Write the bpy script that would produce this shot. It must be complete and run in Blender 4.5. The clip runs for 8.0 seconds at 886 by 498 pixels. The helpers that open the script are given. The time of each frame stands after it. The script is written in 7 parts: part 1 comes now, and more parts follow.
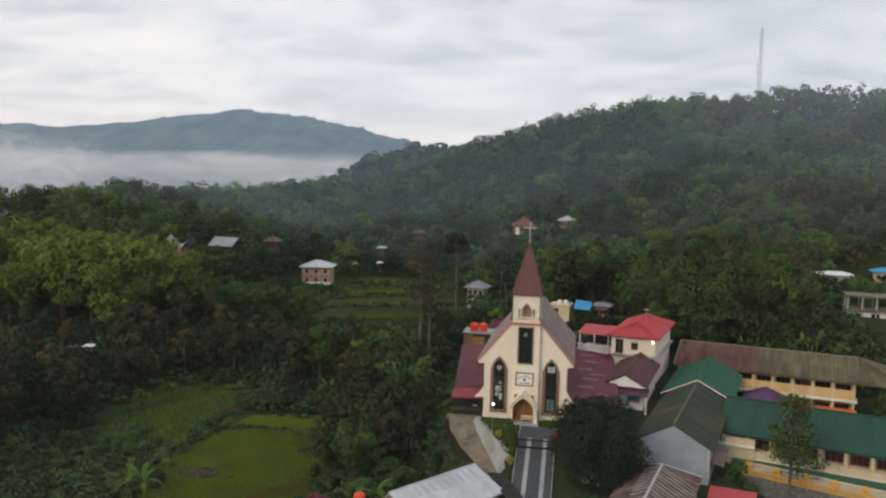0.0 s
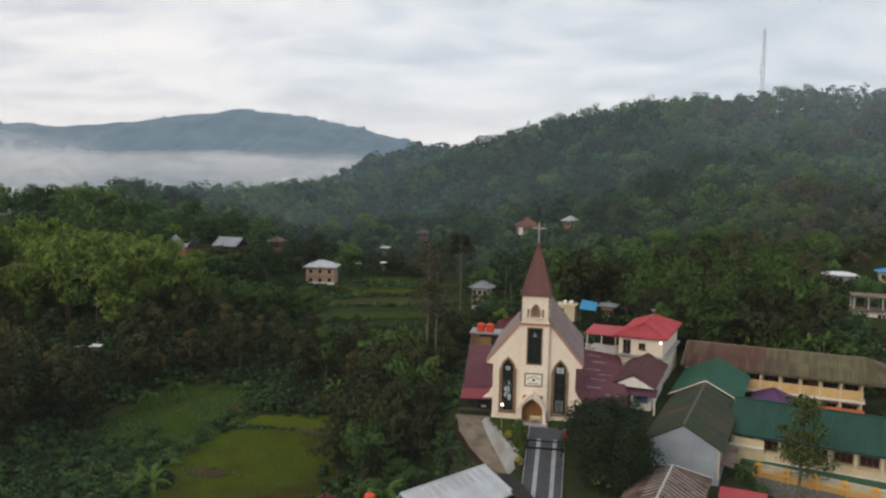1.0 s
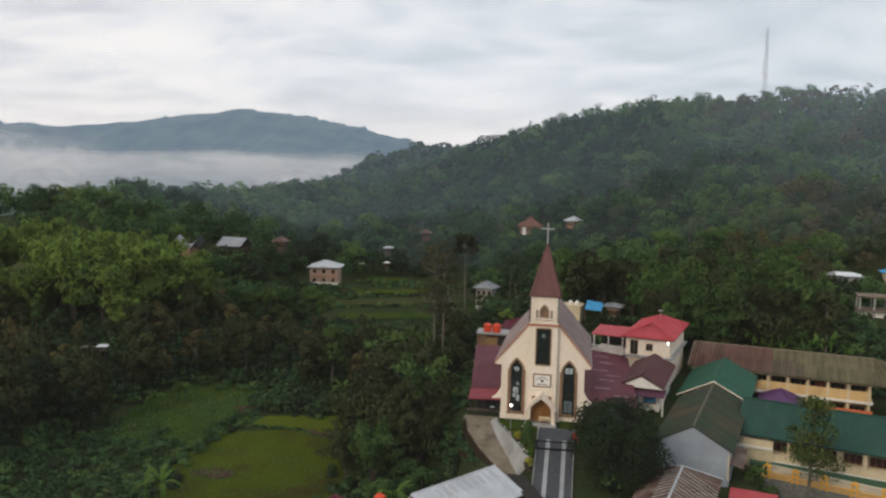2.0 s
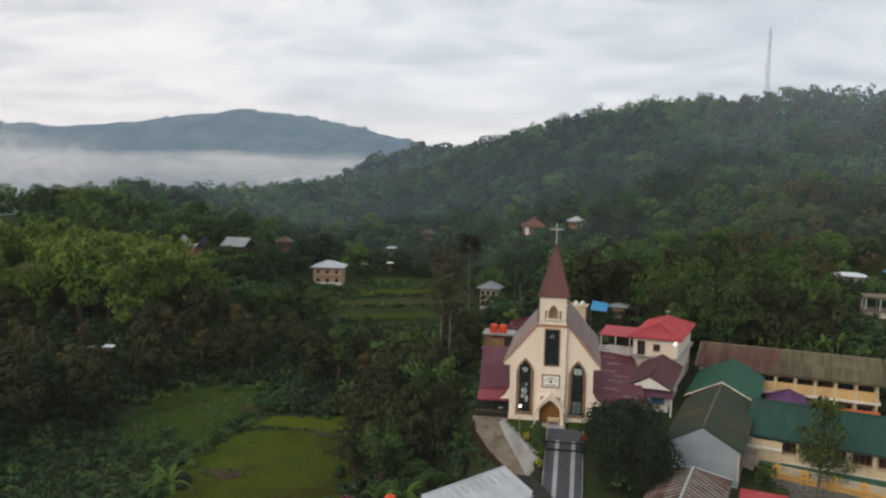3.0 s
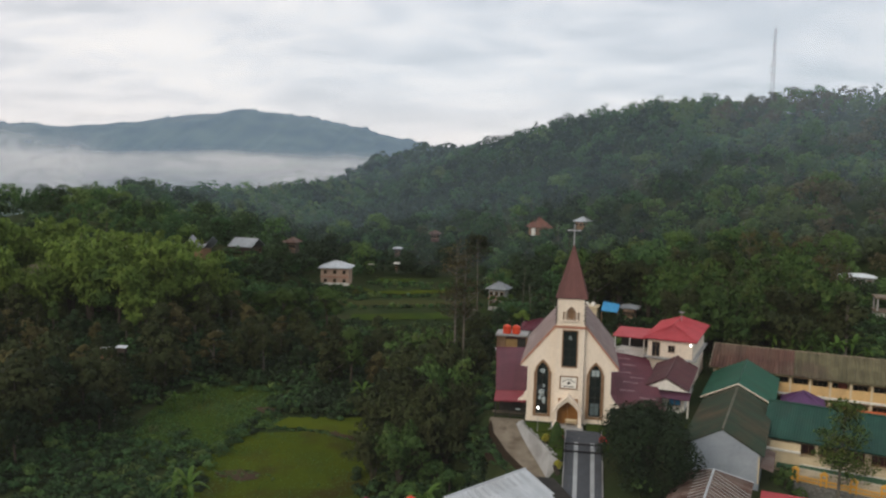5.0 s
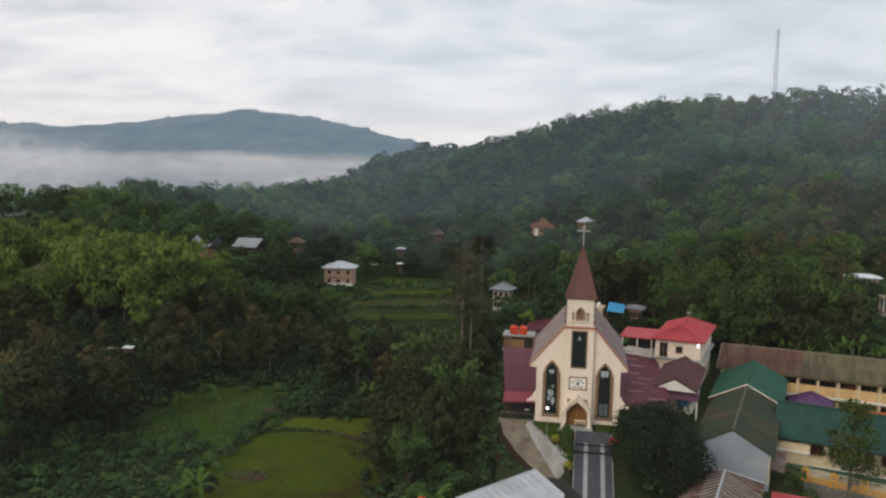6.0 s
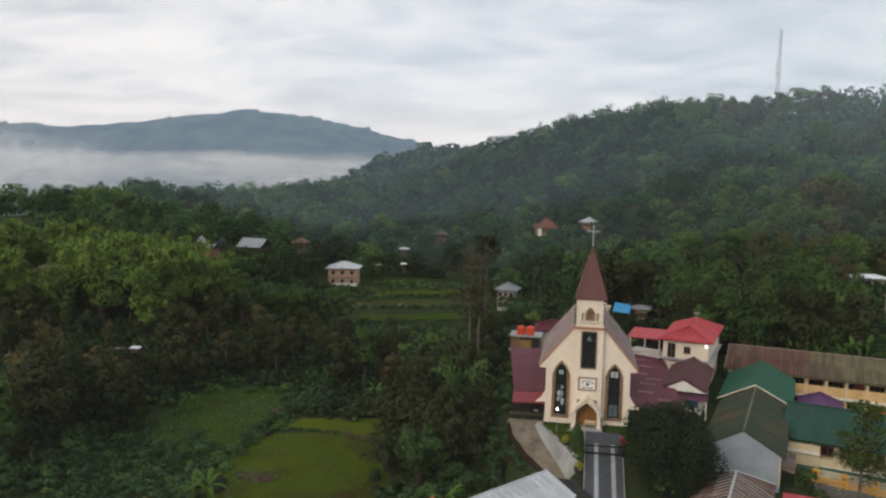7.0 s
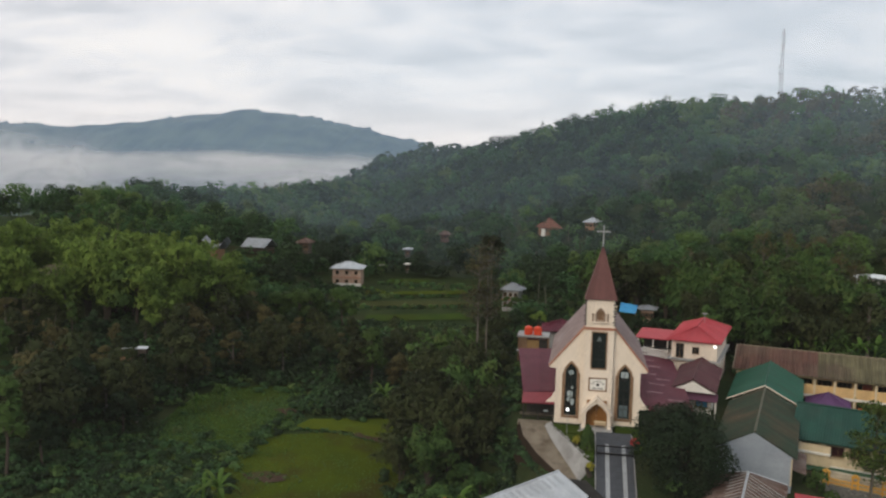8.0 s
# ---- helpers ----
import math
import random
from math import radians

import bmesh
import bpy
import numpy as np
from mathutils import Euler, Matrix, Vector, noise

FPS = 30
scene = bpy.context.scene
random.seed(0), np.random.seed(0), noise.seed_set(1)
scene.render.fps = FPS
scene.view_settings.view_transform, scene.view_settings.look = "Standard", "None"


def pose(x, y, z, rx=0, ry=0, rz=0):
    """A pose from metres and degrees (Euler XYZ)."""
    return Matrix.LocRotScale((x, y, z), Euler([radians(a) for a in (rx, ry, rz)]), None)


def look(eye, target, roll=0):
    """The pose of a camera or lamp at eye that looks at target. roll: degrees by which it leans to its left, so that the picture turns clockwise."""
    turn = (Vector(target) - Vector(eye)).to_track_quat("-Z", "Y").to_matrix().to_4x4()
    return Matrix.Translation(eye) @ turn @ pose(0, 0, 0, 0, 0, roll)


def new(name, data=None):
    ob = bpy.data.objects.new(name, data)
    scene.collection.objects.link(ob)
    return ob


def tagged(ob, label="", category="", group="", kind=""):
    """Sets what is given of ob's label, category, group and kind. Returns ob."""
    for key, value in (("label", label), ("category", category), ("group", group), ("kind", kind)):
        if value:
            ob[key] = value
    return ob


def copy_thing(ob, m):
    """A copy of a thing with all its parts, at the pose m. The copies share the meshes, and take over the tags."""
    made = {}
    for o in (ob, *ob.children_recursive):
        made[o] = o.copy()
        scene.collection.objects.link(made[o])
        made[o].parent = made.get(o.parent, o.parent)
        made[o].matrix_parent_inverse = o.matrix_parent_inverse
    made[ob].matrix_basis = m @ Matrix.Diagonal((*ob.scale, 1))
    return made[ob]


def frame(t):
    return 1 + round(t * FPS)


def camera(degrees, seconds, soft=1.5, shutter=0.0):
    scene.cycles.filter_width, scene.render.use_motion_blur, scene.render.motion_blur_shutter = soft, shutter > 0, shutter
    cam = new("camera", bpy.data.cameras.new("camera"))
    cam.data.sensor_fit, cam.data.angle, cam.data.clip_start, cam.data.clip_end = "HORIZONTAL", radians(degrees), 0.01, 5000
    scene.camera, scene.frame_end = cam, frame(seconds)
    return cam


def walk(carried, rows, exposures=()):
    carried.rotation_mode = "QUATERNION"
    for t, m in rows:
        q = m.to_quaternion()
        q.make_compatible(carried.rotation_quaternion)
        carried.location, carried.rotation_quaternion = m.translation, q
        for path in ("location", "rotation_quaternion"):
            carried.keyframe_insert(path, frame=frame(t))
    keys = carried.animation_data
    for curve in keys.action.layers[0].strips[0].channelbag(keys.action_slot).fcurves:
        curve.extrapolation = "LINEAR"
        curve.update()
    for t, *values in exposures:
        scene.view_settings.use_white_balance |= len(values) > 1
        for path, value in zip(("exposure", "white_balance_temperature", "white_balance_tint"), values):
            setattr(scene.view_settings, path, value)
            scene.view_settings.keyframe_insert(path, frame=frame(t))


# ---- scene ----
cam = camera(57.3, 8.0, soft=2.3)
# seconds, eye x y z, yaw, pitch, roll
ROWS = [
    (0.0, 6.538, -107.847, 32.509, 9.551, -5.248, 1.299),
    (0.5, 5.989, -107.885, 32.529, 9.579, -5.254, 1.312),
    (1.0, 5.442, -107.920, 32.546, 9.604, -5.259, 1.325),
    (1.5, 4.897, -107.951, 32.563, 9.627, -5.261, 1.337),
    (3.0, 3.257, -108.027, 32.604, 9.682, -5.260, 1.368),
    (3.5, 2.706, -108.048, 32.614, 9.699, -5.256, 1.378),
    (4.0, 2.150, -108.069, 32.623, 9.714, -5.253, 1.386),
    (4.5, 1.588, -108.090, 32.628, 9.729, -5.249, 1.395),
    (6.0, -0.138, -108.155, 32.631, 9.775, -5.235, 1.416),
    (6.5, -0.731, -108.181, 32.626, 9.792, -5.231, 1.421),
    (7.0, -1.335, -108.208, 32.619, 9.811, -5.228, 1.426),
    (7.5, -1.950, -108.239, 32.609, 9.832, -5.225, 1.431),
    (8.0, -2.579, -108.274, 32.594, 9.854, -5.223, 1.435),
]


def aimed(x, y, z, yaw, pitch, roll):
    yaw, pitch = radians(yaw), radians(pitch)
    eye = Vector((x, y, z))
    ahead = Vector((-math.sin(yaw) * math.cos(pitch), math.cos(yaw) * math.cos(pitch), math.sin(pitch)))
    return look(eye, eye + ahead, roll)


walk(cam, [(t, aimed(*row)) for t, *row in ROWS])

# ---- sky and light ----
SUN_HEIGHT, SUN_SIDE = 30.0, -155.0     # degrees above the horizon; degrees round from straight ahead (+y) towards +x
world = bpy.data.worlds.new("overcast_sky")
scene.world = world
world.use_nodes = True
wn, wl = world.node_tree.nodes, world.node_tree.links
wn.clear()


def wnode(kind, **sets):
    nd = wn.new(kind)
    for key, value in sets.items():
        nd.inputs[key].default_value = value
    return nd


def wmath(op, a, b=None):
    nd = wn.new("ShaderNodeMath")
    nd.operation = op
    for k, v in enumerate((a, b)):
        if v is None:
            continue
        if isinstance(v, (int, float)):
            nd.inputs[k].default_value = v
        else:
            wl.new(v, nd.inputs[k])
    return nd.outputs[0]


sky = wn.new("ShaderNodeTexSky")
sky.sky_type = "NISHITA"
sky.sun_disc = False
sky.sun_elevation = radians(SUN_HEIGHT)
sky.sun_rotation = radians(SUN_SIDE)
clear = wnode("ShaderNodeBackground", Strength=0.10)
wl.new(sky.outputs[0], clear.inputs[0])
coord = wn.new("ShaderNodeTexCoord")
split = wn.new("ShaderNodeSeparateXYZ")
wl.new(coord.outputs["Generated"], split.inputs[0])
lift = wmath("ADD", wmath("MAXIMUM", split.outputs[2], 0.0), 0.20)
flat = wn.new("ShaderNodeCombineXYZ")
wl.new(wmath("DIVIDE", split.outputs[0], lift), flat.inputs[0])
wl.new(wmath("DIVIDE", split.outputs[1], lift), flat.inputs[1])
big = wnode("ShaderNodeTexNoise", Scale=1.25, Detail=7.0, Roughness=0.55, Distortion=0.5)
wl.new(flat.outputs[0], big.inputs["Vector"])
# long streaks drawn out sideways, with ragged edges
drawn = wn.new("ShaderNodeMapping")
drawn.inputs["Scale"].default_value = (1.5, 2.6, 1.0)
drawn.inputs["Rotation"].default_value = (0, 0, 0.45)
wl.new(flat.outputs[0], drawn.inputs[0])
streak = wnode("ShaderNodeTexNoise", Scale=1.6, Detail=9.0, Roughness=0.62, Distortion=0.7)
wl.new(drawn.outputs[0], streak.inputs["Vector"])
depth = wmath("ADD", wmath("MULTIPLY", big.outputs["Fac"], 0.55), wmath("MULTIPLY", streak.outputs["Fac"], 0.45))


def cloud_tones(dark, middle, light):
    rp = wn.new("ShaderNodeValToRGB")
    els = rp.color_ramp.elements
    els[0].position, els[0].color = 0.41, (*dark, 1)
    els[1].position, els[1].color = 0.585, (*light, 1)
    els.new(0.49).color = (*middle, 1)
    wl.new(depth, rp.inputs[0])
    return rp.outputs[0]


def wmix(fac, a, b):
    nd = wn.new("ShaderNodeMix")
    nd.data_type = "RGBA"
    wl.new(fac, nd.inputs["Factor"])
    for sock, v in ((nd.inputs[6], a), (nd.inputs[7], b)):
        if isinstance(v, tuple):
            sock.default_value = (*v, 1)
        else:
            wl.new(v, sock)
    return nd.outputs[2]


def wrange(v, lo, hi, a, b):
    nd = wn.new("ShaderNodeMapRange")
    nd.interpolation_type = "SMOOTHSTEP"
    for key, val in (("From Min", lo), ("From Max", hi), ("To Min", a), ("To Max", b)):
        nd.inputs[key].default_value = val
    wl.new(v, nd.inputs["Value"])
    return nd.outputs[0]


# thin bright cloud to the west, greyer and bluer to the east, paler and warmer low over the hills
west = cloud_tones((0.69, 0.69, 0.72), (0.88, 0.855, 0.865), (1.06, 1.00, 0.96))
east = cloud_tones((0.61, 0.65, 0.705), (0.745, 0.77, 0.815), (0.90, 0.895, 0.91))
both = wmix(wrange(split.outputs[0], -0.62, -0.16, 0.0, 1.0), west, east)
low = wmath("MULTIPLY", wrange(split.outputs[2], 0.0, 0.13, 0.75, 0.0), wrange(split.outputs[0], -0.1, 0.3, 1.0, 0.35))
glow = wmix(low, both, (0.96, 0.875, 0.85))
cloud = wnode("ShaderNodeBackground", Strength=1.06)
wl.new(glow, cloud.inputs[0])
cover = wn.new("ShaderNodeMixShader")
cover.inputs[0].default_value = 0.93
wl.new(clear.outputs[0], cover.inputs[1])
wl.new(cloud.outputs[0], cover.inputs[2])
wout = wn.new("ShaderNodeOutputWorld")
wl.new(cover.outputs[0], wout.inputs[0])

sun = new("sun", bpy.data.lights.new("sun", "SUN"))
sun.data.energy = 1.2
sun.data.angle = radians(25)
sun.data.color = (1.0, 0.86, 0.68)
_e, _a = radians(SUN_HEIGHT), radians(SUN_SIDE)
_from = Vector((math.sin(_a) * math.cos(_e), math.cos(_a) * math.cos(_e), math.sin(_e)))
sun.matrix_world = look(_from * 200, (0, 0, 0))
scene.view_settings.exposure = 0.0

# ---- materials ----
def surface(name, c1, c2, scale=1.0, rough=0.8, metal=0.0, bump=0.15, stain=None, stain_scale=0.15, stain_amount=0.5,
            jitter=0.0, island=0.0, stretch=(1, 1, 1), fine=8.0):
    """Two tones mixed by noise at a metre scale, finer grain, broad stains, and a tone of its own for each piece."""
    m = bpy.data.materials.new(name)
    m.use_nodes = True
    nt = m.node_tree
    ns, ln = nt.nodes, nt.links
    b = ns["Principled BSDF"]
    b.inputs["Roughness"].default_value = rough
    b.inputs["Metallic"].default_value = metal
    b.inputs["Specular IOR Level"].default_value = 0.18
    tc = ns.new("ShaderNodeTexCoord")
    mp = ns.new("ShaderNodeMapping")
    mp.inputs["Scale"].default_value = stretch
    ln.new(tc.outputs["Object"], mp.inputs[0])

    def noise_at(s, detail=4.0):
        t = ns.new("ShaderNodeTexNoise")
        t.inputs["Scale"].default_value, t.inputs["Detail"].default_value = s, detail
        ln.new(mp.outputs[0], t.inputs["Vector"])
        return t.outputs["Fac"]

    def mixed(fac, a, c, mode="MIX"):
        x = ns.new("ShaderNodeMix")
        x.data_type, x.blend_type = "RGBA", mode
        for sock, v in ((x.inputs["Factor"], fac), (x.inputs[6], a), (x.inputs[7], c)):
            if isinstance(v, (int, float)):
                sock.default_value = v
            elif isinstance(v, tuple):
                sock.default_value = (*v, 1)
            else:
                ln.new(v, sock)
        return x.outputs[2]

    def ranged(v, lo, hi, a=0.0, c=1.0):
        r = ns.new("ShaderNodeMapRange")
        for key, val in (("From Min", lo), ("From Max", hi), ("To Min", a), ("To Max", c)):
            r.inputs[key].default_value = val
        ln.new(v, r.inputs["Value"])
        return r.outputs[0]

    colour = mixed(ranged(noise_at(scale), 0.35, 0.65), c1, c2)
    if stain:
        colour = mixed(ranged(noise_at(stain_scale, 6.0), 0.5, 0.72, 0.0, stain_amount), colour, stain)
    grain = noise_at(scale * fine, 3.0)
    colour = mixed(0.35, colour, ranged(grain, 0.25, 0.75, 0.6, 1.25), "MULTIPLY")
    if jitter:
        oi = ns.new("ShaderNodeObjectInfo")
        colour = mixed(1.0, colour, ranged(oi.outputs["Random"], 0, 1, 1 - jitter, 1 + jitter), "MULTIPLY")
    if island:
        ge = ns.new("ShaderNodeNewGeometry")
        colour = mixed(1.0, colour, ranged(ge.outputs["Random Per Island"], 0, 1, 1 - island, 1 + island), "MULTIPLY")
    ln.new(colour, b.inputs["Base Color"])
    if bump:
        bp = ns.new("ShaderNodeBump")
        bp.inputs["Strength"].default_value, bp.inputs["Distance"].default_value = bump, 0.05
        ln.new(grain, bp.inputs["Height"])
        ln.new(bp.outputs[0], b.inputs["Normal"])
    return m


def foliage(name, dark, light, warm, patch=0.09, jitter=0.25, see=0.35, tone=False):
    """Leaves: tone by leaf, by tree and by stand; some light comes through them."""
    m = surface(name, dark, light, scale=patch, rough=0.55, bump=0.0, stain=warm, stain_scale=patch * 0.6, stain_amount=0.75, jitter=jitter, island=0.14, fine=14.0)
    ns, ln = m.node_tree.nodes, m.node_tree.links
    b = ns["Principled BSDF"]
    b.inputs["Specular IOR Level"].default_value = 0.08
    out = ns["Material Output"]
    if tone:
        # each tree of a joined wood has its own kind of green
        at = ns.new("ShaderNodeAttribute")
        at.attribute_name = "tone"
        rp = ns.new("ShaderNodeValToRGB")
        els = rp.color_ramp.elements
        els[0].position, els[0].color = 0.0, (0.028, 0.046, 0.023, 1)
        els[1].position, els[1].color = 1.0, (0.112, 0.102, 0.056, 1)
        for at_, c in ((0.18, (0.042, 0.072, 0.030, 1)), (0.36, (0.051, 0.108, 0.042, 1)), (0.5, (0.072, 0.138, 0.046, 1)), (0.64, (0.110, 0.178, 0.050, 1)), (0.76, (0.104, 0.144, 0.052, 1)), (0.88, (0.076, 0.106, 0.064, 1))):
            els.new(at_).color = c
        ln.new(at.outputs["Fac"], rp.inputs[0])
        old = b.inputs["Base Color"].links[0].from_socket
        ge = ns.new("ShaderNodeNewGeometry")
        r = ns.new("ShaderNodeMapRange")
        r.inputs["To Min"].default_value, r.inputs["To Max"].default_value = 0.87, 1.13
        ln.new(ge.outputs["Random Per Island"], r.inputs["Value"])
        mul = ns.new("ShaderNodeMix")
        mul.data_type, mul.blend_type = "RGBA", "MULTIPLY"
        mul.inputs["Factor"].default_value = 1.0
        ln.new(rp.outputs[0], mul.inputs[6])
        ln.new(r.outputs[0], mul.inputs[7])
        ln.new(mul.outputs[2], b.inputs["Base Color"])
    tl = ns.new("ShaderNodeBsdfTranslucent")
    ln.new(b.inputs["Base Color"].links[0].from_socket, tl.inputs[0])
    mx = ns.new("ShaderNodeMixShader")
    mx.inputs[0].default_value = see
    ln.new(b.outputs[0], mx.inputs[1])
    ln.new(tl.outputs[0], mx.inputs[2])
    ln.new(mx.outputs[0], out.inputs[0])
    return m


def glass(name, tint, rough=0.08):
    m = bpy.data.materials.new(name)
    m.use_nodes = True
    b = m.node_tree.nodes["Principled BSDF"]
    b.inputs["Base Color"].default_value = (*tint, 1)
    b.inputs["Roughness"].default_value = rough
    b.inputs["Specular IOR Level"].default_value = 0.7
    return m


def lit(name, colour, strength):
    m = bpy.data.materials.new(name)
    m.use_nodes = True
    b = m.node_tree.nodes["Principled BSDF"]
    b.inputs["Emission Color"].default_value = (*colour, 1)
    b.inputs["Emission Strength"].default_value = strength
    return m


CREAM = surface("cream_paint", (0.80, 0.70, 0.58), (0.76, 0.66, 0.54), 0.8, 0.75, stain=(0.55, 0.47, 0.38), stain_scale=0.5, stain_amount=0.35, stretch=(1, 1, 0.25))
WHITE = surface("white_paint", (0.78, 0.76, 0.70), (0.72, 0.70, 0.64), 0.8, 0.7, stain=(0.45, 0.44, 0.40), stain_scale=0.4, stain_amount=0.5, stretch=(1, 1, 0.3))
OCHRE = surface("ochre_paint", (0.68, 0.47, 0.22), (0.62, 0.42, 0.19), 0.9, 0.75, stain=(0.36, 0.25, 0.14), stain_scale=0.4, stain_amount=0.45, stretch=(1, 1, 0.3))
BUFF = surface("buff_paint", (0.66, 0.56, 0.38), (0.60, 0.50, 0.33), 0.9, 0.75, stain=(0.38, 0.32, 0.22), stain_scale=0.4, stain_amount=0.45, stretch=(1, 1, 0.3))
ORANGE = surface("orange_paint", (0.76, 0.42, 0.08), (0.68, 0.36, 0.065), 1.2, 0.6)
REDBAND = surface("orange_red_paint", (0.62, 0.16, 0.06), (0.54, 0.13, 0.05), 1.0, 0.6)
TAN = surface("dull_tan_moulding", (0.30, 0.22, 0.16), (0.25, 0.18, 0.13), 1.5, 0.7)
TERRA = surface("terracotta_trim", (0.42, 0.20, 0.13), (0.36, 0.17, 0.11), 1.5, 0.6)
BROWN = surface("brown_frame", (0.26, 0.16, 0.09), (0.20, 0.12, 0.07), 2.0, 0.5)
# door wood, its colour taken down for the shade of the deep porch
WOOD = surface("shaded_varnished_wood", (0.27, 0.125, 0.035), (0.20, 0.092, 0.028), 3.0, 0.4, stretch=(6, 6, 1))
# near-black for dark trim, and painted shade under roofs
DARK = surface("near_black_trim_and_shade", (0.025, 0.024, 0.022), (0.04, 0.037, 0.033), 1.0, 0.9)
BLACK = surface("black_iron", (0.012, 0.012, 0.014), (0.02, 0.02, 0.022), 3.0, 0.4, metal=0.6)
CHROME = surface("galvanised_steel", (0.42, 0.43, 0.42), (0.33, 0.34, 0.33), 3.0, 0.45, metal=0.7)
PANE = glass("dark_glass", (0.012, 0.018, 0.018))
PANE_RED = glass("curtained_glass", (0.050, 0.014, 0.018), 0.2)
PANE_PALE = surface("pale_glass_patch", (0.42, 0.48, 0.48), (0.30, 0.36, 0.37), 2.0, 0.3)
SPIRE = surface("dark_red_spire_sheet", (0.135, 0.056, 0.050), (0.11, 0.046, 0.042), 0.8, 0.5, jitter=0.12, stain=(0.10, 0.05, 0.05), stretch=(1, 1, 0.3))
SHINGLE = surface("weathered_mauve_roof", (0.25, 0.185, 0.172), (0.20, 0.148, 0.138), 0.6, 0.6, stain=(0.36, 0.31, 0.29), stain_scale=0.5, stain_amount=0.6, jitter=0.12)
MAROON = surface("maroon_roof_sheet", (0.116, 0.026, 0.040), (0.092, 0.021, 0.034), 0.6, 0.64, jitter=0.10, stain=(0.17, 0.055, 0.065), stain_scale=0.3, stain_amount=0.4)
RED = surface("red_roof_sheet", (0.40, 0.055, 0.065), (0.34, 0.045, 0.055), 0.5, 0.55, jitter=0.07)
GREEN = surface("green_roof_sheet", (0.018, 0.085, 0.052), (0.015, 0.070, 0.045), 0.5, 0.6, jitter=0.08, stain=(0.035, 0.075, 0.05), stain_scale=0.25)
OLDROOF_RED = surface("old_reddish_fibre_cement", (0.088, 0.045, 0.036), (0.115, 0.062, 0.046), 0.35, 0.85, jitter=0.20, stain=(0.15, 0.12, 0.085), stain_scale=0.12, stain_amount=0.5)
GREEN_DARK = surface("dark_green_roof_sheet", (0.016, 0.062, 0.045), (0.014, 0.052, 0.039), 0.5, 0.65, jitter=0.10, stain=(0.035, 0.060, 0.045), stain_scale=0.2)
MOSS = surface("mossy_dark_roof", (0.027, 0.047, 0.030), (0.037, 0.044, 0.028), 0.4, 0.8, jitter=0.10, stain=(0.075, 0.054, 0.034), stain_scale=0.16, stain_amount=0.85)
OLDROOF = surface("lichened_fibre_cement", (0.098, 0.088, 0.050), (0.135, 0.122, 0.068), 0.35, 0.85, jitter=0.20, stain=(0.085, 0.05, 0.045), stain_scale=0.10, stain_amount=0.75)
ZINC = surface("pale_zinc_sheet", (0.50, 0.53, 0.55), (0.43, 0.46, 0.49), 0.5, 0.4, metal=0.25, jitter=0.08, stain=(0.30, 0.29, 0.28), stain_scale=0.3, stain_amount=0.4)
GREYWALL = surface("grey_blue_sheet_wall", (0.30, 0.34, 0.38), (0.26, 0.30, 0.34), 0.5, 0.6, jitter=0.06, stain=(0.20, 0.22, 0.24))
RUST = surface("rusty_sheet", (0.085, 0.047, 0.036), (0.150, 0.115, 0.098), 0.7, 0.75, jitter=0.28, stain=(0.055, 0.026, 0.019), stain_scale=0.5, stain_amount=0.85)
PURPLE = surface("purple_roof_sheet", (0.104, 0.048, 0.128), (0.088, 0.040, 0.108), 0.6, 0.5, jitter=0.08)
TANKRED = surface("orange_red_plastic", (0.66, 0.075, 0.03), (0.60, 0.065, 0.028), 2.0, 0.4)
BLUE = surface("blue_tarpaulin", (0.05, 0.24, 0.48), (0.06, 0.30, 0.55), 1.0, 0.5)
CONCRETE = surface("weathered_concrete", (0.215, 0.182, 0.138), (0.150, 0.122, 0.088), 0.5, 0.9, stain=(0.070, 0.052, 0.033), stain_scale=0.42, stain_amount=0.9)
RENDER = surface("grey_cement_render", (0.36, 0.36, 0.35), (0.30, 0.30, 0.29), 0.6, 0.85, stain=(0.18, 0.17, 0.16), stain_scale=0.3, stain_amount=0.6)
STONE = surface("grey_field_stone", (0.20, 0.20, 0.185), (0.13, 0.13, 0.12), 1.5, 0.9, jitter=0.3, island=0.3)
ASPHALT = surface("grey_paving", (0.055, 0.061, 0.070), (0.070, 0.076, 0.086), 0.6, 0.85, jitter=0.08, stain=(0.040, 0.041, 0.043), stain_scale=0.3)
BAND = surface("white_paving_band", (0.33, 0.35, 0.36), (0.28, 0.30, 0.31), 0.8, 0.75, jitter=0.06, stain=(0.25, 0.25, 0.24), stain_scale=0.4)
EARTH = surface("bare_soil", (0.035, 0.025, 0.017), (0.027, 0.020, 0.014), 0.5, 0.95)
BARK = surface("bark", (0.085, 0.07, 0.055), (0.06, 0.05, 0.04), 2.0, 0.95, jitter=0.3)
PALEBARK = surface("pale_bark", (0.15, 0.135, 0.11), (0.105, 0.095, 0.076), 2.0, 0.9)
GROUND = surface("undergrowth", (0.022, 0.036, 0.013), (0.034, 0.046, 0.017), 0.12, 0.95, stain=(0.045, 0.041, 0.022), stain_scale=0.05, stain_amount=0.6, bump=0.6, fine=12)
GRASS = surface("field_grass", (0.038, 0.064, 0.009), (0.026, 0.048, 0.008), 0.16, 0.95, stain=(0.055, 0.066, 0.011), stain_scale=0.08, stain_amount=0.8, bump=0.8, fine=14)
PADDY = surface("yellow_green_field", (0.060, 0.078, 0.006), (0.042, 0.062, 0.006), 0.16, 0.95, stain=(0.040, 0.029, 0.010), stain_scale=0.13, stain_amount=0.9, bump=0.8, fine=14)
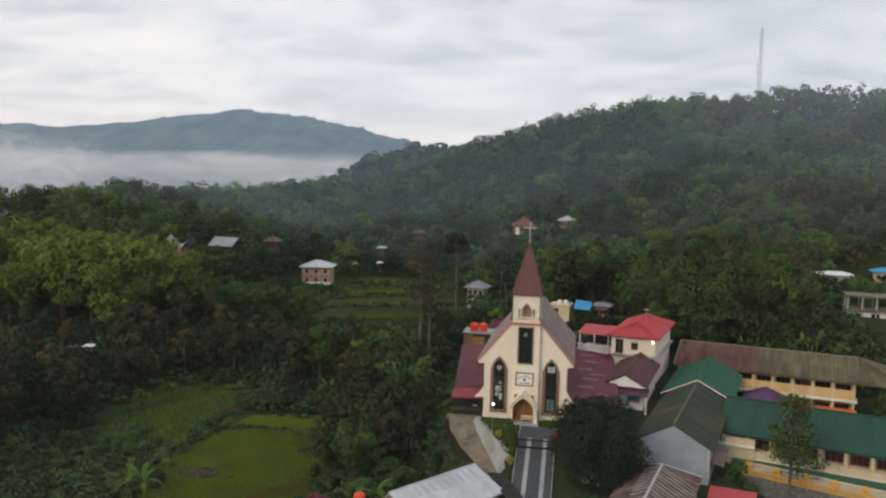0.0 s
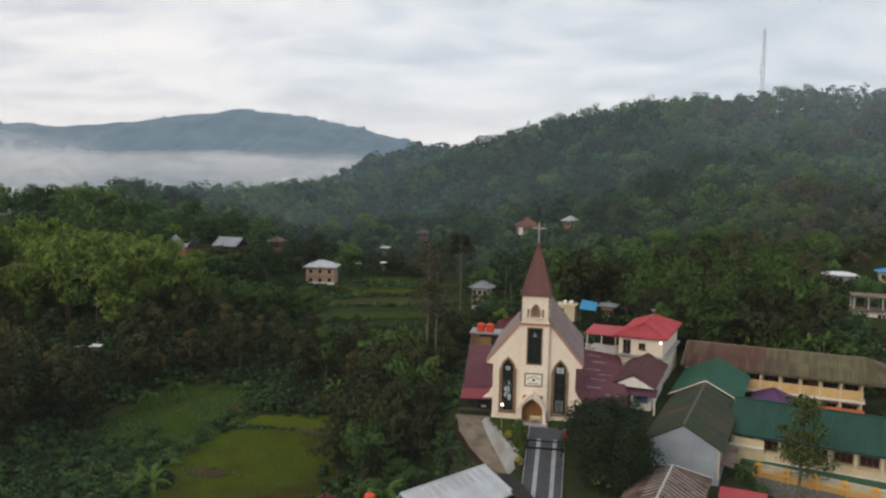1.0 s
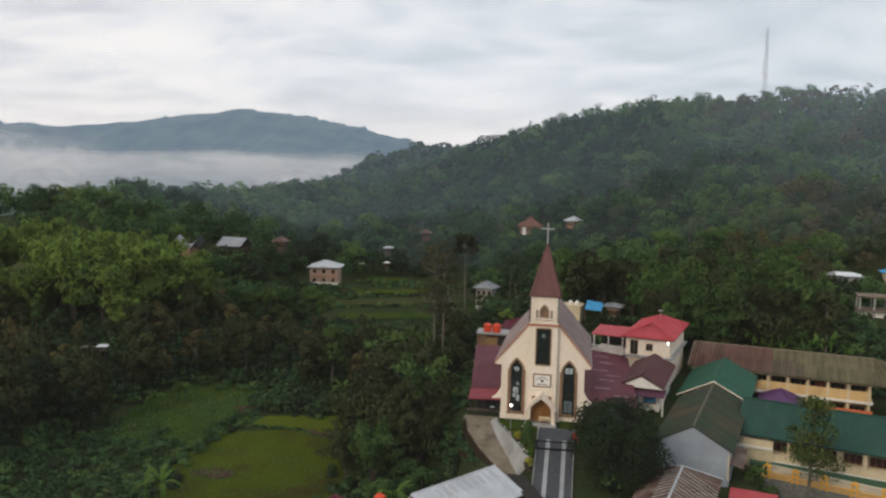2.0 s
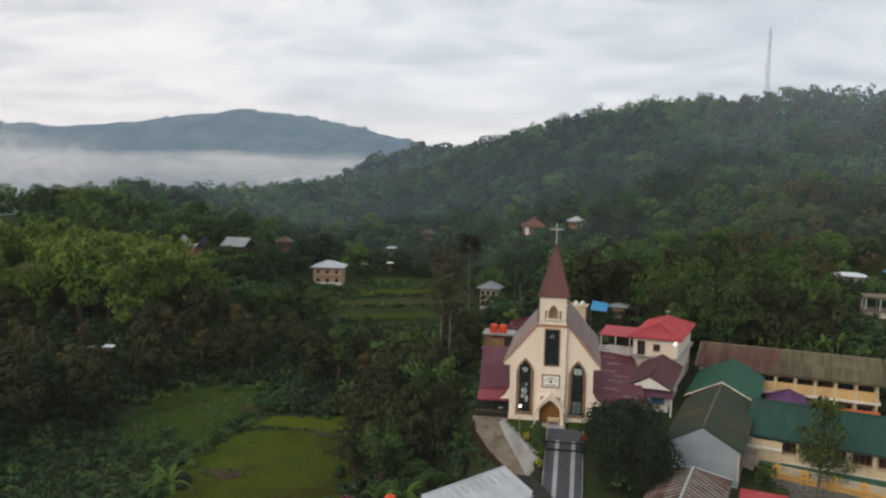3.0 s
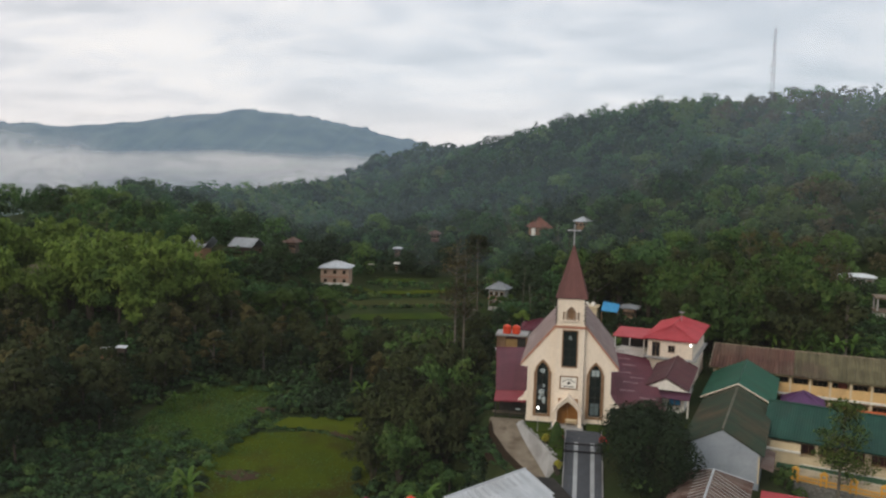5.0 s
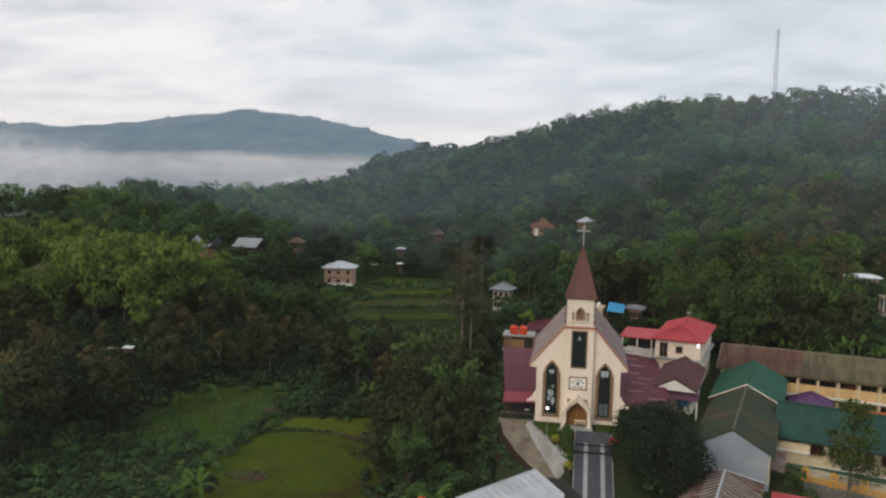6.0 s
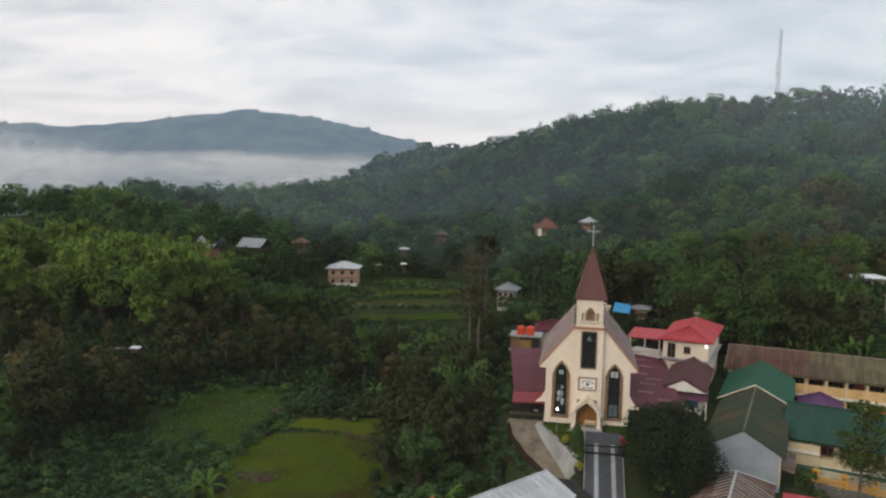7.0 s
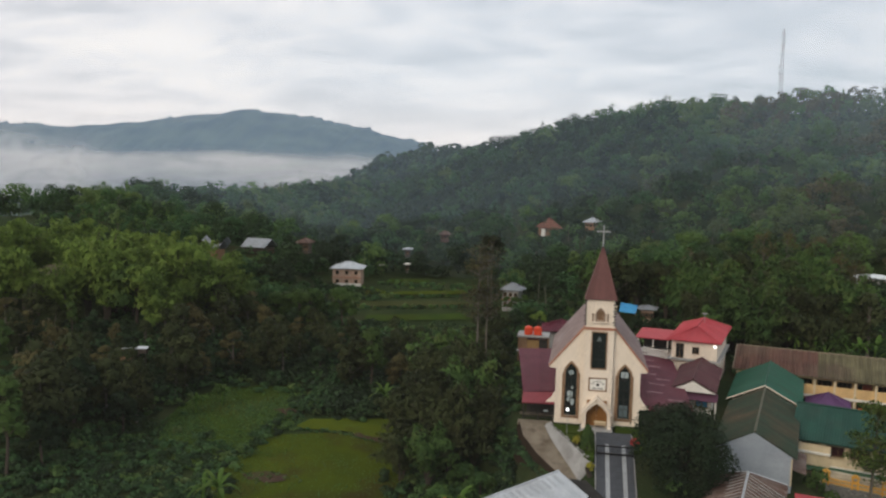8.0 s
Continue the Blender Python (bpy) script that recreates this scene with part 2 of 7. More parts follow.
STUBBLE = surface("dull_olive_stubble", (0.052, 0.056, 0.018), (0.040, 0.048, 0.016), 0.2, 0.95, stain=(0.030, 0.044, 0.014), stain_scale=0.09, stain_amount=0.8, bump=0.8, fine=14)
PADDY_RIPE = surface("ripening_rice", (0.072, 0.092, 0.008), (0.056, 0.078, 0.008), 0.2, 0.95, stain=(0.052, 0.050, 0.012), stain_scale=0.16, stain_amount=0.6, bump=0.8, fine=14)
for _m in (GROUND, GRASS, PADDY, PADDY_RIPE, STUBBLE, EARTH):
    _m.node_tree.nodes["Principled BSDF"].inputs["Specular IOR Level"].default_value = 0.02
FOREST = foliage("forest_leaves", (0.024, 0.050, 0.018), (0.050, 0.085, 0.026), (0.075, 0.075, 0.028), tone=True)
LEAF = foliage("broad_leaves", (0.042, 0.082, 0.022), (0.076, 0.124, 0.030), (0.105, 0.115, 0.033), patch=0.25)
LEAF_DARK = foliage("dark_glossy_leaves", (0.018, 0.035, 0.017), (0.027, 0.050, 0.020), (0.038, 0.045, 0.020), patch=0.5)
LEAF_LIGHT = foliage("yellow_green_leaves", (0.105, 0.170, 0.034), (0.155, 0.225, 0.046), (0.180, 0.195, 0.046), patch=0.3)
LEAF_BROWN = foliage("brownish_leaves", (0.082, 0.076, 0.030), (0.106, 0.094, 0.037), (0.122, 0.088, 0.040), patch=0.3)
LEAF_BAMBOO = foliage("bamboo_leaves", (0.044, 0.092, 0.027), (0.082, 0.142, 0.036), (0.112, 0.138, 0.036), patch=0.35)
# leaf colour darkened to carry the shade of the lower wood
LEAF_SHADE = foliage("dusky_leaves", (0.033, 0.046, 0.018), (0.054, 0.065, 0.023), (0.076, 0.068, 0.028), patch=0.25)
LEAF_BANANA = foliage("banana_leaves", (0.062, 0.125, 0.022), (0.090, 0.155, 0.030), (0.12, 0.145, 0.03), patch=0.5)
FLOWER_RED = surface("red_flowers", (0.45, 0.03, 0.035), (0.35, 0.03, 0.03), 3.0, 0.7)
FLOWER_YELLOW = foliage("yellow_shrub_leaves", (0.30, 0.27, 0.035), (0.24, 0.25, 0.04), (0.32, 0.25, 0.03), patch=1.0)
LAMP = lit("white_lamp_glow", (1.0, 0.97, 0.92), 4.0)


# ---- building tools ----
class Shape:
    """Collects corners and faces for one mesh."""

    def __init__(self):
        self.v, self.f = [], []

    def poly(self, *pts):
        n = len(self.v)
        self.v += [tuple(p) for p in pts]
        self.f.append(tuple(range(n, n + len(pts))))
        return self

    def box(self, x0, y0, z0, x1, y1, z1):
        n = len(self.v)
        self.v += [(x, y, z) for z in (z0, z1) for x, y in ((x0, y0), (x1, y0), (x1, y1), (x0, y1))]
        self.f += [tuple(n + k for k in q) for q in ((3, 2, 1, 0), (4, 5, 6, 7), (0, 1, 5, 4), (1, 2, 6, 5), (2, 3, 7, 6), (3, 0, 4, 7))]
        return self

    def slab(self, a, b, c, d, t):
        """A four-cornered plate (counter-clockwise from above), t thick downwards."""
        n = len(self.v)
        self.v += [tuple(p) for p in (a, b, c, d)] + [(p[0], p[1], p[2] - t) for p in (a, b, c, d)]
        self.f += [tuple(n + k for k in q) for q in ((0, 1, 2, 3), (7, 6, 5, 4), (4, 5, 1, 0), (5, 6, 2, 1), (6, 7, 3, 2), (7, 4, 0, 3))]
        return self

    def plate(self, loops, y0, y1):
        """An upright plate in x-z with holes: loops of (x, z), the outer one first, from y0 (front) to y1 (back)."""
        tris = tessellate_polygon([[Vector((x, z, 0)) for x, z in lp] for lp in loops])
        pts = [p for lp in loops for p in lp]
        n, k = len(self.v), len(pts)
        self.v += [(x, y0, z) for x, z in pts] + [(x, y1, z) for x, z in pts]
        self.f += [(n + a, n + b, n + c) for a, b, c in tris] + [(n + k + c, n + k + b, n + k + a) for a, b, c in tris]
        at = n
        for lp in loops:
            m = len(lp)
            self.f += [(at + i, at + (i + 1) % m, at + k + (i + 1) % m, at + k + i) for i in range(m)]
            at += m
        return self

    def rod(self, a, b, r0, r1=None, sides=8):
        a, b = Vector(a), Vector(b)
        r1 = r0 if r1 is None else r1
        w = (b - a).normalized()
        u = w.orthogonal().normalized()
        s = w.cross(u)
        n = len(self.v)
        for p, r in ((a, r0), (b, r1)):
            for i in range(sides):
                an = 2 * math.pi * i / sides
                self.v.append(tuple(p + (u * math.cos(an) + s * math.sin(an)) * r))
        self.f += [(n + i, n + (i + 1) % sides, n + sides + (i + 1) % sides, n + sides + i) for i in range(sides)]
        self.f += [tuple(n + i for i in reversed(range(sides))), tuple(n + sides + i for i in range(sides))]
        return self

    def turned(self, profile, x=0.0, y=0.0, sides=16):
        """A turned body from (radius, z) rings."""
        n = len(self.v)
        for r, z in profile:
            for i in range(sides):
                an = 2 * math.pi * i / sides
                self.v.append((x + r * math.cos(an), y + r * math.sin(an), z))
        for j in range(len(profile) - 1):
            o = n + j * sides
            self.f += [(o + i, o + (i + 1) % sides, o + sides + (i + 1) % sides, o + sides + i) for i in range(sides)]
        self.f += [tuple(n + i for i in reversed(range(sides))), tuple(n + (len(profile) - 1) * sides + i for i in range(sides))]
        return self

    def mesh(self, name):
        me = bpy.data.meshes.new(name)
        me.from_pydata(self.v, [], self.f)
        bm = bmesh.new()
        bm.from_mesh(me)
        bmesh.ops.recalc_face_normals(bm, faces=bm.faces)
        bm.to_mesh(me)
        bm.free()
        return me


from mathutils.geometry import tessellate_polygon


def part(name, shape, material, parent=None, label="", smooth=False):
    me = shape.mesh(name) if isinstance(shape, Shape) else shape
    if not me.materials:
        me.materials.append(material)
    if smooth:
        for p in me.polygons:
            p.use_smooth = True
    ob = new(name, me)
    ob.parent = parent
    if label:
        ob["label"] = label
    return ob


def thing(name, label, category, at=(0, 0, 0), turn=0.0, group="", kind=""):
    ob = new(name)
    ob.matrix_basis = pose(*at, 0, 0, turn)
    return tagged(ob, label, category, group, kind)


def mixp(a, b, t):
    return tuple(p + (q - p) * t for p, q in zip(a, b))


def sheets(parent, material, e0, e1, r1, r0, width=1.0, ribs=3, depth=0.05, name="roof_sheet", skip=0.0, rows=1):
    """Ribbed sheets laid side by side on a roof slope: e0-e1 along the eave, r0-r1 along the ridge."""
    run = max((Vector(e1) - Vector(e0)).length, (Vector(r1) - Vector(r0)).length)
    n = max(1, round(run / width))
    nrm = (Vector(e1) - Vector(e0)).cross(Vector(r0) - Vector(e0)) if (Vector(e1) - Vector(e0)).length > 0.01 else (Vector(r1) - Vector(r0)).cross(Vector(r0) - Vector(e0))
    nrm.normalize()
    if nrm.z < 0:
        nrm = -nrm
    for k in range(n):
        for row in range(rows):
            s = Shape()
            u0, u1 = row / rows, (row + 1) / rows
            cols = []
            off = random.uniform(0, 0.03)
            for i in range(2 * ribs + 1):
                t = (k + i / (2 * ribs)) / n
                up = nrm * (depth * (i % 2) + 0.02 + off + 0.015 * (rows - row))
                lo, hi = Vector(mixp(mixp(e0, e1, t), mixp(r0, r1, t), u0)), Vector(mixp(mixp(e0, e1, t), mixp(r0, r1, t), u1))
                cols.append((lo + up, hi + up))
            for (a, b), (c, d) in zip(cols, cols[1:]):
                s.poly(a, c, d, b)
            part(name, s, material, parent)


def gable_roof(parent, material, x0, x1, y0, y1, eave, ridge, trim=None, width=1.0, ribs=3, rows=1, thick=0.12, depth=0.05):
    """A roof with its ridge along local y, half-way between x0 and x1."""
    xm = (x0 + x1) / 2
    roof = part("roof", Shape().slab((x0, y0, eave), (xm, y0, ridge), (xm, y1, ridge), (x0, y1, eave), thick).slab((xm, y0, ridge), (x1, y0, eave), (x1, y1, eave), (xm, y1, ridge), thick), material, parent)
    sheets(roof, material, (x0, y1, eave), (x0, y0, eave), (xm, y0, ridge), (xm, y1, ridge), width, ribs, depth, rows=rows)
    sheets(roof, material, (x1, y0, eave), (x1, y1, eave), (xm, y1, ridge), (xm, y0, ridge), width, ribs, depth, rows=rows)
    part("ridge_cap", Shape().rod((xm, y0, ridge + 0.05), (xm, y1, ridge + 0.05), 0.14, sides=6), trim or material, roof)
    return roof


def hip_roof(parent, material, x0, x1, y0, y1, eave, ridge, ends=None, along="x", trim=None, width=1.0, ribs=3, thick=0.12, depth=0.05):
    """A hipped roof; ends: how far the ridge's ends stand in from the hips."""
    xm, ym = (x0 + x1) / 2, (y0 + y1) / 2
    if along == "x":
        e = (y1 - y0) / 2 if ends is None else ends
        a, b = (x0 + e, ym, ridge), (x1 - e, ym, ridge)
        faces = [((x0, y0), (x1, y0), b, a), ((x1, y0), (x1, y1), b, b), ((x1, y1), (x0, y1), a, b), ((x0, y1), (x0, y0), a, a)]
    else:
        e = (x1 - x0) / 2 if ends is None else ends
        a, b = (xm, y0 + e, ridge), (xm, y1 - e, ridge)
        faces = [((x0, y0), (x1, y0), a, a), ((x1, y0), (x1, y1), b, a), ((x1, y1), (x0, y1), b, b), ((x0, y1), (x0, y0), a, b)]
    s = Shape()
    s.box(x0, y0, eave - thick, x1, y1, eave - 0.01)
    for p, q, r1, r0 in faces:
        s.poly((*p, eave), (*q, eave), r1, r0) if r1 != r0 else s.poly((*p, eave), (*q, eave), r1)
    roof = part("roof", s, material, parent)
    for p, q, r1, r0 in faces:
        sheets(roof, material, (*p, eave), (*q, eave), r1, r0, width, ribs, depth)
    caps = Shape()
    caps.rod((a[0], a[1], a[2] + 0.05), (b[0] + 0.01, b[1] + 0.01, b[2] + 0.05), 0.13, sides=6)
    for c, r in (((x0, y0), a), ((x1, y0), b if along == "x" else a), ((x1, y1), b), ((x0, y1), a if along == "x" else b)):
        caps.rod((*c, eave + 0.05), (r[0], r[1], r[2] + 0.05), 0.11, sides=6)
    part("ridge_cap", caps, trim or material, roof)
    return roof


def window(parent, x0, x1, y, z0, z1, frame_mat=None, pane_mat=None, bars=1, side="front", deep=0.08, sill=True):
    """A framed window on a wall that faces local -y at y."""
    fm, pm = frame_mat or BROWN, pane_mat or PANE
    t = 0.07
    s = Shape().box(x0, y - deep, z0, x0 + t, y + 0.02, z1).box(x1 - t, y - deep, z0, x1, y + 0.02, z1)
    s.box(x0 + t, y - deep, z0, x1 - t, y + 0.02, z0 + t).box(x0 + t, y - deep, z1 - t, x1 - t, y + 0.02, z1)
    for k in range(1, bars + 1):
        xb = x0 + (x1 - x0) * k / (bars + 1)
        s.box(xb - 0.03, y - deep * 0.8, z0 + t, xb + 0.03, y + 0.02, z1 - t)
    w = part("window", s, fm, parent)
    part("pane", Shape().box(x0 + t, y - 0.03, z0 + t, x1 - t, y + 0.015, z1 - t), pm, w)
    if sill:
        part("sill", Shape().box(x0 - 0.08, y - 0.16, z0 - 0.08, x1 + 0.08, y, z0 - 0.004), fm, w)
    return w

# ---- the lie of the land ----
def smooth(t):
    t = np.clip(t, 0, 1)
    return t * t * (3 - 2 * t)


def ridge(x, y, ax, ay, ah, bx, by, bh, w):
    """The rise of a ridge that runs from a to b, w broad."""
    t = np.clip(((x - ax) * (bx - ax) + (y - ay) * (by - ay)) / ((bx - ax) ** 2 + (by - ay) ** 2), 0, 1)
    d2 = (x - ax - t * (bx - ax)) ** 2 + (y - ay - t * (by - ay)) ** 2
    return (ah + t * (bh - ah)) * np.exp(-d2 / w ** 2)


RIDGES = [
    (-60, 640, 60, 15, 530, 79, 130), (15, 530, 79, 100, 378, 78, 130), (100, 378, 78, 150, 320, 74, 130), (150, 320, 74, 280, 240, 84, 130),
    (-60, 640, 60, -150, 900, 54, 120), (-150, 900, 54, -330, 1590, 96, 200), (-60, 640, 60, -262, 790, 48, 100),
    (-228, 190, 19, -262, 320, 19, 75), (-262, 320, 19, -246, 560, 27, 75), (-246, 560, 27, -262, 790, 48, 90), (-228, 190, 19, -330, 60, 30, 90),
]


def pad(h, x, y, x0, x1, y0, y1, z, soft):
    """Levels a stretch of ground to z, fading out over soft metres."""
    d = np.hypot(np.maximum(np.maximum(x0 - x, x - x1), 0), np.maximum(np.maximum(y0 - y, y - y1), 0))
    k = 1 - smooth(d / soft)
    return h * (1 - k) + z * k


def drive_level(y):
    """The drive's height: level before the church, then down to the road."""
    return np.where(y > -7.0, -0.12, np.maximum(-0.12 + (y + 7.0) * 0.30, -14.0))


def land(x, y):
    x, y = np.asarray(x, float), np.asarray(y, float)
    far = smooth((np.hypot(x + 60, y) - 330) / 500) * smooth((-x - 190 + 0.0 * y) / 160 + smooth((y - 900) / 500))
    h = -7.5 - 70 * far
    top = 0
    for r in RIDGES:
        top = np.maximum(top, ridge(x, y, *r))
    h = h + top
    h = h + ridge(x, y, -120, 132, 15, -98, 130, 13, 20) + ridge(x, y, -100, 40, 6, -130, 70, 9, 30)
    h = h + ridge(x, y, 20, 90, 7, 90, 70, 9, 45)
    h = h + 0.9 * np.sin(x * 0.11 + 1.3) * np.sin(y * 0.09) + 2.5 * np.sin(x * 0.031) * np.cos(y * 0.027 + 0.5) * smooth((y - 120) / 150)
    # terraced fields up the side valley
    h = np.where((x > -62) & (x < -8) & (y > 60) & (y < 150), np.round(h / 1.2) * 1.2 * 0.6 + h * 0.4, h)
    h = pad(h, x, y, -75, -30, 95, 200, -7.4, 25)
    h = pad(h, x, y, -66, -26, -14, 32, -8.6, 14)
    h = pad(h, x, y, -11, 13, 0, 52, -0.15, 7)
    h = pad(h, x, y, 13, 24, 8, 46, -1.5, 6)
    h = pad(h, x, y, 30, 70, 20, 46, -6.2, 6)
    h = pad(h, x, y, 26, 70, -30, 12, -8.4, 5)
    h = pad(h, x, y, 14, 26, -30, 4, -4.6, 5)
    h = pad(h, x, y, -90, -74, 150, 164, -5.6, 8)
    # ground falls towards the road in front of the church
    k = smooth((16 - np.abs(x - 2)) / 8) * smooth((-1.0 - y) / 4)
    h = h * (1 - k) + (drive_level(y) - 0.25 - 1.6 * smooth((-x - 0.3) / 2.5)) * k
    return h


def spread(n, near, reach):
    """Grid lines: close together in the middle, wide apart far out."""
    t = np.linspace(-1, 1, n)
    return near * t * (n / 2) * 0.5 + np.sign(t) * np.abs(t) ** 5 * (reach - near * n / 4)


def grid_mesh(name, X, Y, Z):
    ny, nx = X.shape
    me = bpy.data.meshes.new(name)
    idx = np.arange(nx * ny).reshape(ny, nx)
    q = np.stack([idx[:-1, :-1], idx[:-1, 1:], idx[1:, 1:], idx[1:, :-1]], -1).reshape(-1, 4)
    return quads_mesh(name, np.stack([X, Y, Z], -1).reshape(-1, 3), q, me)


def quads_mesh(name, co, q, me=None):
    me = me or bpy.data.meshes.new(name)
    me.vertices.add(len(co))
    me.vertices.foreach_set("co", np.ascontiguousarray(co, np.float32).ravel())
    n, k = q.shape
    me.loops.add(n * k)
    me.loops.foreach_set("vertex_index", np.ascontiguousarray(q, np.int32).ravel())
    me.polygons.add(n)
    me.polygons.foreach_set("loop_start", np.arange(0, n * k, k, dtype=np.int32))
    me.update(calc_edges=True)
    me.validate()
    return me


gx, gy = spread(250, 2.2, 4200) - 15, spread(250, 2.2, 4200) + 30
GX, GY = np.meshgrid(gx, gy)
ground_mesh = grid_mesh("ground", GX, GY, land(GX, GY))
ground = part("ground", ground_mesh, GROUND, smooth=True)
tagged(ground, "dark green undergrowth over hilly ground", "ground", kind="structure")

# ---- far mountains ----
FARWOOD_HAZED = surface("far_forest_haze_glow", (0.016, 0.028, 0.020), (0.050, 0.070, 0.045), 0.010, 0.95, bump=0.0, fine=5)
_b = FARWOOD_HAZED.node_tree.nodes["Principled BSDF"]
_b.inputs["Emission Color"].default_value = (0.088, 0.122, 0.176, 1)    # a far backdrop: its surface glows blue in place of the hazy air between
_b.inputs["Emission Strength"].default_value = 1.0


def mountain(name, label, x0, x1, y0, depth, crest, foot, rough):
    """A far range under forest: spurs and gullies down its side, treetops along its crest."""
    n, m = 640, 44
    X, V = np.meshgrid(np.linspace(x0, x1, n), np.linspace(0, 1, m))
    trees = np.array([16 * noise.noise(Vector((x * 0.013, rough + 0.37, 1.41))) + 14 * noise.noise(Vector((x * 0.037, rough + 0.61, 7.53))) + 10 * noise.noise(Vector((x * 0.083, rough + 0.17, 3.29))) for x in X[0]])
    H = np.interp(X, *crest)
    spur = np.array([[noise.fractal(Vector((x * 0.0030 - 0.9 * v, v * 1.3, rough + 0.4)), 1.0, 2.0, 4) for x in X[0]] for v in V[:, 0]])
    rag = np.array([[noise.noise(Vector((x * 0.03 - 4 * v, v * 10, rough + 5.3))) for x in X[0]] for v in V[:, 0]])
    Z = foot + (H - foot) * np.sin(V * math.pi / 2) ** 0.85 * (1 + 0.10 * spur * V * (1 - V ** 4)) + 9 * rag * (1 - V ** 8) + trees * V ** 14 - 8
    ob = part(name, grid_mesh(name, X, y0 + depth * V, Z), FARWOOD_HAZED, smooth=True)
    return tagged(ob, label, "mountain", kind="structure")


mountain("mountain_range", "forested mountain range with blue haze glow beyond the misty valley", -3600, -350, 2700, 800,
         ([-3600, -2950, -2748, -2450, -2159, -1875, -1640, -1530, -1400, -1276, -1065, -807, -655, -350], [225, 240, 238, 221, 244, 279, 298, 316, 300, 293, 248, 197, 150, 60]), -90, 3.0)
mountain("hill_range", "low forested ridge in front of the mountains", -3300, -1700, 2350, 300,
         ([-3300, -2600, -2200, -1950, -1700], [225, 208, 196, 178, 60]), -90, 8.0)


# ---- valley mist and haze sheets ----
def mist(name, y, x0, x1, z0, z1, most, feather, seed, colour=(0.93, 0.94, 0.96), climb=0.0, wisps=0.0, ends=None, thin_below=None):
    """A standing translucent sheet with a ragged upper edge, for banks of morning mist and for distance haze."""
    m = bpy.data.materials.new(name)
    m.use_nodes = True
    ns, ln = m.node_tree.nodes, m.node_tree.links
    ns.clear()
    tc = ns.new("ShaderNodeTexCoord")
    sp = ns.new("ShaderNodeSeparateXYZ")
    ln.new(tc.outputs["Object"], sp.inputs[0])
    mp = ns.new("ShaderNodeMapping")
    mp.inputs["Scale"].default_value = (0.0022, 0.0022, 0.008)
    mp.inputs["Location"].default_value = (seed, seed * 2, 0)
    ln.new(tc.outputs["Object"], mp.inputs[0])
    nz = ns.new("ShaderNodeTexNoise")
    nz.inputs["Scale"].default_value, nz.inputs["Detail"].default_value = 1.0, 6.0
    ln.new(mp.outputs[0], nz.inputs["Vector"])
    wob = ns.new("ShaderNodeMath")
    wob.operation = "MULTIPLY_ADD"
    ln.new(nz.outputs["Fac"], wob.inputs[0])
    wob.inputs[1].default_value = feather * 1.6
    ln.new(sp.outputs[2], wob.inputs[2])
    rg = ns.new("ShaderNodeMapRange")
    rg.interpolation_type = "SMOOTHSTEP"
    for key, val in (("From Min", z1 - feather * 0.2), ("From Max", z1 + feather * 0.8), ("To Min", most), ("To Max", 0.0)):
        rg.inputs[key].default_value = val
    # the bank climbs to one side and is torn into wisps
    tilt = ns.new("ShaderNodeMath")
    tilt.operation = "MULTIPLY_ADD"
    ln.new(sp.outputs[0], tilt.inputs[0])
    tilt.inputs[1].default_value = climb
    ln.new(wob.outputs[0], tilt.inputs[2])
    ln.new(tilt.outputs[0], rg.inputs["Value"])
    wisp = ns.new("ShaderNodeTexNoise")
    wisp.inputs["Scale"].default_value, wisp.inputs["Detail"].default_value = 2.6, 5.0
    wisp.inputs["Distortion"].default_value = 0.8
    ln.new(mp.outputs[0], wisp.inputs["Vector"])
    torn = ns.new("ShaderNodeMapRange")
    for key, val in (("From Min", 0.35), ("From Max", 0.6), ("To Min", 1 - wisps), ("To Max", 1.0)):
        torn.inputs[key].default_value = val
    ln.new(wisp.outputs["Fac"], torn.inputs["Value"])
    thin = ns.new("ShaderNodeMath")
    thin.operation = "MULTIPLY"
    ln.new(rg.outputs[0], thin.inputs[0])
    ln.new(torn.outputs[0], thin.inputs[1])
    veil = thin.outputs[0]
    # a bank that thins out to its ends, or towards the valley floor
    for axis, spans in ((0, ends or ()), (2, [thin_below] if thin_below else ())):
        for lo, hi, a, c in spans:
            fade = ns.new("ShaderNodeMapRange")
            fade.interpolation_type = "SMOOTHSTEP"
            for key, val in (("From Min", lo), ("From Max", hi), ("To Min", a), ("To Max", c)):
                fade.inputs[key].default_value = val
            ln.new(sp.outputs[axis], fade.inputs["Value"])
            both_ = ns.new("ShaderNodeMath")
            both_.operation = "MULTIPLY"
            ln.new(veil, both_.inputs[0])
            ln.new(fade.outputs[0], both_.inputs[1])
            veil = both_.outputs[0]
    tr = ns.new("ShaderNodeBsdfTransparent")
    df = ns.new("ShaderNodeBsdfDiffuse")
    tl = ns.new("ShaderNodeBsdfTranslucent")
    df.inputs[0].default_value = tl.inputs[0].default_value = (*colour, 1)
    half = ns.new("ShaderNodeMixShader")
    ln.new(df.outputs[0], half.inputs[1])
    ln.new(tl.outputs[0], half.inputs[2])
    mx = ns.new("ShaderNodeMixShader")
    ln.new(veil, mx.inputs[0])
    ln.new(tr.outputs[0], mx.inputs[1])
    ln.new(half.outputs[0], mx.inputs[2])
    out = ns.new("ShaderNodeOutputMaterial")
    ln.new(mx.outputs[0], out.inputs[0])
    n = 40
    X, V = np.meshgrid(np.linspace(x0, x1, n), np.linspace(0, 1, 6))
    Y = y + 60 * np.sin(X * 0.004 + seed) + 0 * V
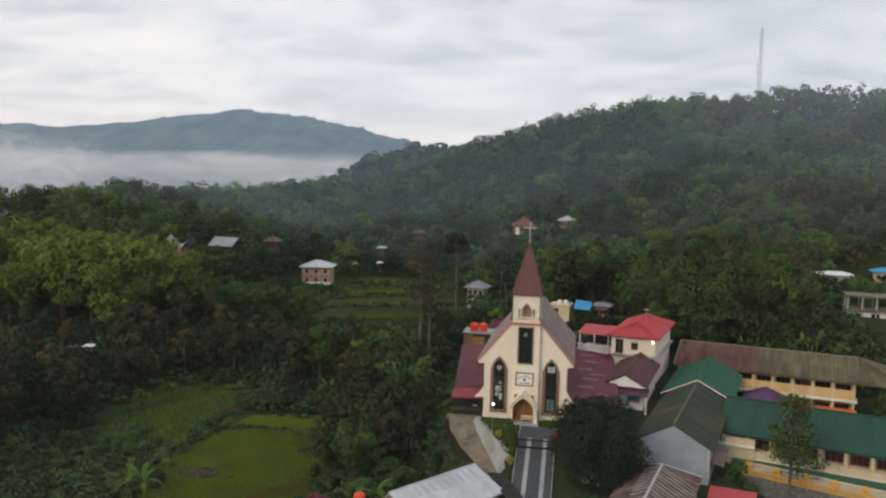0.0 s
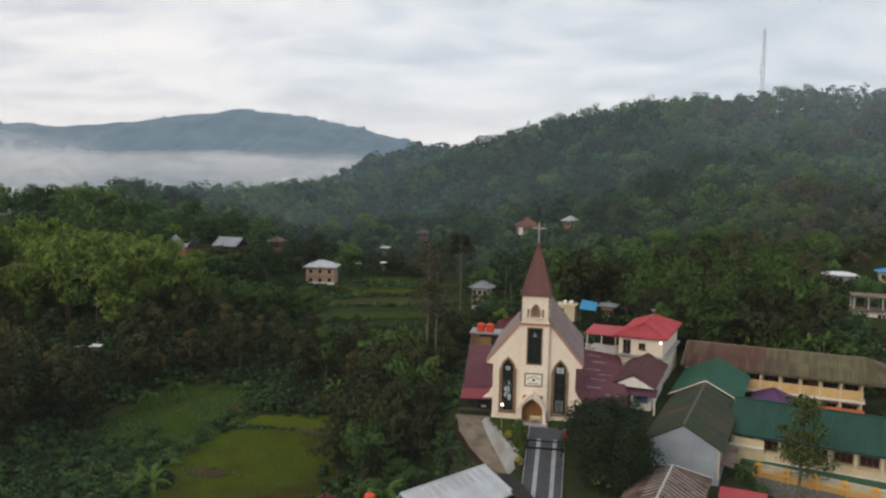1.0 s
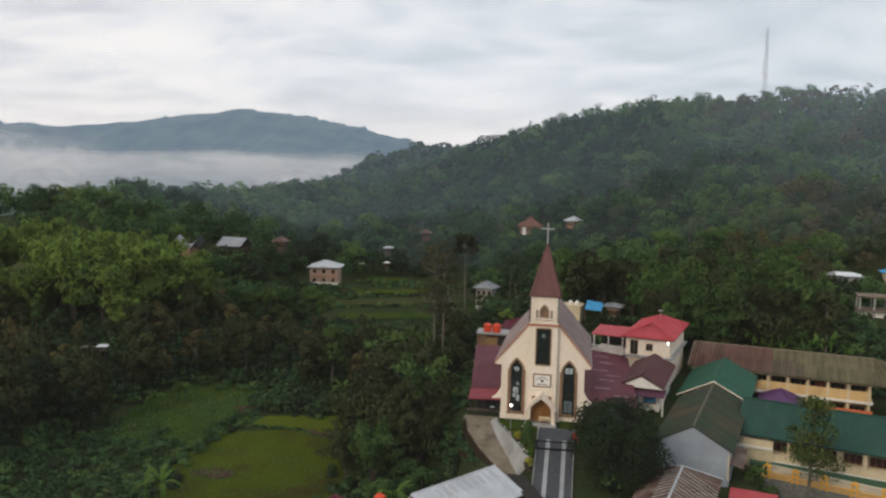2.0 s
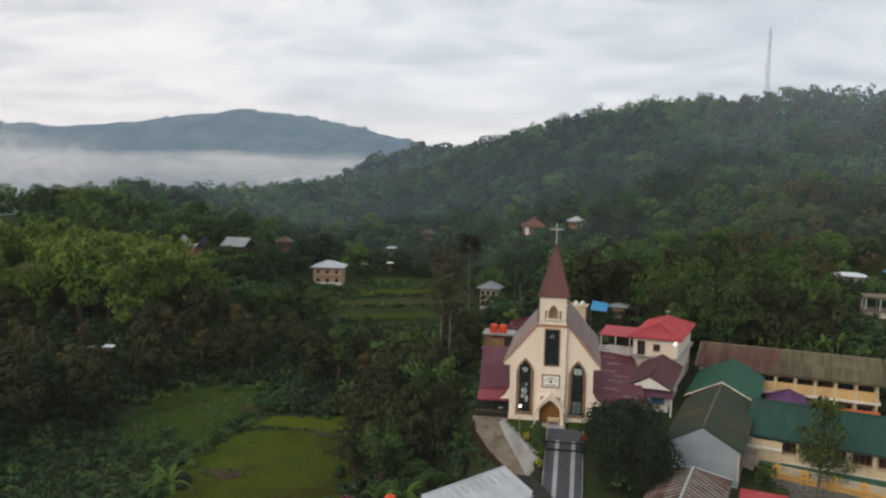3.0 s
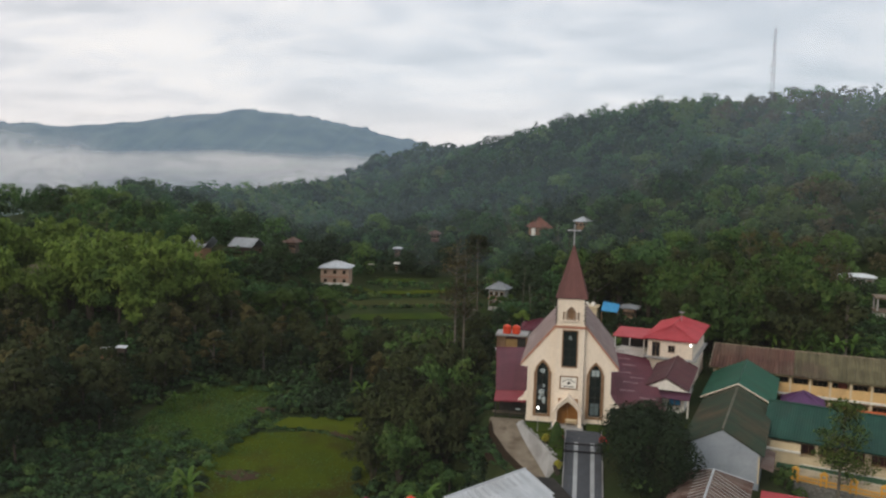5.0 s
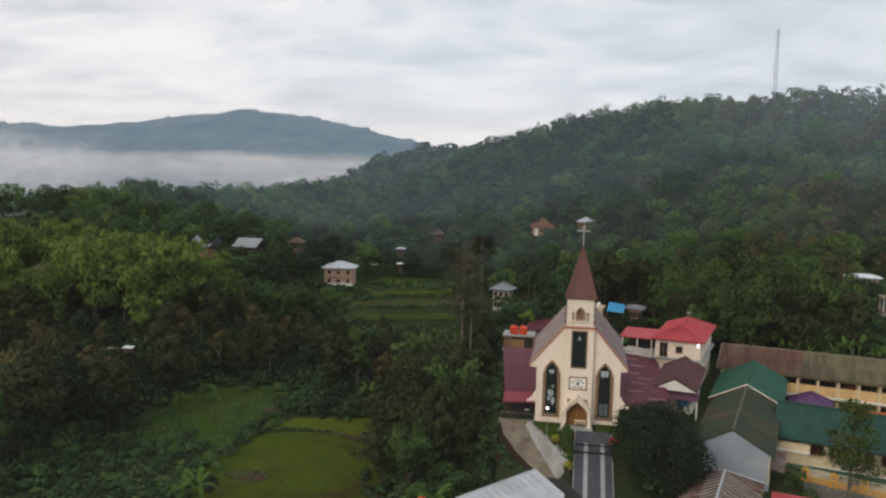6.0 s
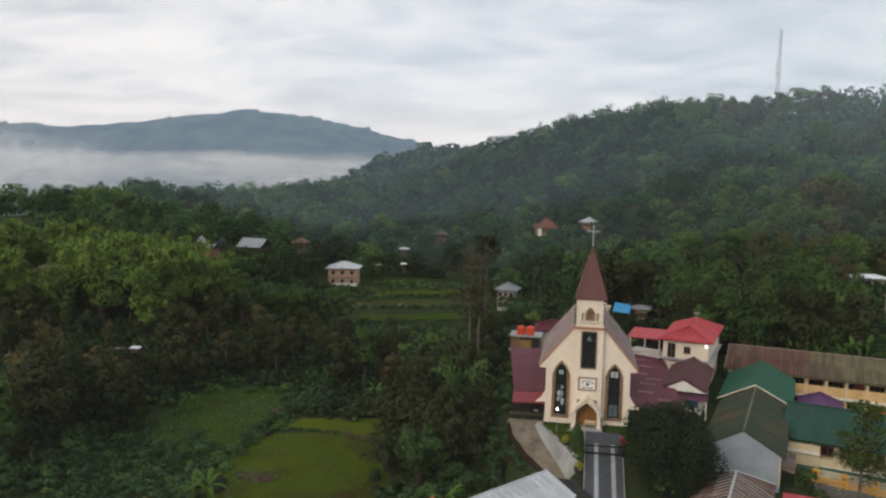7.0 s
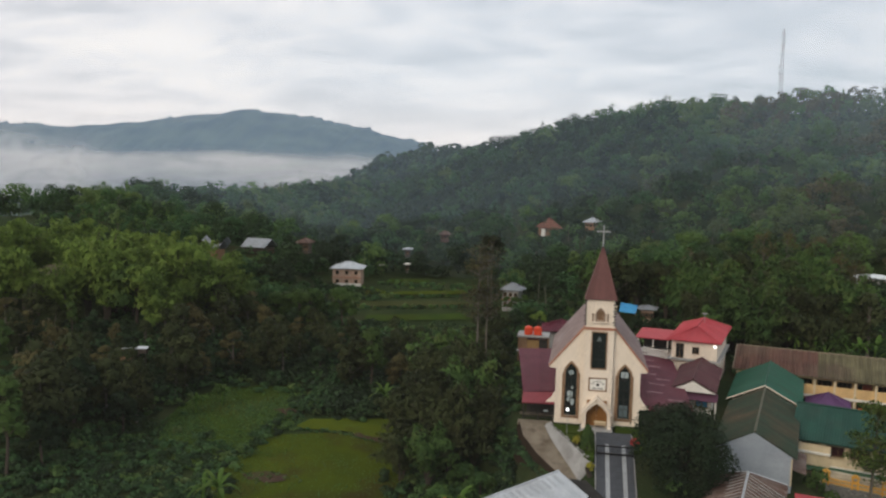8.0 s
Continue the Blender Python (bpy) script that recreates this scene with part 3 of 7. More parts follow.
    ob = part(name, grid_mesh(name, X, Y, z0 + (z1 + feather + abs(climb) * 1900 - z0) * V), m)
    ob.visible_shadow = False
    return tagged(ob, "pale translucent sheet for valley mist and distance haze", "mist", kind="stuff")


MIST = (0.95, 0.93, 0.95)
mist("valley_mist", 2240, -3400, 200, -90, 96, 0.80, 46, 1.7, MIST, 0.004, 0.25, thin_below=(-30, 70, 0.55, 1.0))
mist("valley_mist", 2200, -3200, -1200, -90, 128, 0.50, 90, 3.4, MIST, 0.030, 0.40, ends=[(-1650, -1350, 1.0, 0.0)])
mist("valley_mist", 1800, -930, -100, -90, 76, 0.62, 60, 8.3, MIST, -0.018, 0.55, ends=[(-900, -620, 0.0, 1.0)])
mist("summit_cloud", 3250, -2700, -1300, 200, 290, 0.42, 70, 6.3, (0.80, 0.82, 0.86), 0.0, 0.8, ends=[(-2600, -2150, 0.0, 1.0), (-1750, -1450, 1.0, 0.0)], thin_below=(215, 270, 0.0, 1.0))
# sheets hung across the view to lay bluish distance haze over the woods
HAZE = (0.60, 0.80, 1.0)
mist("haze_sheet", 540, -700, 500, -80, 300, 0.055, 80, 2.2, HAZE)
mist("haze_sheet", 330, -500, 300, -60, 230, 0.068, 60, 4.2, HAZE)
# extra sheet added to pale the right-hand slope
mist("haze_sheet", 225, -20, 300, -60, 230, 0.100, 60, 9.2, HAZE, ends=[(20, 125, 0.0, 1.0)])
mist("haze_sheet", 200, -330, 260, -60, 190, 0.042, 60, 3.3, HAZE)
# sheet ahead of the whole site, added only to lift the blacks
mist("haze_sheet", -55, -80, 80, -40, 110, 0.012, 60, 6.6, (0.95, 0.94, 0.92))

# ---- the church ----
def pointed(cx, half, z0, spring, apex, n=7):
    """Outline of a pointed-arch opening, counter-clockwise from the lower left."""
    right = [(cx + half * (1 - (k / n) ** 1.8), spring + (apex - spring) * (k / n)) for k in range(n + 1)]
    return [(cx - half, z0), (cx + half, z0)] + right + [(2 * cx - x, z) for x, z in right[-2::-1]]


def rect(x0, x1, z0, z1):
    return [(x0, z0), (x1, z0), (x1, z1), (x0, z1)]


church = thing("church", "cream church with mauve roof and dark red spire", "church")
EAVE, APEX, WALL, BACK = 7.45, 15.3, 5.55, 20.3
slope = (APEX - EAVE) / 6.45
wall_top = EAVE + (6.45 - WALL) * slope - 0.25
lanc = [pointed(s * 3.5, 0.78, 0.75, 6.6, 7.9) for s in (-1, 1)]
part("front_wall", Shape().plate([[(-WALL, -0.5), (WALL, -0.5), (WALL, EAVE - 0.35), (6.38, EAVE - 0.3), (6.42, EAVE - 0.05), (0, APEX - 0.1), (-6.42, EAVE - 0.05), (-6.38, EAVE - 0.3), (-WALL, EAVE - 0.35)], *lanc], 0, 0.35), CREAM, church)
side = Shape()
for s in (-1, 1):
    side.box(min(s * WALL, s * (WALL - 0.3)), 0.36, -0.5, max(s * WALL, s * (WALL - 0.3)), BACK, wall_top - 0.05)
side.box(-WALL + 0.31, BACK - 0.35, -0.5, WALL - 0.31, BACK - 0.02, wall_top - 0.1)
side.poly((-WALL, BACK, wall_top - 0.1), (WALL, BACK, wall_top - 0.1), (0, BACK, APEX - 0.4))
part("nave_wall", side, CREAM, church)
part("plinth", Shape().box(-WALL - 0.06, -0.10, -0.5, -2.1, -0.004, 0.35), CREAM, church)
part("plinth", Shape().box(2.1, -0.10, -0.5, WALL + 0.06, -0.004, 0.35), CREAM, church)
roof = gable_roof(church, SHINGLE, -6.45, 6.45, 0.36, BACK + 0.3, EAVE, APEX, width=1.05, ribs=2, rows=6, thick=0.2, depth=0.035)
trim = Shape()
for s in (-1, 1):
    trim.slab((s * 6.52, -0.14, EAVE + 0.12), (0, -0.14, APEX + 0.14), (0, 0.42, APEX + 0.14), (s * 6.52, 0.42, EAVE + 0.12), 0.30)
part("verge_board", trim, TERRA, roof, "terracotta painted verge board")
for s in (-1, 1):
    fin = Shape().plate([[(s * WALL, 2.2), (s * 6.75, 2.2), (s * 6.75, 2.45), (s * 6.1, 3.0), (s * WALL, 4.0)]], -0.05, 0.3)
    part("aisle_gable", fin, CREAM, church)
for s, pts in zip((-1, 1), lanc):
    outer = pointed(s * 3.5, 1.0, 0.45, 6.7, 8.25)
    w = part("lancet_window", Shape().plate([outer, pts], -0.12, 0.05), BROWN, church, "tall pointed window with brown frame")
    inner = pointed(s * 3.5, 0.74, 0.79, 6.6, 7.86)
    part("pane", Shape().plate([inner], 0.10, 0.14), PANE, w)
    bars = Shape().box(s * 3.5 - 0.03, 0.03, 0.8, s * 3.5 + 0.03, 0.09, 7.6)
    for z in (2.1, 3.4, 4.7, 6.0):
        bars.box(s * 3.5 - 0.74, 0.03, z - 0.03, s * 3.5 + 0.74, 0.09, z + 0.03)
    part("glazing_bar", bars, DARK, w)
    for q in (-1, 1):
        part("pilaster", Shape().box(s * 3.5 + q * 1.09 - 0.07, -0.10, 0.36, s * 3.5 + q * 1.09 + 0.07, -0.004, 6.6), BROWN, w)
    if s < 0:
        # pale flat shapes set just in front of the glass
        for x, z, a, b in ((-3.55, 3.6, 0.5, 0.55), (-3.25, 2.6, 0.34, 0.5), (-3.8, 2.9, 0.25, 0.3), (-3.3, 4.6, 0.2, 0.25), (-3.5, 6.6, 0.45, 0.35)):
            part("pane_picture", Shape().plate([[(x + a * math.cos(k * 0.9) * (0.7 + 0.3 * (k % 2)), z + b * math.sin(k * 0.9)) for k in range(7)]], 0.085, 0.098), PANE_PALE, w)
    else:
        part("pane_picture", Shape().plate([rect(2.95, 4.05, 1.0, 2.6)], 0.085, 0.098), surface("dim_pane", (0.13, 0.17, 0.18), (0.09, 0.12, 0.13), 1.0, 0.2), w)
        part("pane_picture", Shape().plate([rect(3.0, 4.0, 6.3, 7.1)], 0.085, 0.098), PANE_PALE, w)

# tower over the porch
TF, TB, TX = -0.8, 3.4, 1.86
tower = part("tower", Shape().plate([rect(-TX, TX, -0.5, 16.85), rect(-0.95, 0.95, 7.57, 12.44), pointed(0, 0.42, 14.0, 14.9, 15.45, 5)], TF, TF + 0.35)
             .box(-TX, TF + 0.351, 6.0, -TX + 0.3, TB, 16.84).box(TX - 0.3, TF + 0.351, 6.0, TX, TB, 16.84).box(-TX + 0.31, TB - 0.3, 6.0, TX - 0.31, TB, 16.83), CREAM, church)
part("string_course", Shape().box(-TX - 0.1, TF - 0.12, 12.75, TX + 0.1, TF - 0.004, 13.08).box(-TX - 0.1, TF, 12.75, -TX - 0.004, TB, 13.08).box(TX + 0.004, TF, 12.75, TX + 0.1, TB, 13.08), TERRA, tower)
part("string_course", Shape().box(-TX - 0.08, TF - 0.08, 13.1, TX + 0.08, TF - 0.004, 13.22), CREAM, tower)
for s in (-1, 1):
    for k in range(9):
        z = 13.35 + k * 0.385
        part("quoin", Shape().box(s * TX - 0.16 - 0.08 * (k % 2), TF - 0.05, z, s * TX + 0.10, TF + 0.12, z + 0.2), DARK, tower, "dark quoin block" if not k else "")
        part("quoin", Shape().box(s * TX + s * 0.002 - 0.05, TF + 0.3, z, s * TX + s * 0.002 + 0.05, TF + 0.6, z + 0.19), DARK, tower)
tw = part("tower_window", Shape().plate([rect(-1.05, 1.05, 7.47, 12.54), rect(-0.90, 0.90, 7.62, 12.39)], TF - 0.08, TF + 0.05), BROWN, tower, "tall dark window in a brown frame")
part("pane", Shape().box(-0.94, TF + 0.1, 7.58, 0.94, TF + 0.14, 12.43), PANE, tw)
bars = Shape()
for z in (8.8, 10.0, 11.2):
    bars.box(-0.9, TF + 0.04, z - 0.025, 0.9, TF + 0.09, z + 0.025)
part("glazing_bar", bars.box(-0.025, TF + 0.04, 7.62, 0.025, TF + 0.09, 12.39), DARK, tw)
part("pane_picture", Shape().plate([[(-0.35, 11.3), (0.35, 11.3), (0.12, 11.45), (0.1, 11.75), (-0.1, 11.75), (-0.12, 11.45)]], TF + 0.088, TF + 0.096), PANE_PALE, tw)
bell = part("belfry_opening", Shape().plate([pointed(0, 0.62, 13.85, 14.9, 15.75, 6), pointed(0, 0.42, 14.0, 14.9, 15.45, 6)], TF - 0.1, TF + 0.05), TAN, tower, "small pointed belfry opening with columns")
part("louvre", Shape().box(-0.4, TF + 0.2, 14.0, 0.4, TF + 0.24, 15.4), BROWN, bell)
for s in (-1, 1):
    part("column", Shape().turned([(0.14, 13.9), (0.09, 14.05), (0.09, 14.8), (0.16, 14.95)], s * 0.98, TF - 0.1, 10), TAN, bell)
    part("column", Shape().turned([(0.12, 13.9), (0.07, 14.05), (0.07, 14.8), (0.13, 14.95)], s * 0.72, TF - 0.12, 10), CREAM, bell)
part("ledge", Shape().box(-1.2, TF - 0.3, 13.72, 1.2, TF - 0.004, 13.86), CREAM, bell)
cx, cy = 0.0, (TF + TB) / 2 - 0.2
spire = Shape()
rings = [(2.12, 16.74), (2.08, 16.88), (1.58, 18.6), (1.08, 20.3), (0.56, 22.05), (0.05, 23.75)]
for (r0, z0), (r1, z1) in zip(rings, rings[1:]):
    for k in range(4):
        c = [(-1, -1), (1, -1), (1, 1), (-1, 1)]
        (ax, ay), (bx, by) = c[k], c[(k + 1) % 4]
        spire.poly((ax * r0, cy + ay * r0, z0), (bx * r0, cy + by * r0, z0), (bx * r1, cy + by * r1, z1), (ax * r1, cy + ay * r1, z1))
spire.poly(*[(a * 2.12, cy + b * 2.12, 16.74) for a, b in ((-1, 1), (1, 1), (1, -1), (-1, -1))])
sp = part("spire", spire, SPIRE, church, "steep dark red sheet-clad spire")
for k, (a, b) in enumerate(((-1, -1), (1, -1))):
    sheets(sp, SPIRE, (-2.08 if k == 0 else 2.08, cy - 2.08, 16.88), (2.08, cy - 2.08 if k == 0 else cy + 2.08, 16.88), (0.03, cy, 23.75), (0.0, cy, 23.75), 0.55, 1, 0.02, "spire_sheet")
cross = part("cross", Shape().box(-0.09, cy - 0.09, 23.6, 0.09, cy + 0.09, 26.45).box(-0.88, cy - 0.08, 25.55, -0.092, cy + 0.08, 25.75).box(0.092, cy - 0.08, 25.55, 0.88, cy + 0.08, 25.75), CHROME, church, "pale metal cross")

# name board over the porch
board = part("name_board", Shape().plate([rect(-1.2, 1.2, 4.55, 6.35), rect(-1.04, 1.04, 4.7, 6.2)], TF - 0.12, TF - 0.004), BROWN, tower, "white name board in a brown frame")
part("board", Shape().box(-1.06, TF - 0.05, 4.68, 1.06, TF - 0.006, 6.22), WHITE, board)
for k in range(7):
    a = radians(140 - k * 100 / 6)
    x, z = 0.95 * math.cos(a), 5.0 + 0.85 * math.sin(a)
    part("lettering", Shape().box(x - 0.075, TF - 0.062, z - 0.07, x + 0.075, TF - 0.052, z + 0.07), DARK, board)
for x0, x1 in ((-0.7, -0.1), (0.0, 0.7)):
    part("lettering", Shape().box(x0, TF - 0.062, 4.86, x1, TF - 0.052, 4.98), DARK, board)
part("emblem", Shape().plate([[(0.2 * math.cos(k * math.pi / 6), 5.4 + 0.2 * math.sin(k * math.pi / 6)) for k in range(12)]], TF - 0.064, TF - 0.052), DARK, board)

# porch with a pointed arch and double doors
PF = -2.3
porch_out = [(-1.95, -0.5), (1.95, -0.5), (1.72, 1.8), (1.0, 2.9), (0, 3.75), (-1.0, 2.9), (-1.72, 1.8)]
porch_in = pointed(0, 1.38, -0.3, 1.7, 3.25, 6)
porch = part("porch", Shape().plate([porch_out, porch_in], PF, PF + 0.35), CREAM, church, "cream pointed-arch porch")
hood = Shape()
for s in (-1, 1):
    hood.slab((s * 2.0, PF - 0.2, 1.75), (s * 1.05, PF - 0.2, 3.05), (s * 1.05, TF, 3.05), (s * 2.0, TF, 1.75), 0.2)
    hood.slab((s * 1.05, PF - 0.2, 3.05), (0, PF - 0.2, 4.05), (0, TF, 4.05), (s * 1.05, TF, 3.05), 0.2)
part("hood", hood, CREAM, porch)
for s in (-1, 1):
    part("porch_wall", Shape().box(s * 1.6 - 0.15, PF + 0.351, -0.5, s * 1.6 + 0.15, TF - 0.002, 1.7), CREAM, porch)
    door = part("door_leaf", Shape().box(min(0.01 * s, 1.4 * s), TF - 0.10, -0.1, max(0.01 * s, 1.4 * s), TF - 0.03, 2.6), WOOD, porch, "varnished wooden door leaf")
    for z in (0.15, 1.35):
        part("door_panel", Shape().box(min(0.2 * s, 1.2 * s), TF - 0.13, z, max(0.2 * s, 1.2 * s), TF - 0.101, z + 1.0), WOOD, door)
part("door_head", Shape().box(-1.3, TF - 0.10, 2.61, 1.3, TF - 0.02, 3.3), WOOD, porch)
part("step", Shape().box(-2.1, -3.0, -0.5, 2.1, TF - 0.01, -0.12), RENDER, porch)
part("step", Shape().box(-2.4, -3.4, -0.5, 2.4, -3.01, -0.25), RENDER, porch)

bench = thing("bench", "pale wooden bench standing in the church porch", "bench", (0.5, -1.7, -0.12))
part("seat", Shape().box(-0.75, -0.18, 0.40, 0.75, 0.18, 0.45), BUFF, bench)
part("backrest", Shape().box(-0.75, 0.16, 0.55, 0.75, 0.20, 0.85), BUFF, bench)
for x in (-0.68, 0.68):
    for y in (-0.15, 0.15):
        part("leg", Shape().box(x - 0.03, y - 0.03, 0, x + 0.03, y + 0.03, 0.40), BUFF, bench)

# ---- side aisles and annexes ----
GLOSS_PINK = surface("pink_gloss_streak", (0.30, 0.18, 0.19), (0.17, 0.08, 0.09), 1.2, 0.6, stain=(0.12, 0.04, 0.05), stain_scale=0.8, stain_amount=0.8)
MAROON_PALE = surface("paler_red_sheet", (0.24, 0.05, 0.062), (0.20, 0.042, 0.052), 0.6, 0.6)
aisle = thing("side_aisle", "maroon sheet-roofed aisle with open porch beside church", "annex", (-WALL, 0, 0))
ar = part("roof", Shape().slab((-4.5, 3.0, 2.74), (-0.02, 3.0, 2.98), (-0.02, 31, 3.2), (-7.4, 31, 2.84), 0.12), MAROON, aisle)
sheets(ar, MAROON, (-4.5, 3.0, 2.75), (-0.02, 3.0, 2.99), (-0.02, 31, 3.21), (-7.4, 31, 2.85), 0.9, 3)
pent = part("front_pent", Shape().slab((-4.4, -0.3, 2.16), (-0.02, -0.3, 2.3), (-0.02, 2.99, 2.9), (-4.5, 2.99, 2.66), 0.1), MAROON_PALE, aisle, "paler red front eave")
sheets(pent, MAROON_PALE, (-4.4, -0.3, 2.17), (-0.02, -0.3, 2.31), (-0.02, 2.99, 2.91), (-4.5, 2.99, 2.67), 0.9, 3)
# near-black box painted as the shade inside the open porch
part("wall", Shape().box(-4.0, 3.0, -0.4, -0.05, 30, 2.6), DARK, aisle)
for x in (-4.2, -2.2, -0.35):
    part("post", Shape().box(x - 0.08, 0.0, -0.2, x + 0.08, 0.2, 2.1), DARK, aisle)
part("rail", Shape().box(-4.1, 0.1, 0.55, -0.45, 0.16, 0.65).box(-4.1, 0.1, 0.1, -0.45, 0.16, 0.2), DARK, aisle)
for k in range(12):
    part("bar", Shape().box(-4.0 + k * 0.3, 0.11, 0.201, -3.96 + k * 0.3, 0.15, 0.549), DARK, aisle)
part("sign", Shape().box(-1.5, 0.6, 0.85, -0.9, 0.64, 1.05), PANE_PALE, aisle, "small pale notice under the porch")

aisle_r = thing("side_aisle", "maroon sheet-roofed aisle between church and annex", "annex", (WALL, 0, 0))
ar = part("roof", Shape().slab((0.02, 0.2, 2.3), (7.3, 0.2, 2.0), (7.3, 33, 2.7), (0.02, 33, 3.3), 0.12), MAROON, aisle_r)
sheets(ar, MAROON, (0.02, 0.2, 2.31), (7.3, 0.2, 2.01), (7.3, 33, 2.71), (0.02, 33, 3.31), 1.0, 3)
# solid near-black box in place of the shade below this roof
part("wall", Shape().box(0.05, 2.0, -0.4, 6.4, 32, 1.95), DARK, aisle_r, "near-black box standing for shade under the roof")


def aisle_level(x, y):
    return 2.45 - 0.041 * x + (1.0 - 0.041 * x) * (y - 0.2) / 32.8


# thin pale plates painted as glossy highlights on the sheets
for x, y in ((1.6, 8), (2.3, 12.5), (1.5, 18), (2.6, 23), (1.8, 27), (4.2, 5), (3.4, 15.5)):
    part("roof_light", Shape().slab((x, y, aisle_level(x, y)), (x + 2.2, y, aisle_level(x + 2.2, y)), (x + 2.2, y + 0.75, aisle_level(x + 2.2, y + 0.75)), (x, y + 0.75, aisle_level(x, y + 0.75)), 0.03), GLOSS_PINK, ar, "pale strip painted as a glossy streak on the roof")

# gabled house with a white gable
BROWNRED = surface("brown_maroon_sheet", (0.088, 0.036, 0.040), (0.072, 0.030, 0.034), 0.6, 0.7, jitter=0.10, stain=(0.12, 0.075, 0.07), stain_scale=0.3, stain_amount=0.4)
house = thing("gabled_house", "small white house with maroon gable roof", "house", (13.95, 12.2, -1.5), -12)
part("wall", Shape().box(-2.6, 0.8, -0.5, 2.6, 15, 3.7), WHITE, house)
hr = gable_roof(house, BROWNRED, -3.3, 3.3, -0.2, 16.0, 3.75, 5.4, width=1.0, ribs=3)
part("gable", Shape().plate([[(-3.05, 3.55), (3.05, 3.55), (0, 5.12)]], -0.19, 0.3), WHITE, house)
part("verge_board", Shape().slab((-3.35, -0.3, 3.80), (0, -0.3, 5.48), (0, -0.21, 5.48), (-3.35, -0.21, 3.80), 0.13), BROWNRED, hr)
part("verge_board", Shape().slab((0, -0.3, 5.48), (3.35, -0.3, 3.80), (3.35, -0.21, 3.80), (0, -0.21, 5.48), 0.13), BROWNRED, hr)
part("porch_roof", Shape().slab((-3.2, -1.5, 2.75), (3.5, -1.5, 2.75), (3.5, 0.79, 3.35), (-3.2, 0.79, 3.35), 0.1), surface("dull_purple_sheet", (0.105, 0.042, 0.070), (0.085, 0.035, 0.058), 0.7, 0.55), house)
window(house, 0.4, 2.1, 0.8, 1.2, 2.5, BROWN, BLUE, 1)
window(house, -2.3, -1.0, 0.8, 1.2, 2.4, BROWN, PANE, 1)
for x in (-3.0, 0.1, 3.3):
    part("post", Shape().box(x - 0.12, -1.4, -3.5, x + 0.12, -1.15, 2.65), WHITE, house)

# white upper house with a red hipped roof
annex = thing("white_house", "white two-storey house with red hipped roof", "house", (15.8, 27.4, -1.5), -14.5)
part("wall", Shape().box(-3.6, 0.7, -0.5, 3.6, 16.8, 7.9), CREAM, annex)
hip_roof(annex, RED, -4.3, 4.3, 0, 17.6, 8.0, 9.9, along="y", width=1.0)
part("ledge", Shape().box(-4.1, 0.1, 4.7, 4.2, 16.9, 4.95), RENDER, annex)
window(annex, -0.3, 0.8, 0.7, 5.9, 7.0, BROWN, PANE, 1)
window(annex, -2.9, -1.6, 0.7, 5.0, 7.4, BROWN, PANE, 1, sill=False)
lamp = part("wall_lamp", Shape().turned([(0.04, 7.2), (0.13, 7.26), (0.16, 7.4), (0.13, 7.52), (0.04, 7.58)], 3.3, 0.35, 10), LAMP, annex, "lit white wall lamp")
part("bracket", Shape().box(3.26, 0.35, 7.42, 3.34, 0.69, 7.5), BLACK, lamp)
dish = part("antenna", Shape().rod((0.5, 9, 9.8), (0.5, 9, 11.2), 0.04).turned([(0.1, 11.2), (0.45, 11.35), (0.5, 11.4)], 0.5, 9, 10), RENDER, annex)
terrace = thing("roof_terrace", "white balustraded terrace under a red lean-to roof", "terrace", (7.0, 31.5, -1.1), -14.5)
part("wall", Shape().box(0, 0, 0, 5.2, 7, 4.2), WHITE, terrace)
part("roof", Shape().slab((-0.4, 0.6, 7.0), (5.3, 0.6, 7.0), (5.3, 7, 7.6), (-0.4, 7, 7.6), 0.12), RED, terrace)
# near-black colour stands for the shade under the lean-to
part("back_wall", Shape().box(0, 6.7, 4.21, 5.2, 7, 6.9), DARK, terrace)
part("handrail", Shape().box(-0.1, -0.1, 5.15, 5.3, 0.12, 5.3), WHITE, terrace)
part("kerb", Shape().box(-0.1, -0.1, 4.21, 5.3, 0.12, 4.4), WHITE, terrace)
for k in range(12):
    part("baluster", Shape().turned([(0.1, 4.4), (0.06, 4.5), (0.12, 4.75), (0.06, 5.05), (0.1, 5.15)], 0.15 + k * 0.44, 0.01, 8), WHITE, terrace)
for x in (0.1, 2.6, 5.0):
    part("post", Shape().box(x - 0.08, 0.7, 4.21, x + 0.08, 0.86, 6.95), WHITE, terrace)

# tank tower
tower_t = thing("tank_platform", "concrete platform over a boarded yellow room", "platform", (-10.7, 36.5, 0))
part("room", Shape().box(-2.6, 0.2, -0.5, 2.6, 4, 3.9), surface("red_brown_boards", (0.10, 0.035, 0.025), (0.075, 0.028, 0.02), 1.0, 0.8, stain=(0.05, 0.03, 0.025), stain_scale=0.6), tower_t)
part("slab", Shape().box(-3.0, -0.5, 3.91, 2.7, 4.4, 4.15), RENDER, tower_t)
part("board_front", Shape().box(-2.62, 0.12, 1.61, -1.25, 0.196, 3.88), BROWN, tower_t)
part("panel", Shape().box(-1.2, 0.1, 1.75, 0.9, 0.195, 3.3), surface("dull_ochre_board", (0.30, 0.19, 0.08), (0.25, 0.155, 0.065), 1.0, 0.8), tower_t, "dull ochre board")
part("panel", Shape().box(0.95, 0.1, 1.65, 2.4, 0.195, 3.5), DARK, tower_t)
part("ledge", Shape().box(-3.0, -1.0, 1.4, 3.0, 0.19, 1.6), RENDER, tower_t)
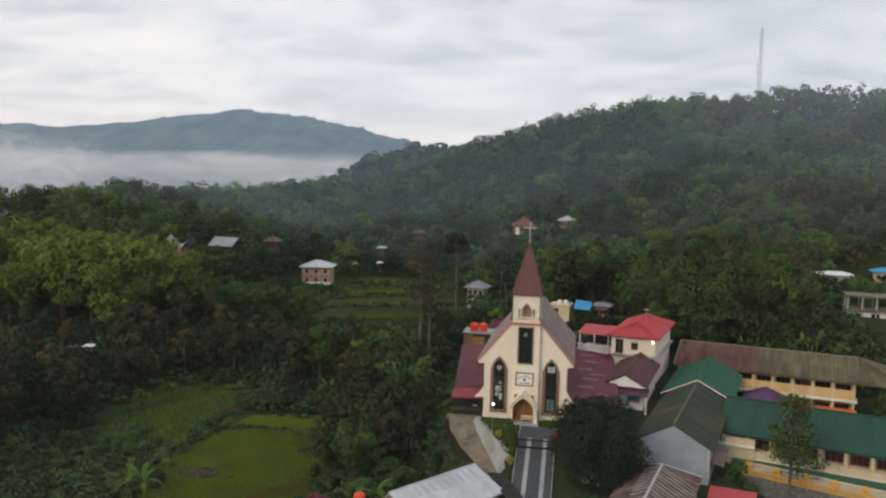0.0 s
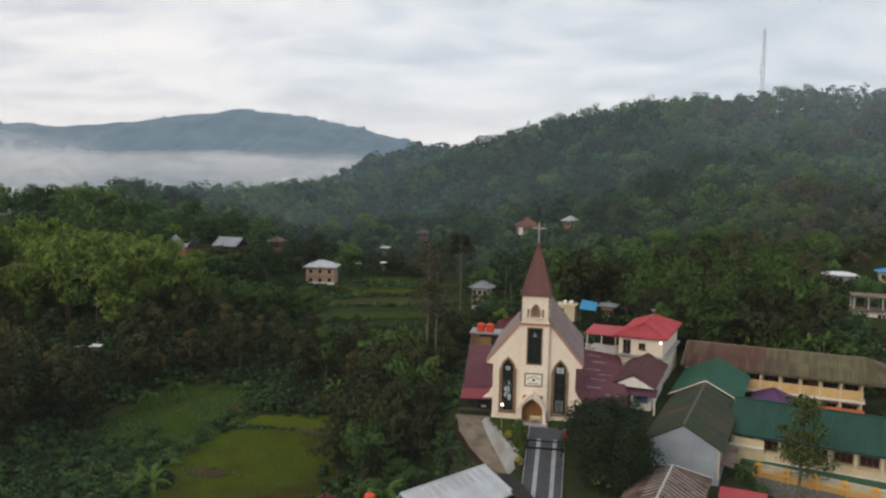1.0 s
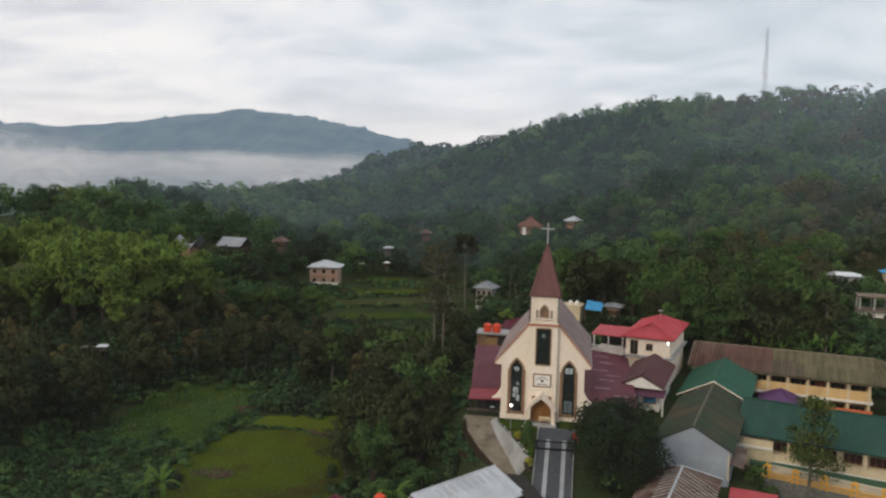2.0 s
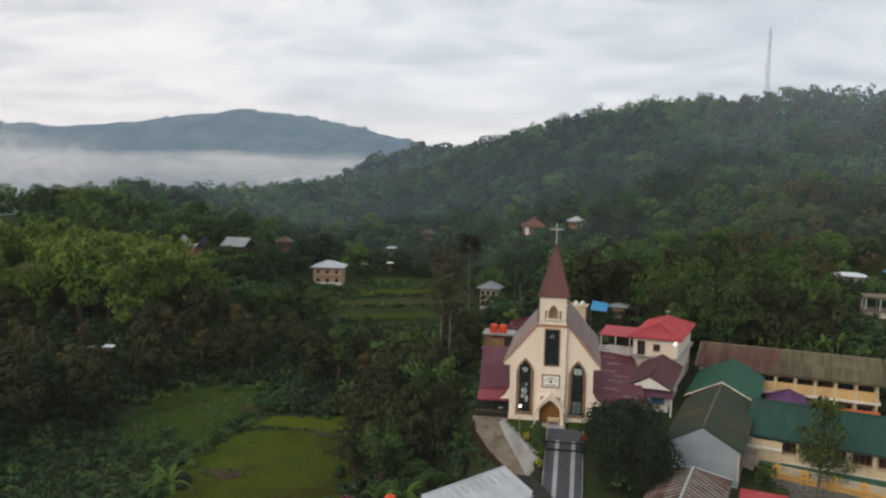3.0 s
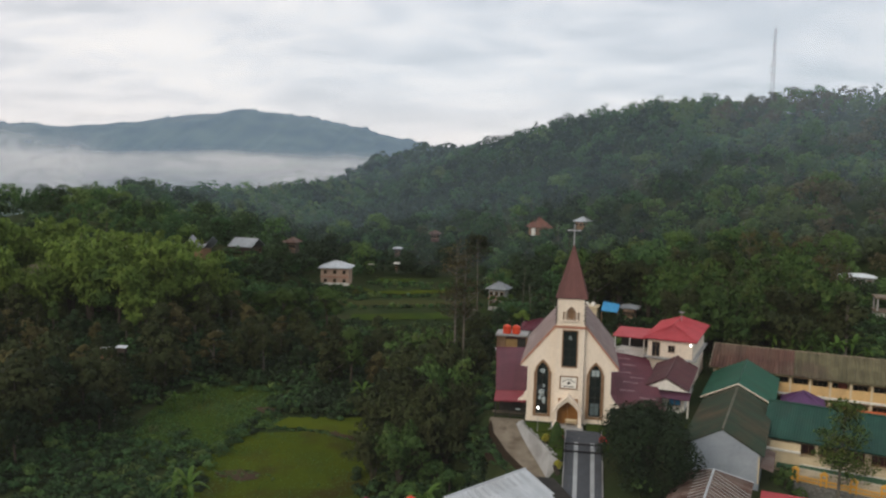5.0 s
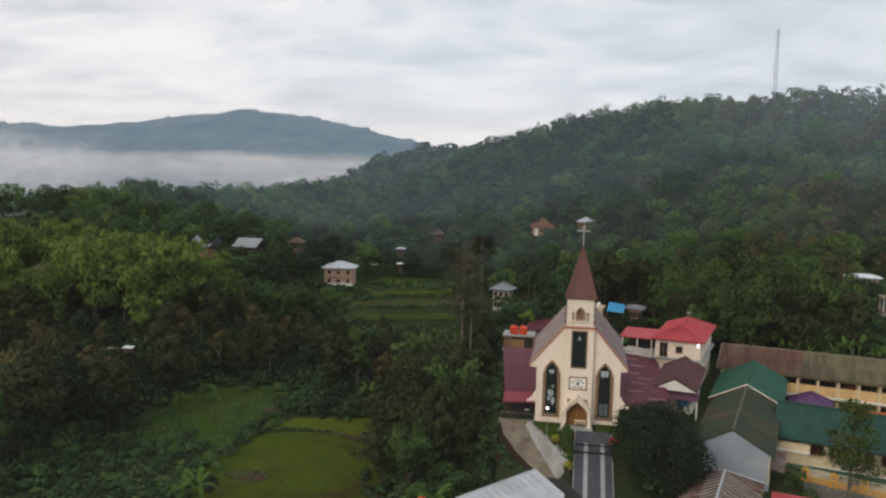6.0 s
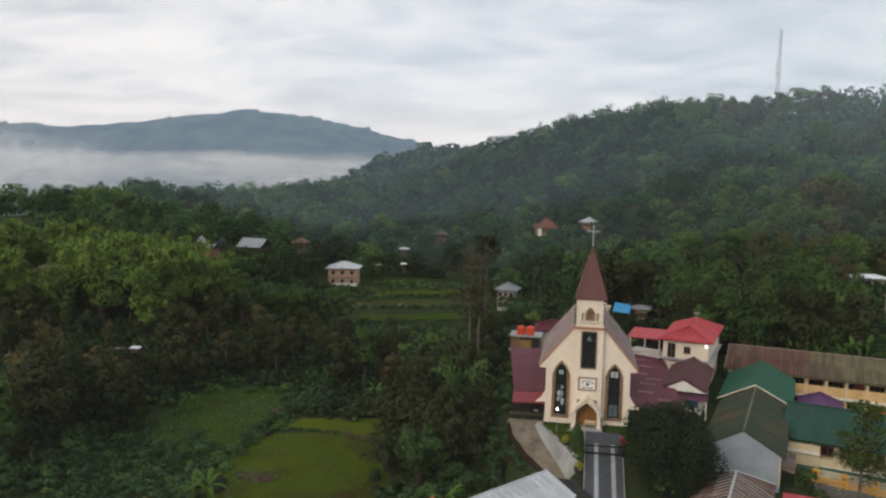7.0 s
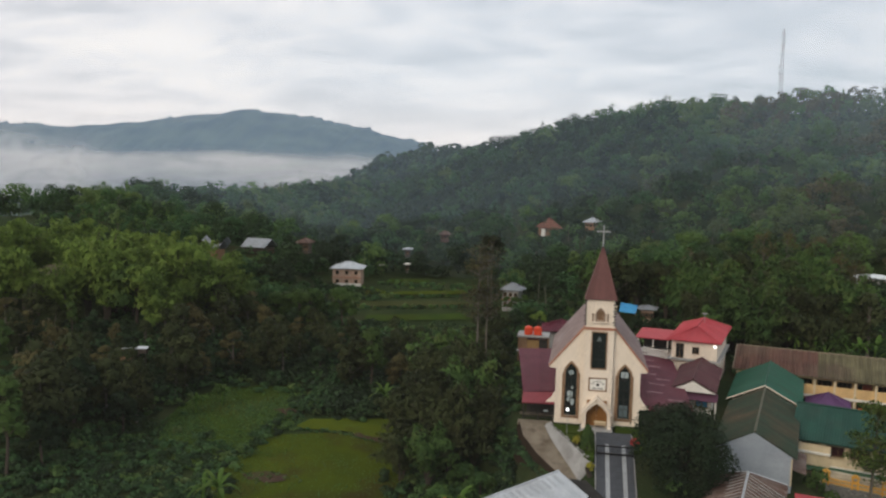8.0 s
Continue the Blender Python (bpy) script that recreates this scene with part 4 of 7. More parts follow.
for x in (-2.7, 2.6):
    part("post", Shape().box(x - 0.10, -0.3, -0.5, x + 0.10, -0.06, 3.9), BROWN, tower_t)
for x in (-11.75, -10.1):
    tank = thing("water_tank", "orange-red plastic water tank on concrete platform", "water tank", (x, 37.4, 4.2), group="water tanks")
    part("body", Shape().turned([(0.70, 0), (0.74, 0.06), (0.74, 0.6), (0.77, 0.66), (0.74, 0.72), (0.74, 1.2), (0.6, 1.4), (0.25, 1.5)], sides=18), TANKRED, tank, smooth=False)
    part("lid", Shape().turned([(0.23, 1.501), (0.25, 1.54), (0.2, 1.6)], sides=14), TANKRED, tank)
back_house = thing("back_house", "small house with maroon hipped roof behind the church", "house", (-6.5, 47, 0))
part("wall", Shape().box(-3.0, 0, -0.5, 3.4, 6, 3.3), RENDER, back_house)
hip_roof(back_house, MAROON, -3.6, 4.1, -0.8, 6.8, 3.3, 5.0, along="x")


# ---- schools ----
def school(at, turn, length, label, eave, ridge_z, run, floor, base, columns, roof_mat, wall_mat, hip, back_run=6.0, ribs=2, rib=0.10, wall_len=0.0, width=0.98, left_mat=None, pane=None, end_mat=None, guard=1.05, cap_mat=None):
    """A two-storey school: local x along the front, y from the front eave backwards."""
    sc = thing("school", label, "school", at, turn)
    e0, e1, r0, r1 = (0, 0, eave), (length, 0, eave), (0.0, run, ridge_z), (length - hip, run, ridge_z)
    back = (length, run + back_run, eave)
    em = (length - hip, 0, eave)
    s = Shape().slab(e0, e1, r1, r0, 0.14).slab(r0, r1, back, (0, run + back_run, eave), 0.14)
    if hip:
        s.poly(e1, back, r1)
    rf = part("roof", s, roof_mat, sc)
    cut = 0.46 if left_mat else 0.0
    if left_mat:
        sheets(rf, left_mat, e0, mixp(e0, em, cut), mixp(r0, r1, cut), r0, width, ribs, rib, rows=2)
    last = 0.72 if end_mat else 1.0
    sheets(rf, roof_mat, mixp(e0, em, cut), mixp(e0, em, last), mixp(r0, r1, last), mixp(r0, r1, cut), width, ribs, rib, rows=2)
    if end_mat:
        sheets(rf, end_mat, mixp(e0, em, last), em, r1, mixp(r0, r1, last), width, ribs, rib, rows=2)
    if hip:
        sheets(rf, roof_mat, em, e1, r1, r1, width * 1.4, ribs, rib)
        sheets(rf, roof_mat, e1, back, r1, r1, 1.2, ribs, rib)
    part("ridge_cap", Shape().rod((0, run, ridge_z + 0.08), (r1[0], run, ridge_z + 0.08), 0.18, sides=6), cap_mat or roof_mat, rf)
    if cap_mat:
        part("verge_board", Shape().slab((-0.12, -0.05, eave + 0.2), (0.1, -0.05, eave + 0.2), (0.1, run, ridge_z + 0.2), (-0.12, run, ridge_z + 0.2), 0.25), cap_mat, rf)
    span = wall_len or length
    part("wall", Shape().box(0.4, 3.0, base, span - 0.4, run + back_run - 0.6, eave + 0.2), wall_mat, sc)
    part("floor_slab", Shape().box(0.2, 0.5, floor - 0.25, span - 0.2, 2.99, floor + 0.1), WHITE, sc)
    part("parapet", Shape().box(0.5, 0.72, floor + 0.11, span - 0.5, 0.85, floor + guard), wall_mat, sc)
    for k in range(columns):
        x = 0.8 + (span - 1.6) * k / (columns - 1)
        part("column", Shape().box(x - 0.17, 0.56, base, x + 0.17, 0.9, eave + 0.1), BUFF, sc)
        if k < columns - 1:
            w = (span - 1.6) / (columns - 1)
            window(sc, x + 0.45, x + w - 0.35, 3.0, floor + 0.9, floor + 2.2, BROWN, pane or PANE, 2)
            window(sc, x + 0.45, x + w - 0.35, 3.0, base + 1.1, base + 2.4, BROWN, PANE, 2)
    return sc


GREEN_PALE = surface("faded_green_sheet", (0.045, 0.105, 0.058), (0.038, 0.09, 0.05), 0.5, 0.6)
school_far = school((23.7, 36.3, 0), -14.2, 36.5, "ochre two-storey school under a lichened brown roof", 0.5, 3.2, 7.8, -2.6, -6.2, 10, OLDROOF, OCHRE, 7.4, ribs=1, rib=0.2, wall_len=29.0, width=0.62, left_mat=OLDROOF_RED, guard=1.75, cap_mat=surface("pale_worn_capping", (0.24, 0.19, 0.14), (0.18, 0.145, 0.105), 0.8, 0.8))
part("front_wall", Shape().box(19.5, -1.6, -6.2, 28.6, -1.45, -3.4), REDBAND, school_far, "orange-red low front wall")
part("door", Shape().box(20.3, 2.9, -2.5, 21.6, 2.98, -0.3), surface("dark_red_door", (0.22, 0.05, 0.03), (0.18, 0.04, 0.025), 1.0, 0.5), school_far, "dark red door")
school_near = school((26.1, 5.65, 0), -19.0, 29.0, "buff two-storey school with a dark green roof", -1.7, 1.5, 7.0, -5.0, -8.6, 10, GREEN_DARK, BUFF, 0.0, ribs=3, rib=0.05, pane=PANE_RED, end_mat=GREEN_PALE)
part("pent_roof", Shape().slab((2.2, -0.7, -5.45), (28.8, -0.7, -5.45), (28.8, 0.49, -5.0), (2.2, 0.49, -5.0), 0.08), GREEN_PALE, school_near, "narrow green pent roof over the ground floor")
part("end_block", Shape().box(1.1, 0.3, -8.6, 5.0, 0.55, -2.2), BUFF, school_near, "plain buff wall panel")
part("ledge", Shape().box(0.1, -0.1, -3.4, 5.0, 0.29, -3.15), WHITE, school_near)

# grey-gabled hall with a mossy roof, and the green gable behind it
hall = thing("hall", "long hall with grey sheet gable and mossy roof", "hall", (18.9, -6.6, -4.6), -14.5)
part("wall", Shape().box(-4.4, 0.3, -0.5, 4.4, 23, 4.4), GREYWALL, hall)
part("corner_board", Shape().box(4.25, -0.05, 0.9, 4.42, 0.04, 4.2), BUFF, hall, "yellowish corner board")
part("lean_to", Shape().slab((4.41, 1.0, 2.7), (6.0, 1.0, 2.3), (6.0, 9.0, 2.3), (4.41, 9.0, 2.7), 0.08), RUST, hall, "rusty lean-to roof")
part("gable", Shape().plate([[(-4.4, -0.5), (4.4, -0.5), (4.4, 4.4), (0, 6.85), (-4.4, 4.4)]], 0.05, 0.29), GREYWALL, hall, "grey-blue sheet gable wall")
for z, w in ((0.9, 4.38), (2.7, 4.38), (4.4, 4.36), (5.6, 2.2)):
    part("sheet_seam", Shape().box(-w, 0.025, z, w, 0.048, z + 0.05), GREYWALL, hall)
hall_roof = gable_roof(hall, MOSS, -4.9, 4.9, 0, 23.5, 4.3, 7.0, width=1.0, ribs=3)
part("ridge_cap", Shape().rod((0, -0.02, 7.06), (0, 23.5, 7.06), 0.14, sides=6), surface("pale_worn_ridge", (0.13, 0.125, 0.09), (0.09, 0.09, 0.065), 0.8, 0.8), hall_roof)
green_hall = thing("green_hall", "hall with bright green gable roof and cream verges", "hall", (24.9, 16.9, -4.6), -14.5)
part("wall", Shape().box(-4.6, 0.6, -0.5, 4.6, 17.5, 4.3), BUFF, green_hall)
gr = gable_roof(green_hall, GREEN, -5.3, 5.3, 0, 18.5, 4.4, 7.05, width=1.0, ribs=3)
part("verge_board", Shape().slab((-5.35, -0.12, 4.5), (0, -0.12, 7.2), (0, -0.01, 7.2), (-5.35, -0.01, 4.5), 0.17).slab((0, -0.12, 7.2), (5.35, -0.12, 4.5), (5.35, -0.01, 4.5), (0, -0.01, 7.2), 0.17), CREAM, gr, "cream verge board")
pav = thing("pavilion", "small pavilion with a purple pyramid roof", "pavilion", (37.6, 29.8, -6.2), -14.2)
hip_roof(pav, PURPLE, -3.4, 3.4, -3.2, 3.2, 3.1, 5.1, along="x", ends=3.3)
for x in (-2.9, 2.9):
    for y in (-2.7, 2.7):
        part("post", Shape().box(x - 0.1, y - 0.1, -0.5, x + 0.1, y + 0.1, 3.1), BUFF, pav)

# sheds near the road
rust = thing("rusty_shed", "low shed with rusty corrugated hipped roof", "shed", (17.0, -13.5, -4.6), -14.5)
hip_roof(rust, RUST, -4.2, 4.2, -14, 2.6, 2.5, 4.3, along="y", ends=2.8, trim=ZINC, ribs=3)
part("wall", Shape().box(-3.7, -13.5, -0.5, 3.7, 2.2, 2.4), BUFF, rust)
for k in range(10):
    y = -9.5 + k * 0.95
    part("lath", Shape().rod((0.1, y, 4.38), (4.15, y - 1.2, 2.66), 0.045, sides=4), RENDER, rust, "pale lath nailed on the roof" if not k else "")
for k in range(9):
    y = -9.0 + k * 1.05
    part("lath", Shape().rod((-0.1, y, 4.38), (-1.9, y - 0.35, 3.62), 0.045, sides=4), RENDER, rust)
redshed = thing("red_shed", "small shed with bright red sheet roof", "shed", (25.5, -11.0, -6.5), -14.5)
part("roof", Shape().slab((-2.6, -5, 2.4), (2.6, -5, 2.4), (2.6, 0, 3.0), (-2.6, 0, 3.0), 0.1), RED, redshed)
part("wall", Shape().box(-2.3, -4.7, -0.5, 2.3, -0.3, 2.3), BUFF, redshed)
shed = thing("zinc_shed", "house with pale ribbed zinc roof beside the drive", "house", (-4.4, -17.7, -5.5), -36)
shed_roof = part("roof", Shape().slab((0.1, -13.0, 4.9), (4.8, -13.0, 3.0), (4.8, 0, 3.0), (0.1, 0, 4.9), 0.12).slab((-1.7, -13.0, 3.1), (0.1, -13.0, 4.9), (0.1, 0, 4.9), (-1.7, 0, 3.1), 0.12), ZINC, shed)
sheets(shed_roof, ZINC, (4.8, -13.0, 3.0), (4.8, 0, 3.0), (0.1, 0, 4.9), (0.1, -13.0, 4.9), 0.9, 3, 0.06)
part("ridge_cap", Shape().rod((0.1, -13.0, 4.96), (0.1, 0, 4.96), 0.13, sides=6), ZINC, shed_roof)
PATCH = surface("grey_patch_sheet", (0.38, 0.40, 0.42), (0.33, 0.35, 0.37), 0.6, 0.5)
for k in range(9):
    y = -1.2 - k * 1.05
    za, zb = 4.9 - 0.35 * 0.404 + 0.10, 4.9 - 1.75 * 0.404 + 0.10
    part("patch_sheet", Shape().slab((0.45, y - 0.5, za), (1.85, y - 0.5, zb), (1.85, y, zb), (0.45, y, za), 0.02), PATCH, shed, "greyer patch sheet" if not k else "")
part("wall", Shape().box(-1.5, -11.8, -0.5, 4.2, -0.5, 2.95), OCHRE, shed)
part("gable", Shape().plate([[(-1.5, 2.9), (4.2, 2.9), (0.1, 4.7)]], -11.9, -11.7), OCHRE, shed)
lean = thing("dark_awning", "black sheet awning between house and drive", "awning", (-2.2, -15.2, -5.0), 22)
part("roof", Shape().slab((-1.0, -14, 2.8), (1.1, -14, 2.5), (1.1, 0, 2.5), (-1.0, 0, 2.8), 0.1), DARK, lean)
for y in (-0.3, -7, -13.5):
    part("post", Shape().box(0.9, y - 0.06, -1.5, 1.02, y + 0.06, 2.4), BLACK, lean)
peak = thing("small_house", "small house with maroon pyramid roof", "house", (-21.5, -23.5, -8.0), -20)
part("wall", Shape().box(-2.0, -2.0, -0.5, 2.0, 2.0, 2.6), OCHRE, peak)
hip_roof(peak, MAROON, -2.8, 2.8, -2.8, 2.8, 2.6, 4.6, along="x", ends=2.7)
barrel = thing("water_tank", "red plastic water tank on a stand", "water tank", (-16.5, -23.2, -5.2))
part("body", Shape().turned([(0.6, 1.0), (0.64, 1.06), (0.64, 1.5), (0.66, 1.55), (0.64, 1.6), (0.64, 2.0), (0.5, 2.2), (0.2, 2.3)], sides=18), TANKRED, barrel)
part("lid", Shape().turned([(0.2, 2.301), (0.22, 2.34), (0.18, 2.4)], sides=14), TANKRED, barrel)
part("stand", Shape().box(-0.7, -0.7, -2.8, 0.7, 0.7, 0.99), RENDER, barrel)

# ---- drive, terrace, path, walls ----
def ribbon(name, material, x0, x1, ys, lift=0.0, thick=0.3, parent=None):
    s = Shape()
    for a, b in zip(ys, ys[1:]):
        za, zb = float(drive_level(np.array(a))) + lift, float(drive_level(np.array(b))) + lift
        s.slab((x0, b, zb), (x1, b, zb), (x1, a, za), (x0, a, za), thick)
    return part(name, s, material, parent)


drive = tagged(ribbon("drive", ASPHALT, -0.05, 4.45, [-3.4, -7, -40], -0.05), "grey paved drive sloping down from the church", "drive", kind="structure")
for y in np.arange(-3.5, -29, -1.05):
    for x0, x1, m in ((0.0, 1.04, ASPHALT), (1.05, 1.54, BAND), (1.55, 2.29, ASPHALT), (2.30, 3.04, ASPHALT), (3.05, 3.54, BAND), (3.55, 4.4, ASPHALT)):
        ribbon("paving_slab", m if y < -7.5 else ASPHALT, x0, x1, [y, y - 1.03], random.uniform(-0.004, 0.008), 0.06, drive)
for x in (-0.16, 4.42):
    tagged(ribbon("kerb", RENDER, x, x + 0.10, [-3.4, -7, -40], 0.06, 0.4), "grey concrete kerb along the drive", "kerb", kind="structure")

gate = thing("gate", "black iron sliding gate across the drive", "gate", (2.2, -9.9, float(drive_level(np.array(-9.9)))))
for x0, z0, x1, z1 in ((-2.3, 0.12, 2.3, 0.32), (-2.3, 1.08, 2.3, 1.24)):
    part("rail", Shape().box(x0, -0.05, z0, x1, 0.05, z1), BLACK, gate)
for x in (-2.3, 2.18):
    part("stile", Shape().box(x, -0.06, 0.0, x + 0.12, 0.06, 1.3), BLACK, gate)
for k in range(15):
    part("bar", Shape().box(-2.05 + k * 0.293 - 0.014, -0.014, 0.321, -2.05 + k * 0.293 + 0.014, 0.014, 1.079), BLACK, gate)

# lawn terrace between the path and the drive, held by a battered wall
EDGE = [(-6.4, -1.0, -0.3), (-5.0, -4.4, -0.4), (-3.4, -8.0, -0.5), (-1.75, -11.9, -0.7)]
lawn = Shape()
for (ax, ay, az), (bx, by, bz) in zip(EDGE, EDGE[1:]):
    lawn.slab((bx, by, bz), (-0.32, by, max(bz, float(drive_level(np.array(by))) + 0.1)), (-0.32, ay, az), (ax, ay, az), 0.5)
tagged(part("lawn", lawn, GRASS), "small sloping lawn beside the church drive", "lawn", kind="structure")
tagged(part("lawn", Shape().slab((4.5, -9, -0.5), (9, -8, -0.5), (9, -0.2, -0.1), (4.5, -0.2, -0.1), 0.5).slab((2.5, -3.3, -0.12), (4.49, -3.3, -0.12), (4.49, -0.2, -0.1), (2.5, -0.2, -0.1), 0.5), GRASS), "worn grass strip before the church", "lawn", kind="structure")


def path_level(y):
    return -0.42 + (y + 1.5) * 0.235


FOOT = [(-7.0, -1.2), (-5.6, -5.2), (-3.95, -9.2), (-2.2, -13.3)]
wall = Shape()
for (ax, ay, az), (bx, by, bz), (cx_, cy_), (dx_, dy_) in zip(EDGE, EDGE[1:], FOOT, FOOT[1:]):
    wall.poly((ax, ay, az + 0.1), (cx_, cy_, path_level(cy_) - 0.3), (dx_, dy_, path_level(dy_) - 0.3), (bx, by, bz + 0.1))
    wall.poly((ax, ay, az + 0.1), (bx, by, bz + 0.1), (bx + 0.3, by, bz + 0.1), (ax + 0.3, ay, az + 0.1))
bx, by, bz = EDGE[-1]
wall.poly((bx, by, bz + 0.1), (-2.2, -13.3, path_level(-13.3) - 0.3), (-0.35, -13.0, path_level(-13.3) - 0.6), (-0.35, -12.2, -1.4))
tagged(part("retaining_wall", wall, RENDER), "pale grey battered retaining wall beside the path", "wall", kind="structure")
stones = thing("stone_edging", "row of grey stones along the lawn's edge", "stones")
for k in range(26):
    t = k / 25 * 2.99
    i = int(t)
    a = mixp(EDGE[i], EDGE[i + 1], t - i)
    r = random.uniform(0.12, 0.24)
    s = Shape().turned([(r * 0.7, -0.1), (r, 0.02), (r * 0.8, r * 0.6), (r * 0.3, r * 0.85)], sides=6)
    st = part("stone", s, RENDER if k % 4 == 0 else STONE, stones)
    st.matrix_basis = pose(a[0] + 0.35 + random.uniform(-0.1, 0.35), a[1] + random.uniform(-0.2, 0.2), a[2] + 0.06, random.uniform(-8, 8), random.uniform(-8, 8), random.uniform(0, 90))
LEFT = [(-9.9, -1.0), (-9.1, -4.5), (-7.0, -8.5), (-4.5, -12.0), (-2.8, -15.5)]
RIGHT = [(-6.9, -1.0), (-5.8, -4.5), (-4.1, -8.5), (-2.2, -12.6), (-0.9, -16.5)]
pathway = Shape()
for (ax, ay), (bx, by), (cx_, cy_), (dx_, dy_) in zip(LEFT, LEFT[1:], RIGHT, RIGHT[1:]):
    pathway.slab((bx, by, path_level(by)), (dx_, dy_, path_level(dy_)), (cx_, cy_, path_level(cy_)), (ax, ay, path_level(ay)), 0.6)
tagged(part("path", pathway, CONCRETE), "stained concrete path curving down past the lawn", "path", kind="structure")
kerb = Shape()
for (ax, ay), (bx, by) in zip(LEFT, LEFT[1:]):
    kerb.slab((bx - 0.25, by, path_level(by) + 0.15), (bx, by, path_level(by) + 0.15), (ax, ay, path_level(ay) + 0.15), (ax - 0.25, ay, path_level(ay) + 0.15), 0.9)
tagged(part("kerb", kerb, CONCRETE), "low concrete kerb on the outer side of the path", "kerb", kind="structure")
bank = Shape()
for (ax, ay), (bx, by) in zip(LEFT, LEFT[1:]):
    bank.poly((ax - 0.26, ay, path_level(ay) + 0.1), (ax - 1.5, ay - 0.6, path_level(ay) - 2.6), (bx - 1.5, by - 0.6, path_level(by) - 2.6), (bx - 0.26, by, path_level(by) + 0.1))
tagged(part("earth_bank", bank, EARTH), "bare brown earth bank below the path", "bank", kind="structure")
tagged(part("forecourt", Shape().slab((-10.4, -1.2, -0.3), (-5.7, -1.2, -0.3), (-5.7, 3, -0.1), (-10.4, 3, -0.1), 0.4), CONCRETE), "concrete forecourt under the side porch", "floor", kind="structure")

lamp_post = thing("street_lamp", "thin post with a lit white globe lamp", "street lamp", (-3.75, -4.4, -0.35))
part("post", Shape().rod((0, 0, -0.3), (0, 0, 3.0), 0.045, 0.035, 8), CHROME, lamp_post)
part("globe", Shape().turned([(0.05, 2.98), (0.14, 3.04), (0.17, 3.15), (0.14, 3.26), (0.05, 3.3)], sides=12), LAMP, lamp_post, "lit white globe")

# orange school fence on a field-stone wall
F0, F1 = Vector((29.0, 1.2, -6.1)), Vector((48.0, -8.0, -6.1))
fdir = (F1 - F0).normalized()
fence = thing("school_fence", "orange-painted fence with arched posts on a stone wall", "fence", tuple(F0), math.degrees(math.atan2(fdir.y, fdir.x)))
flen = (F1 - F0).length
base_wall = part("base_wall", Shape().box(-0.4, 0.0, -2.4, flen, 0.3, 0.0), STONE, fence, "grey field-stone base wall")
for k in range(90):
    x, z, r = random.uniform(0, flen), random.uniform(-1.3, -0.15), random.uniform(0.14, 0.26)
    st = part("stone", Shape().turned([(r * 0.9, -0.02), (r, 0.04), (r * 0.6, 0.12)], sides=6), STONE, base_wall)
    st.matrix_basis = pose(x, 0.0, z, 90, 0, random.uniform(-10, 10))
for z in (0.25, 0.75):
    part("rail", Shape().box(0, 0.1, z, flen, 0.2, z + 0.14), ORANGE, fence)
PALE_STEP = surface("pale_worn_plaster", (0.52, 0.46, 0.35), (0.44, 0.39, 0.29), 0.7, 0.8, stain=(0.22, 0.20, 0.16), stain_scale=0.4, stain_amount=0.6)
part("parapet", Shape().box(0, 0.55, -0.5, flen, 0.7, 1.15), PALE_STEP, fence, "pale plastered parapet")
part("step", Shape().box(0.3, 0.71, -0.5, flen, 1.4, 0.75), RENDER, fence)
part("step", Shape().box(0.3, 1.41, -0.5, flen, 2.0, 1.35), PALE_STEP, fence)
for k in range(6):
    x = 0.6 + k * 3.45
    post = part("post", Shape().box(x - 0.42, 0.02, 0.0, x - 0.24, 0.34, 1.55).box(x + 0.24, 0.02, 0.0, x + 0.42, 0.34, 1.55), ORANGE, fence)
    part("cap", Shape().plate([[(x - 0.52, 1.551), (x + 0.52, 1.551), (x + 0.42, 1.75), (x, 2.0), (x - 0.42, 1.75)]], -0.02, 0.38), ORANGE, post)
    part("panel", Shape().box(x - 0.239, 0.12, 0.9, x + 0.239, 0.2, 1.1), ORANGE, post)
    for q in range(7):
        if k < 5:
            part("baluster", Shape().box(x + 0.75 + q * 0.32, 0.11, 0.391, x + 0.83 + q * 0.32, 0.19, 0.749), ORANGE, fence)


# ---- fields ----
def field(name, label, material, pts, lift=0.08, rise=0.0):
    """A sheet of grass laid over the ground inside an outline."""
    bm = bmesh.new()
    bm.faces.new([bm.verts.new((x, y, 0)) for x, y in pts])
    bmesh.ops.triangulate(bm, faces=bm.faces)
    for _ in range(6):
        bmesh.ops.subdivide_edges(bm, edges=[e for e in bm.edges if e.calc_length() > 2.0], cuts=1)
        bmesh.ops.triangulate(bm, faces=bm.faces)
    for v in bm.verts:
        w = Vector((v.co.x, v.co.y, 0))
        v.co.x += 0.9 * noise.noise(w * 0.25)
        v.co.y += 0.9 * noise.noise(w * 0.25 + Vector((9, 2, 5)))
        v.co.z = float(land(v.co.x, v.co.y)) + lift + 0.10 * noise.noise(w * 0.5)
    me = bpy.data.meshes.new(name)
    bm.to_mesh(me)
    bm.free()
    ob = part(name, me, material, smooth=True)
    return tagged(ob, label, "field", kind="structure")


field("field", "yellow-green rice field", PADDY, [(-25, 6.8), (-24, -6), (-24, -24), (-44, -24), (-50, -10), (-50, 9), (-40, 12.2)], 0.15)
field("field", "yellow-green rice terrace above a bank", PADDY_RIPE, [(-25, 6.5), (-39, 12.5), (-47, 13), (-46, 18), (-33, 21), (-25, 15)], 0.28)
field("field", "rough green meadow", GRASS, [(-51, -10), (-62, -4), (-70, 16), (-69, 33), (-55, 36), (-49, 22), (-48, 13), (-51, 6)], 0.15)
field("field", "dull olive stubble terrace in the valley", STUBBLE, [(-73, 121), (-33, 138), (-30, 146), (-52, 141), (-74, 131)], 0.3)
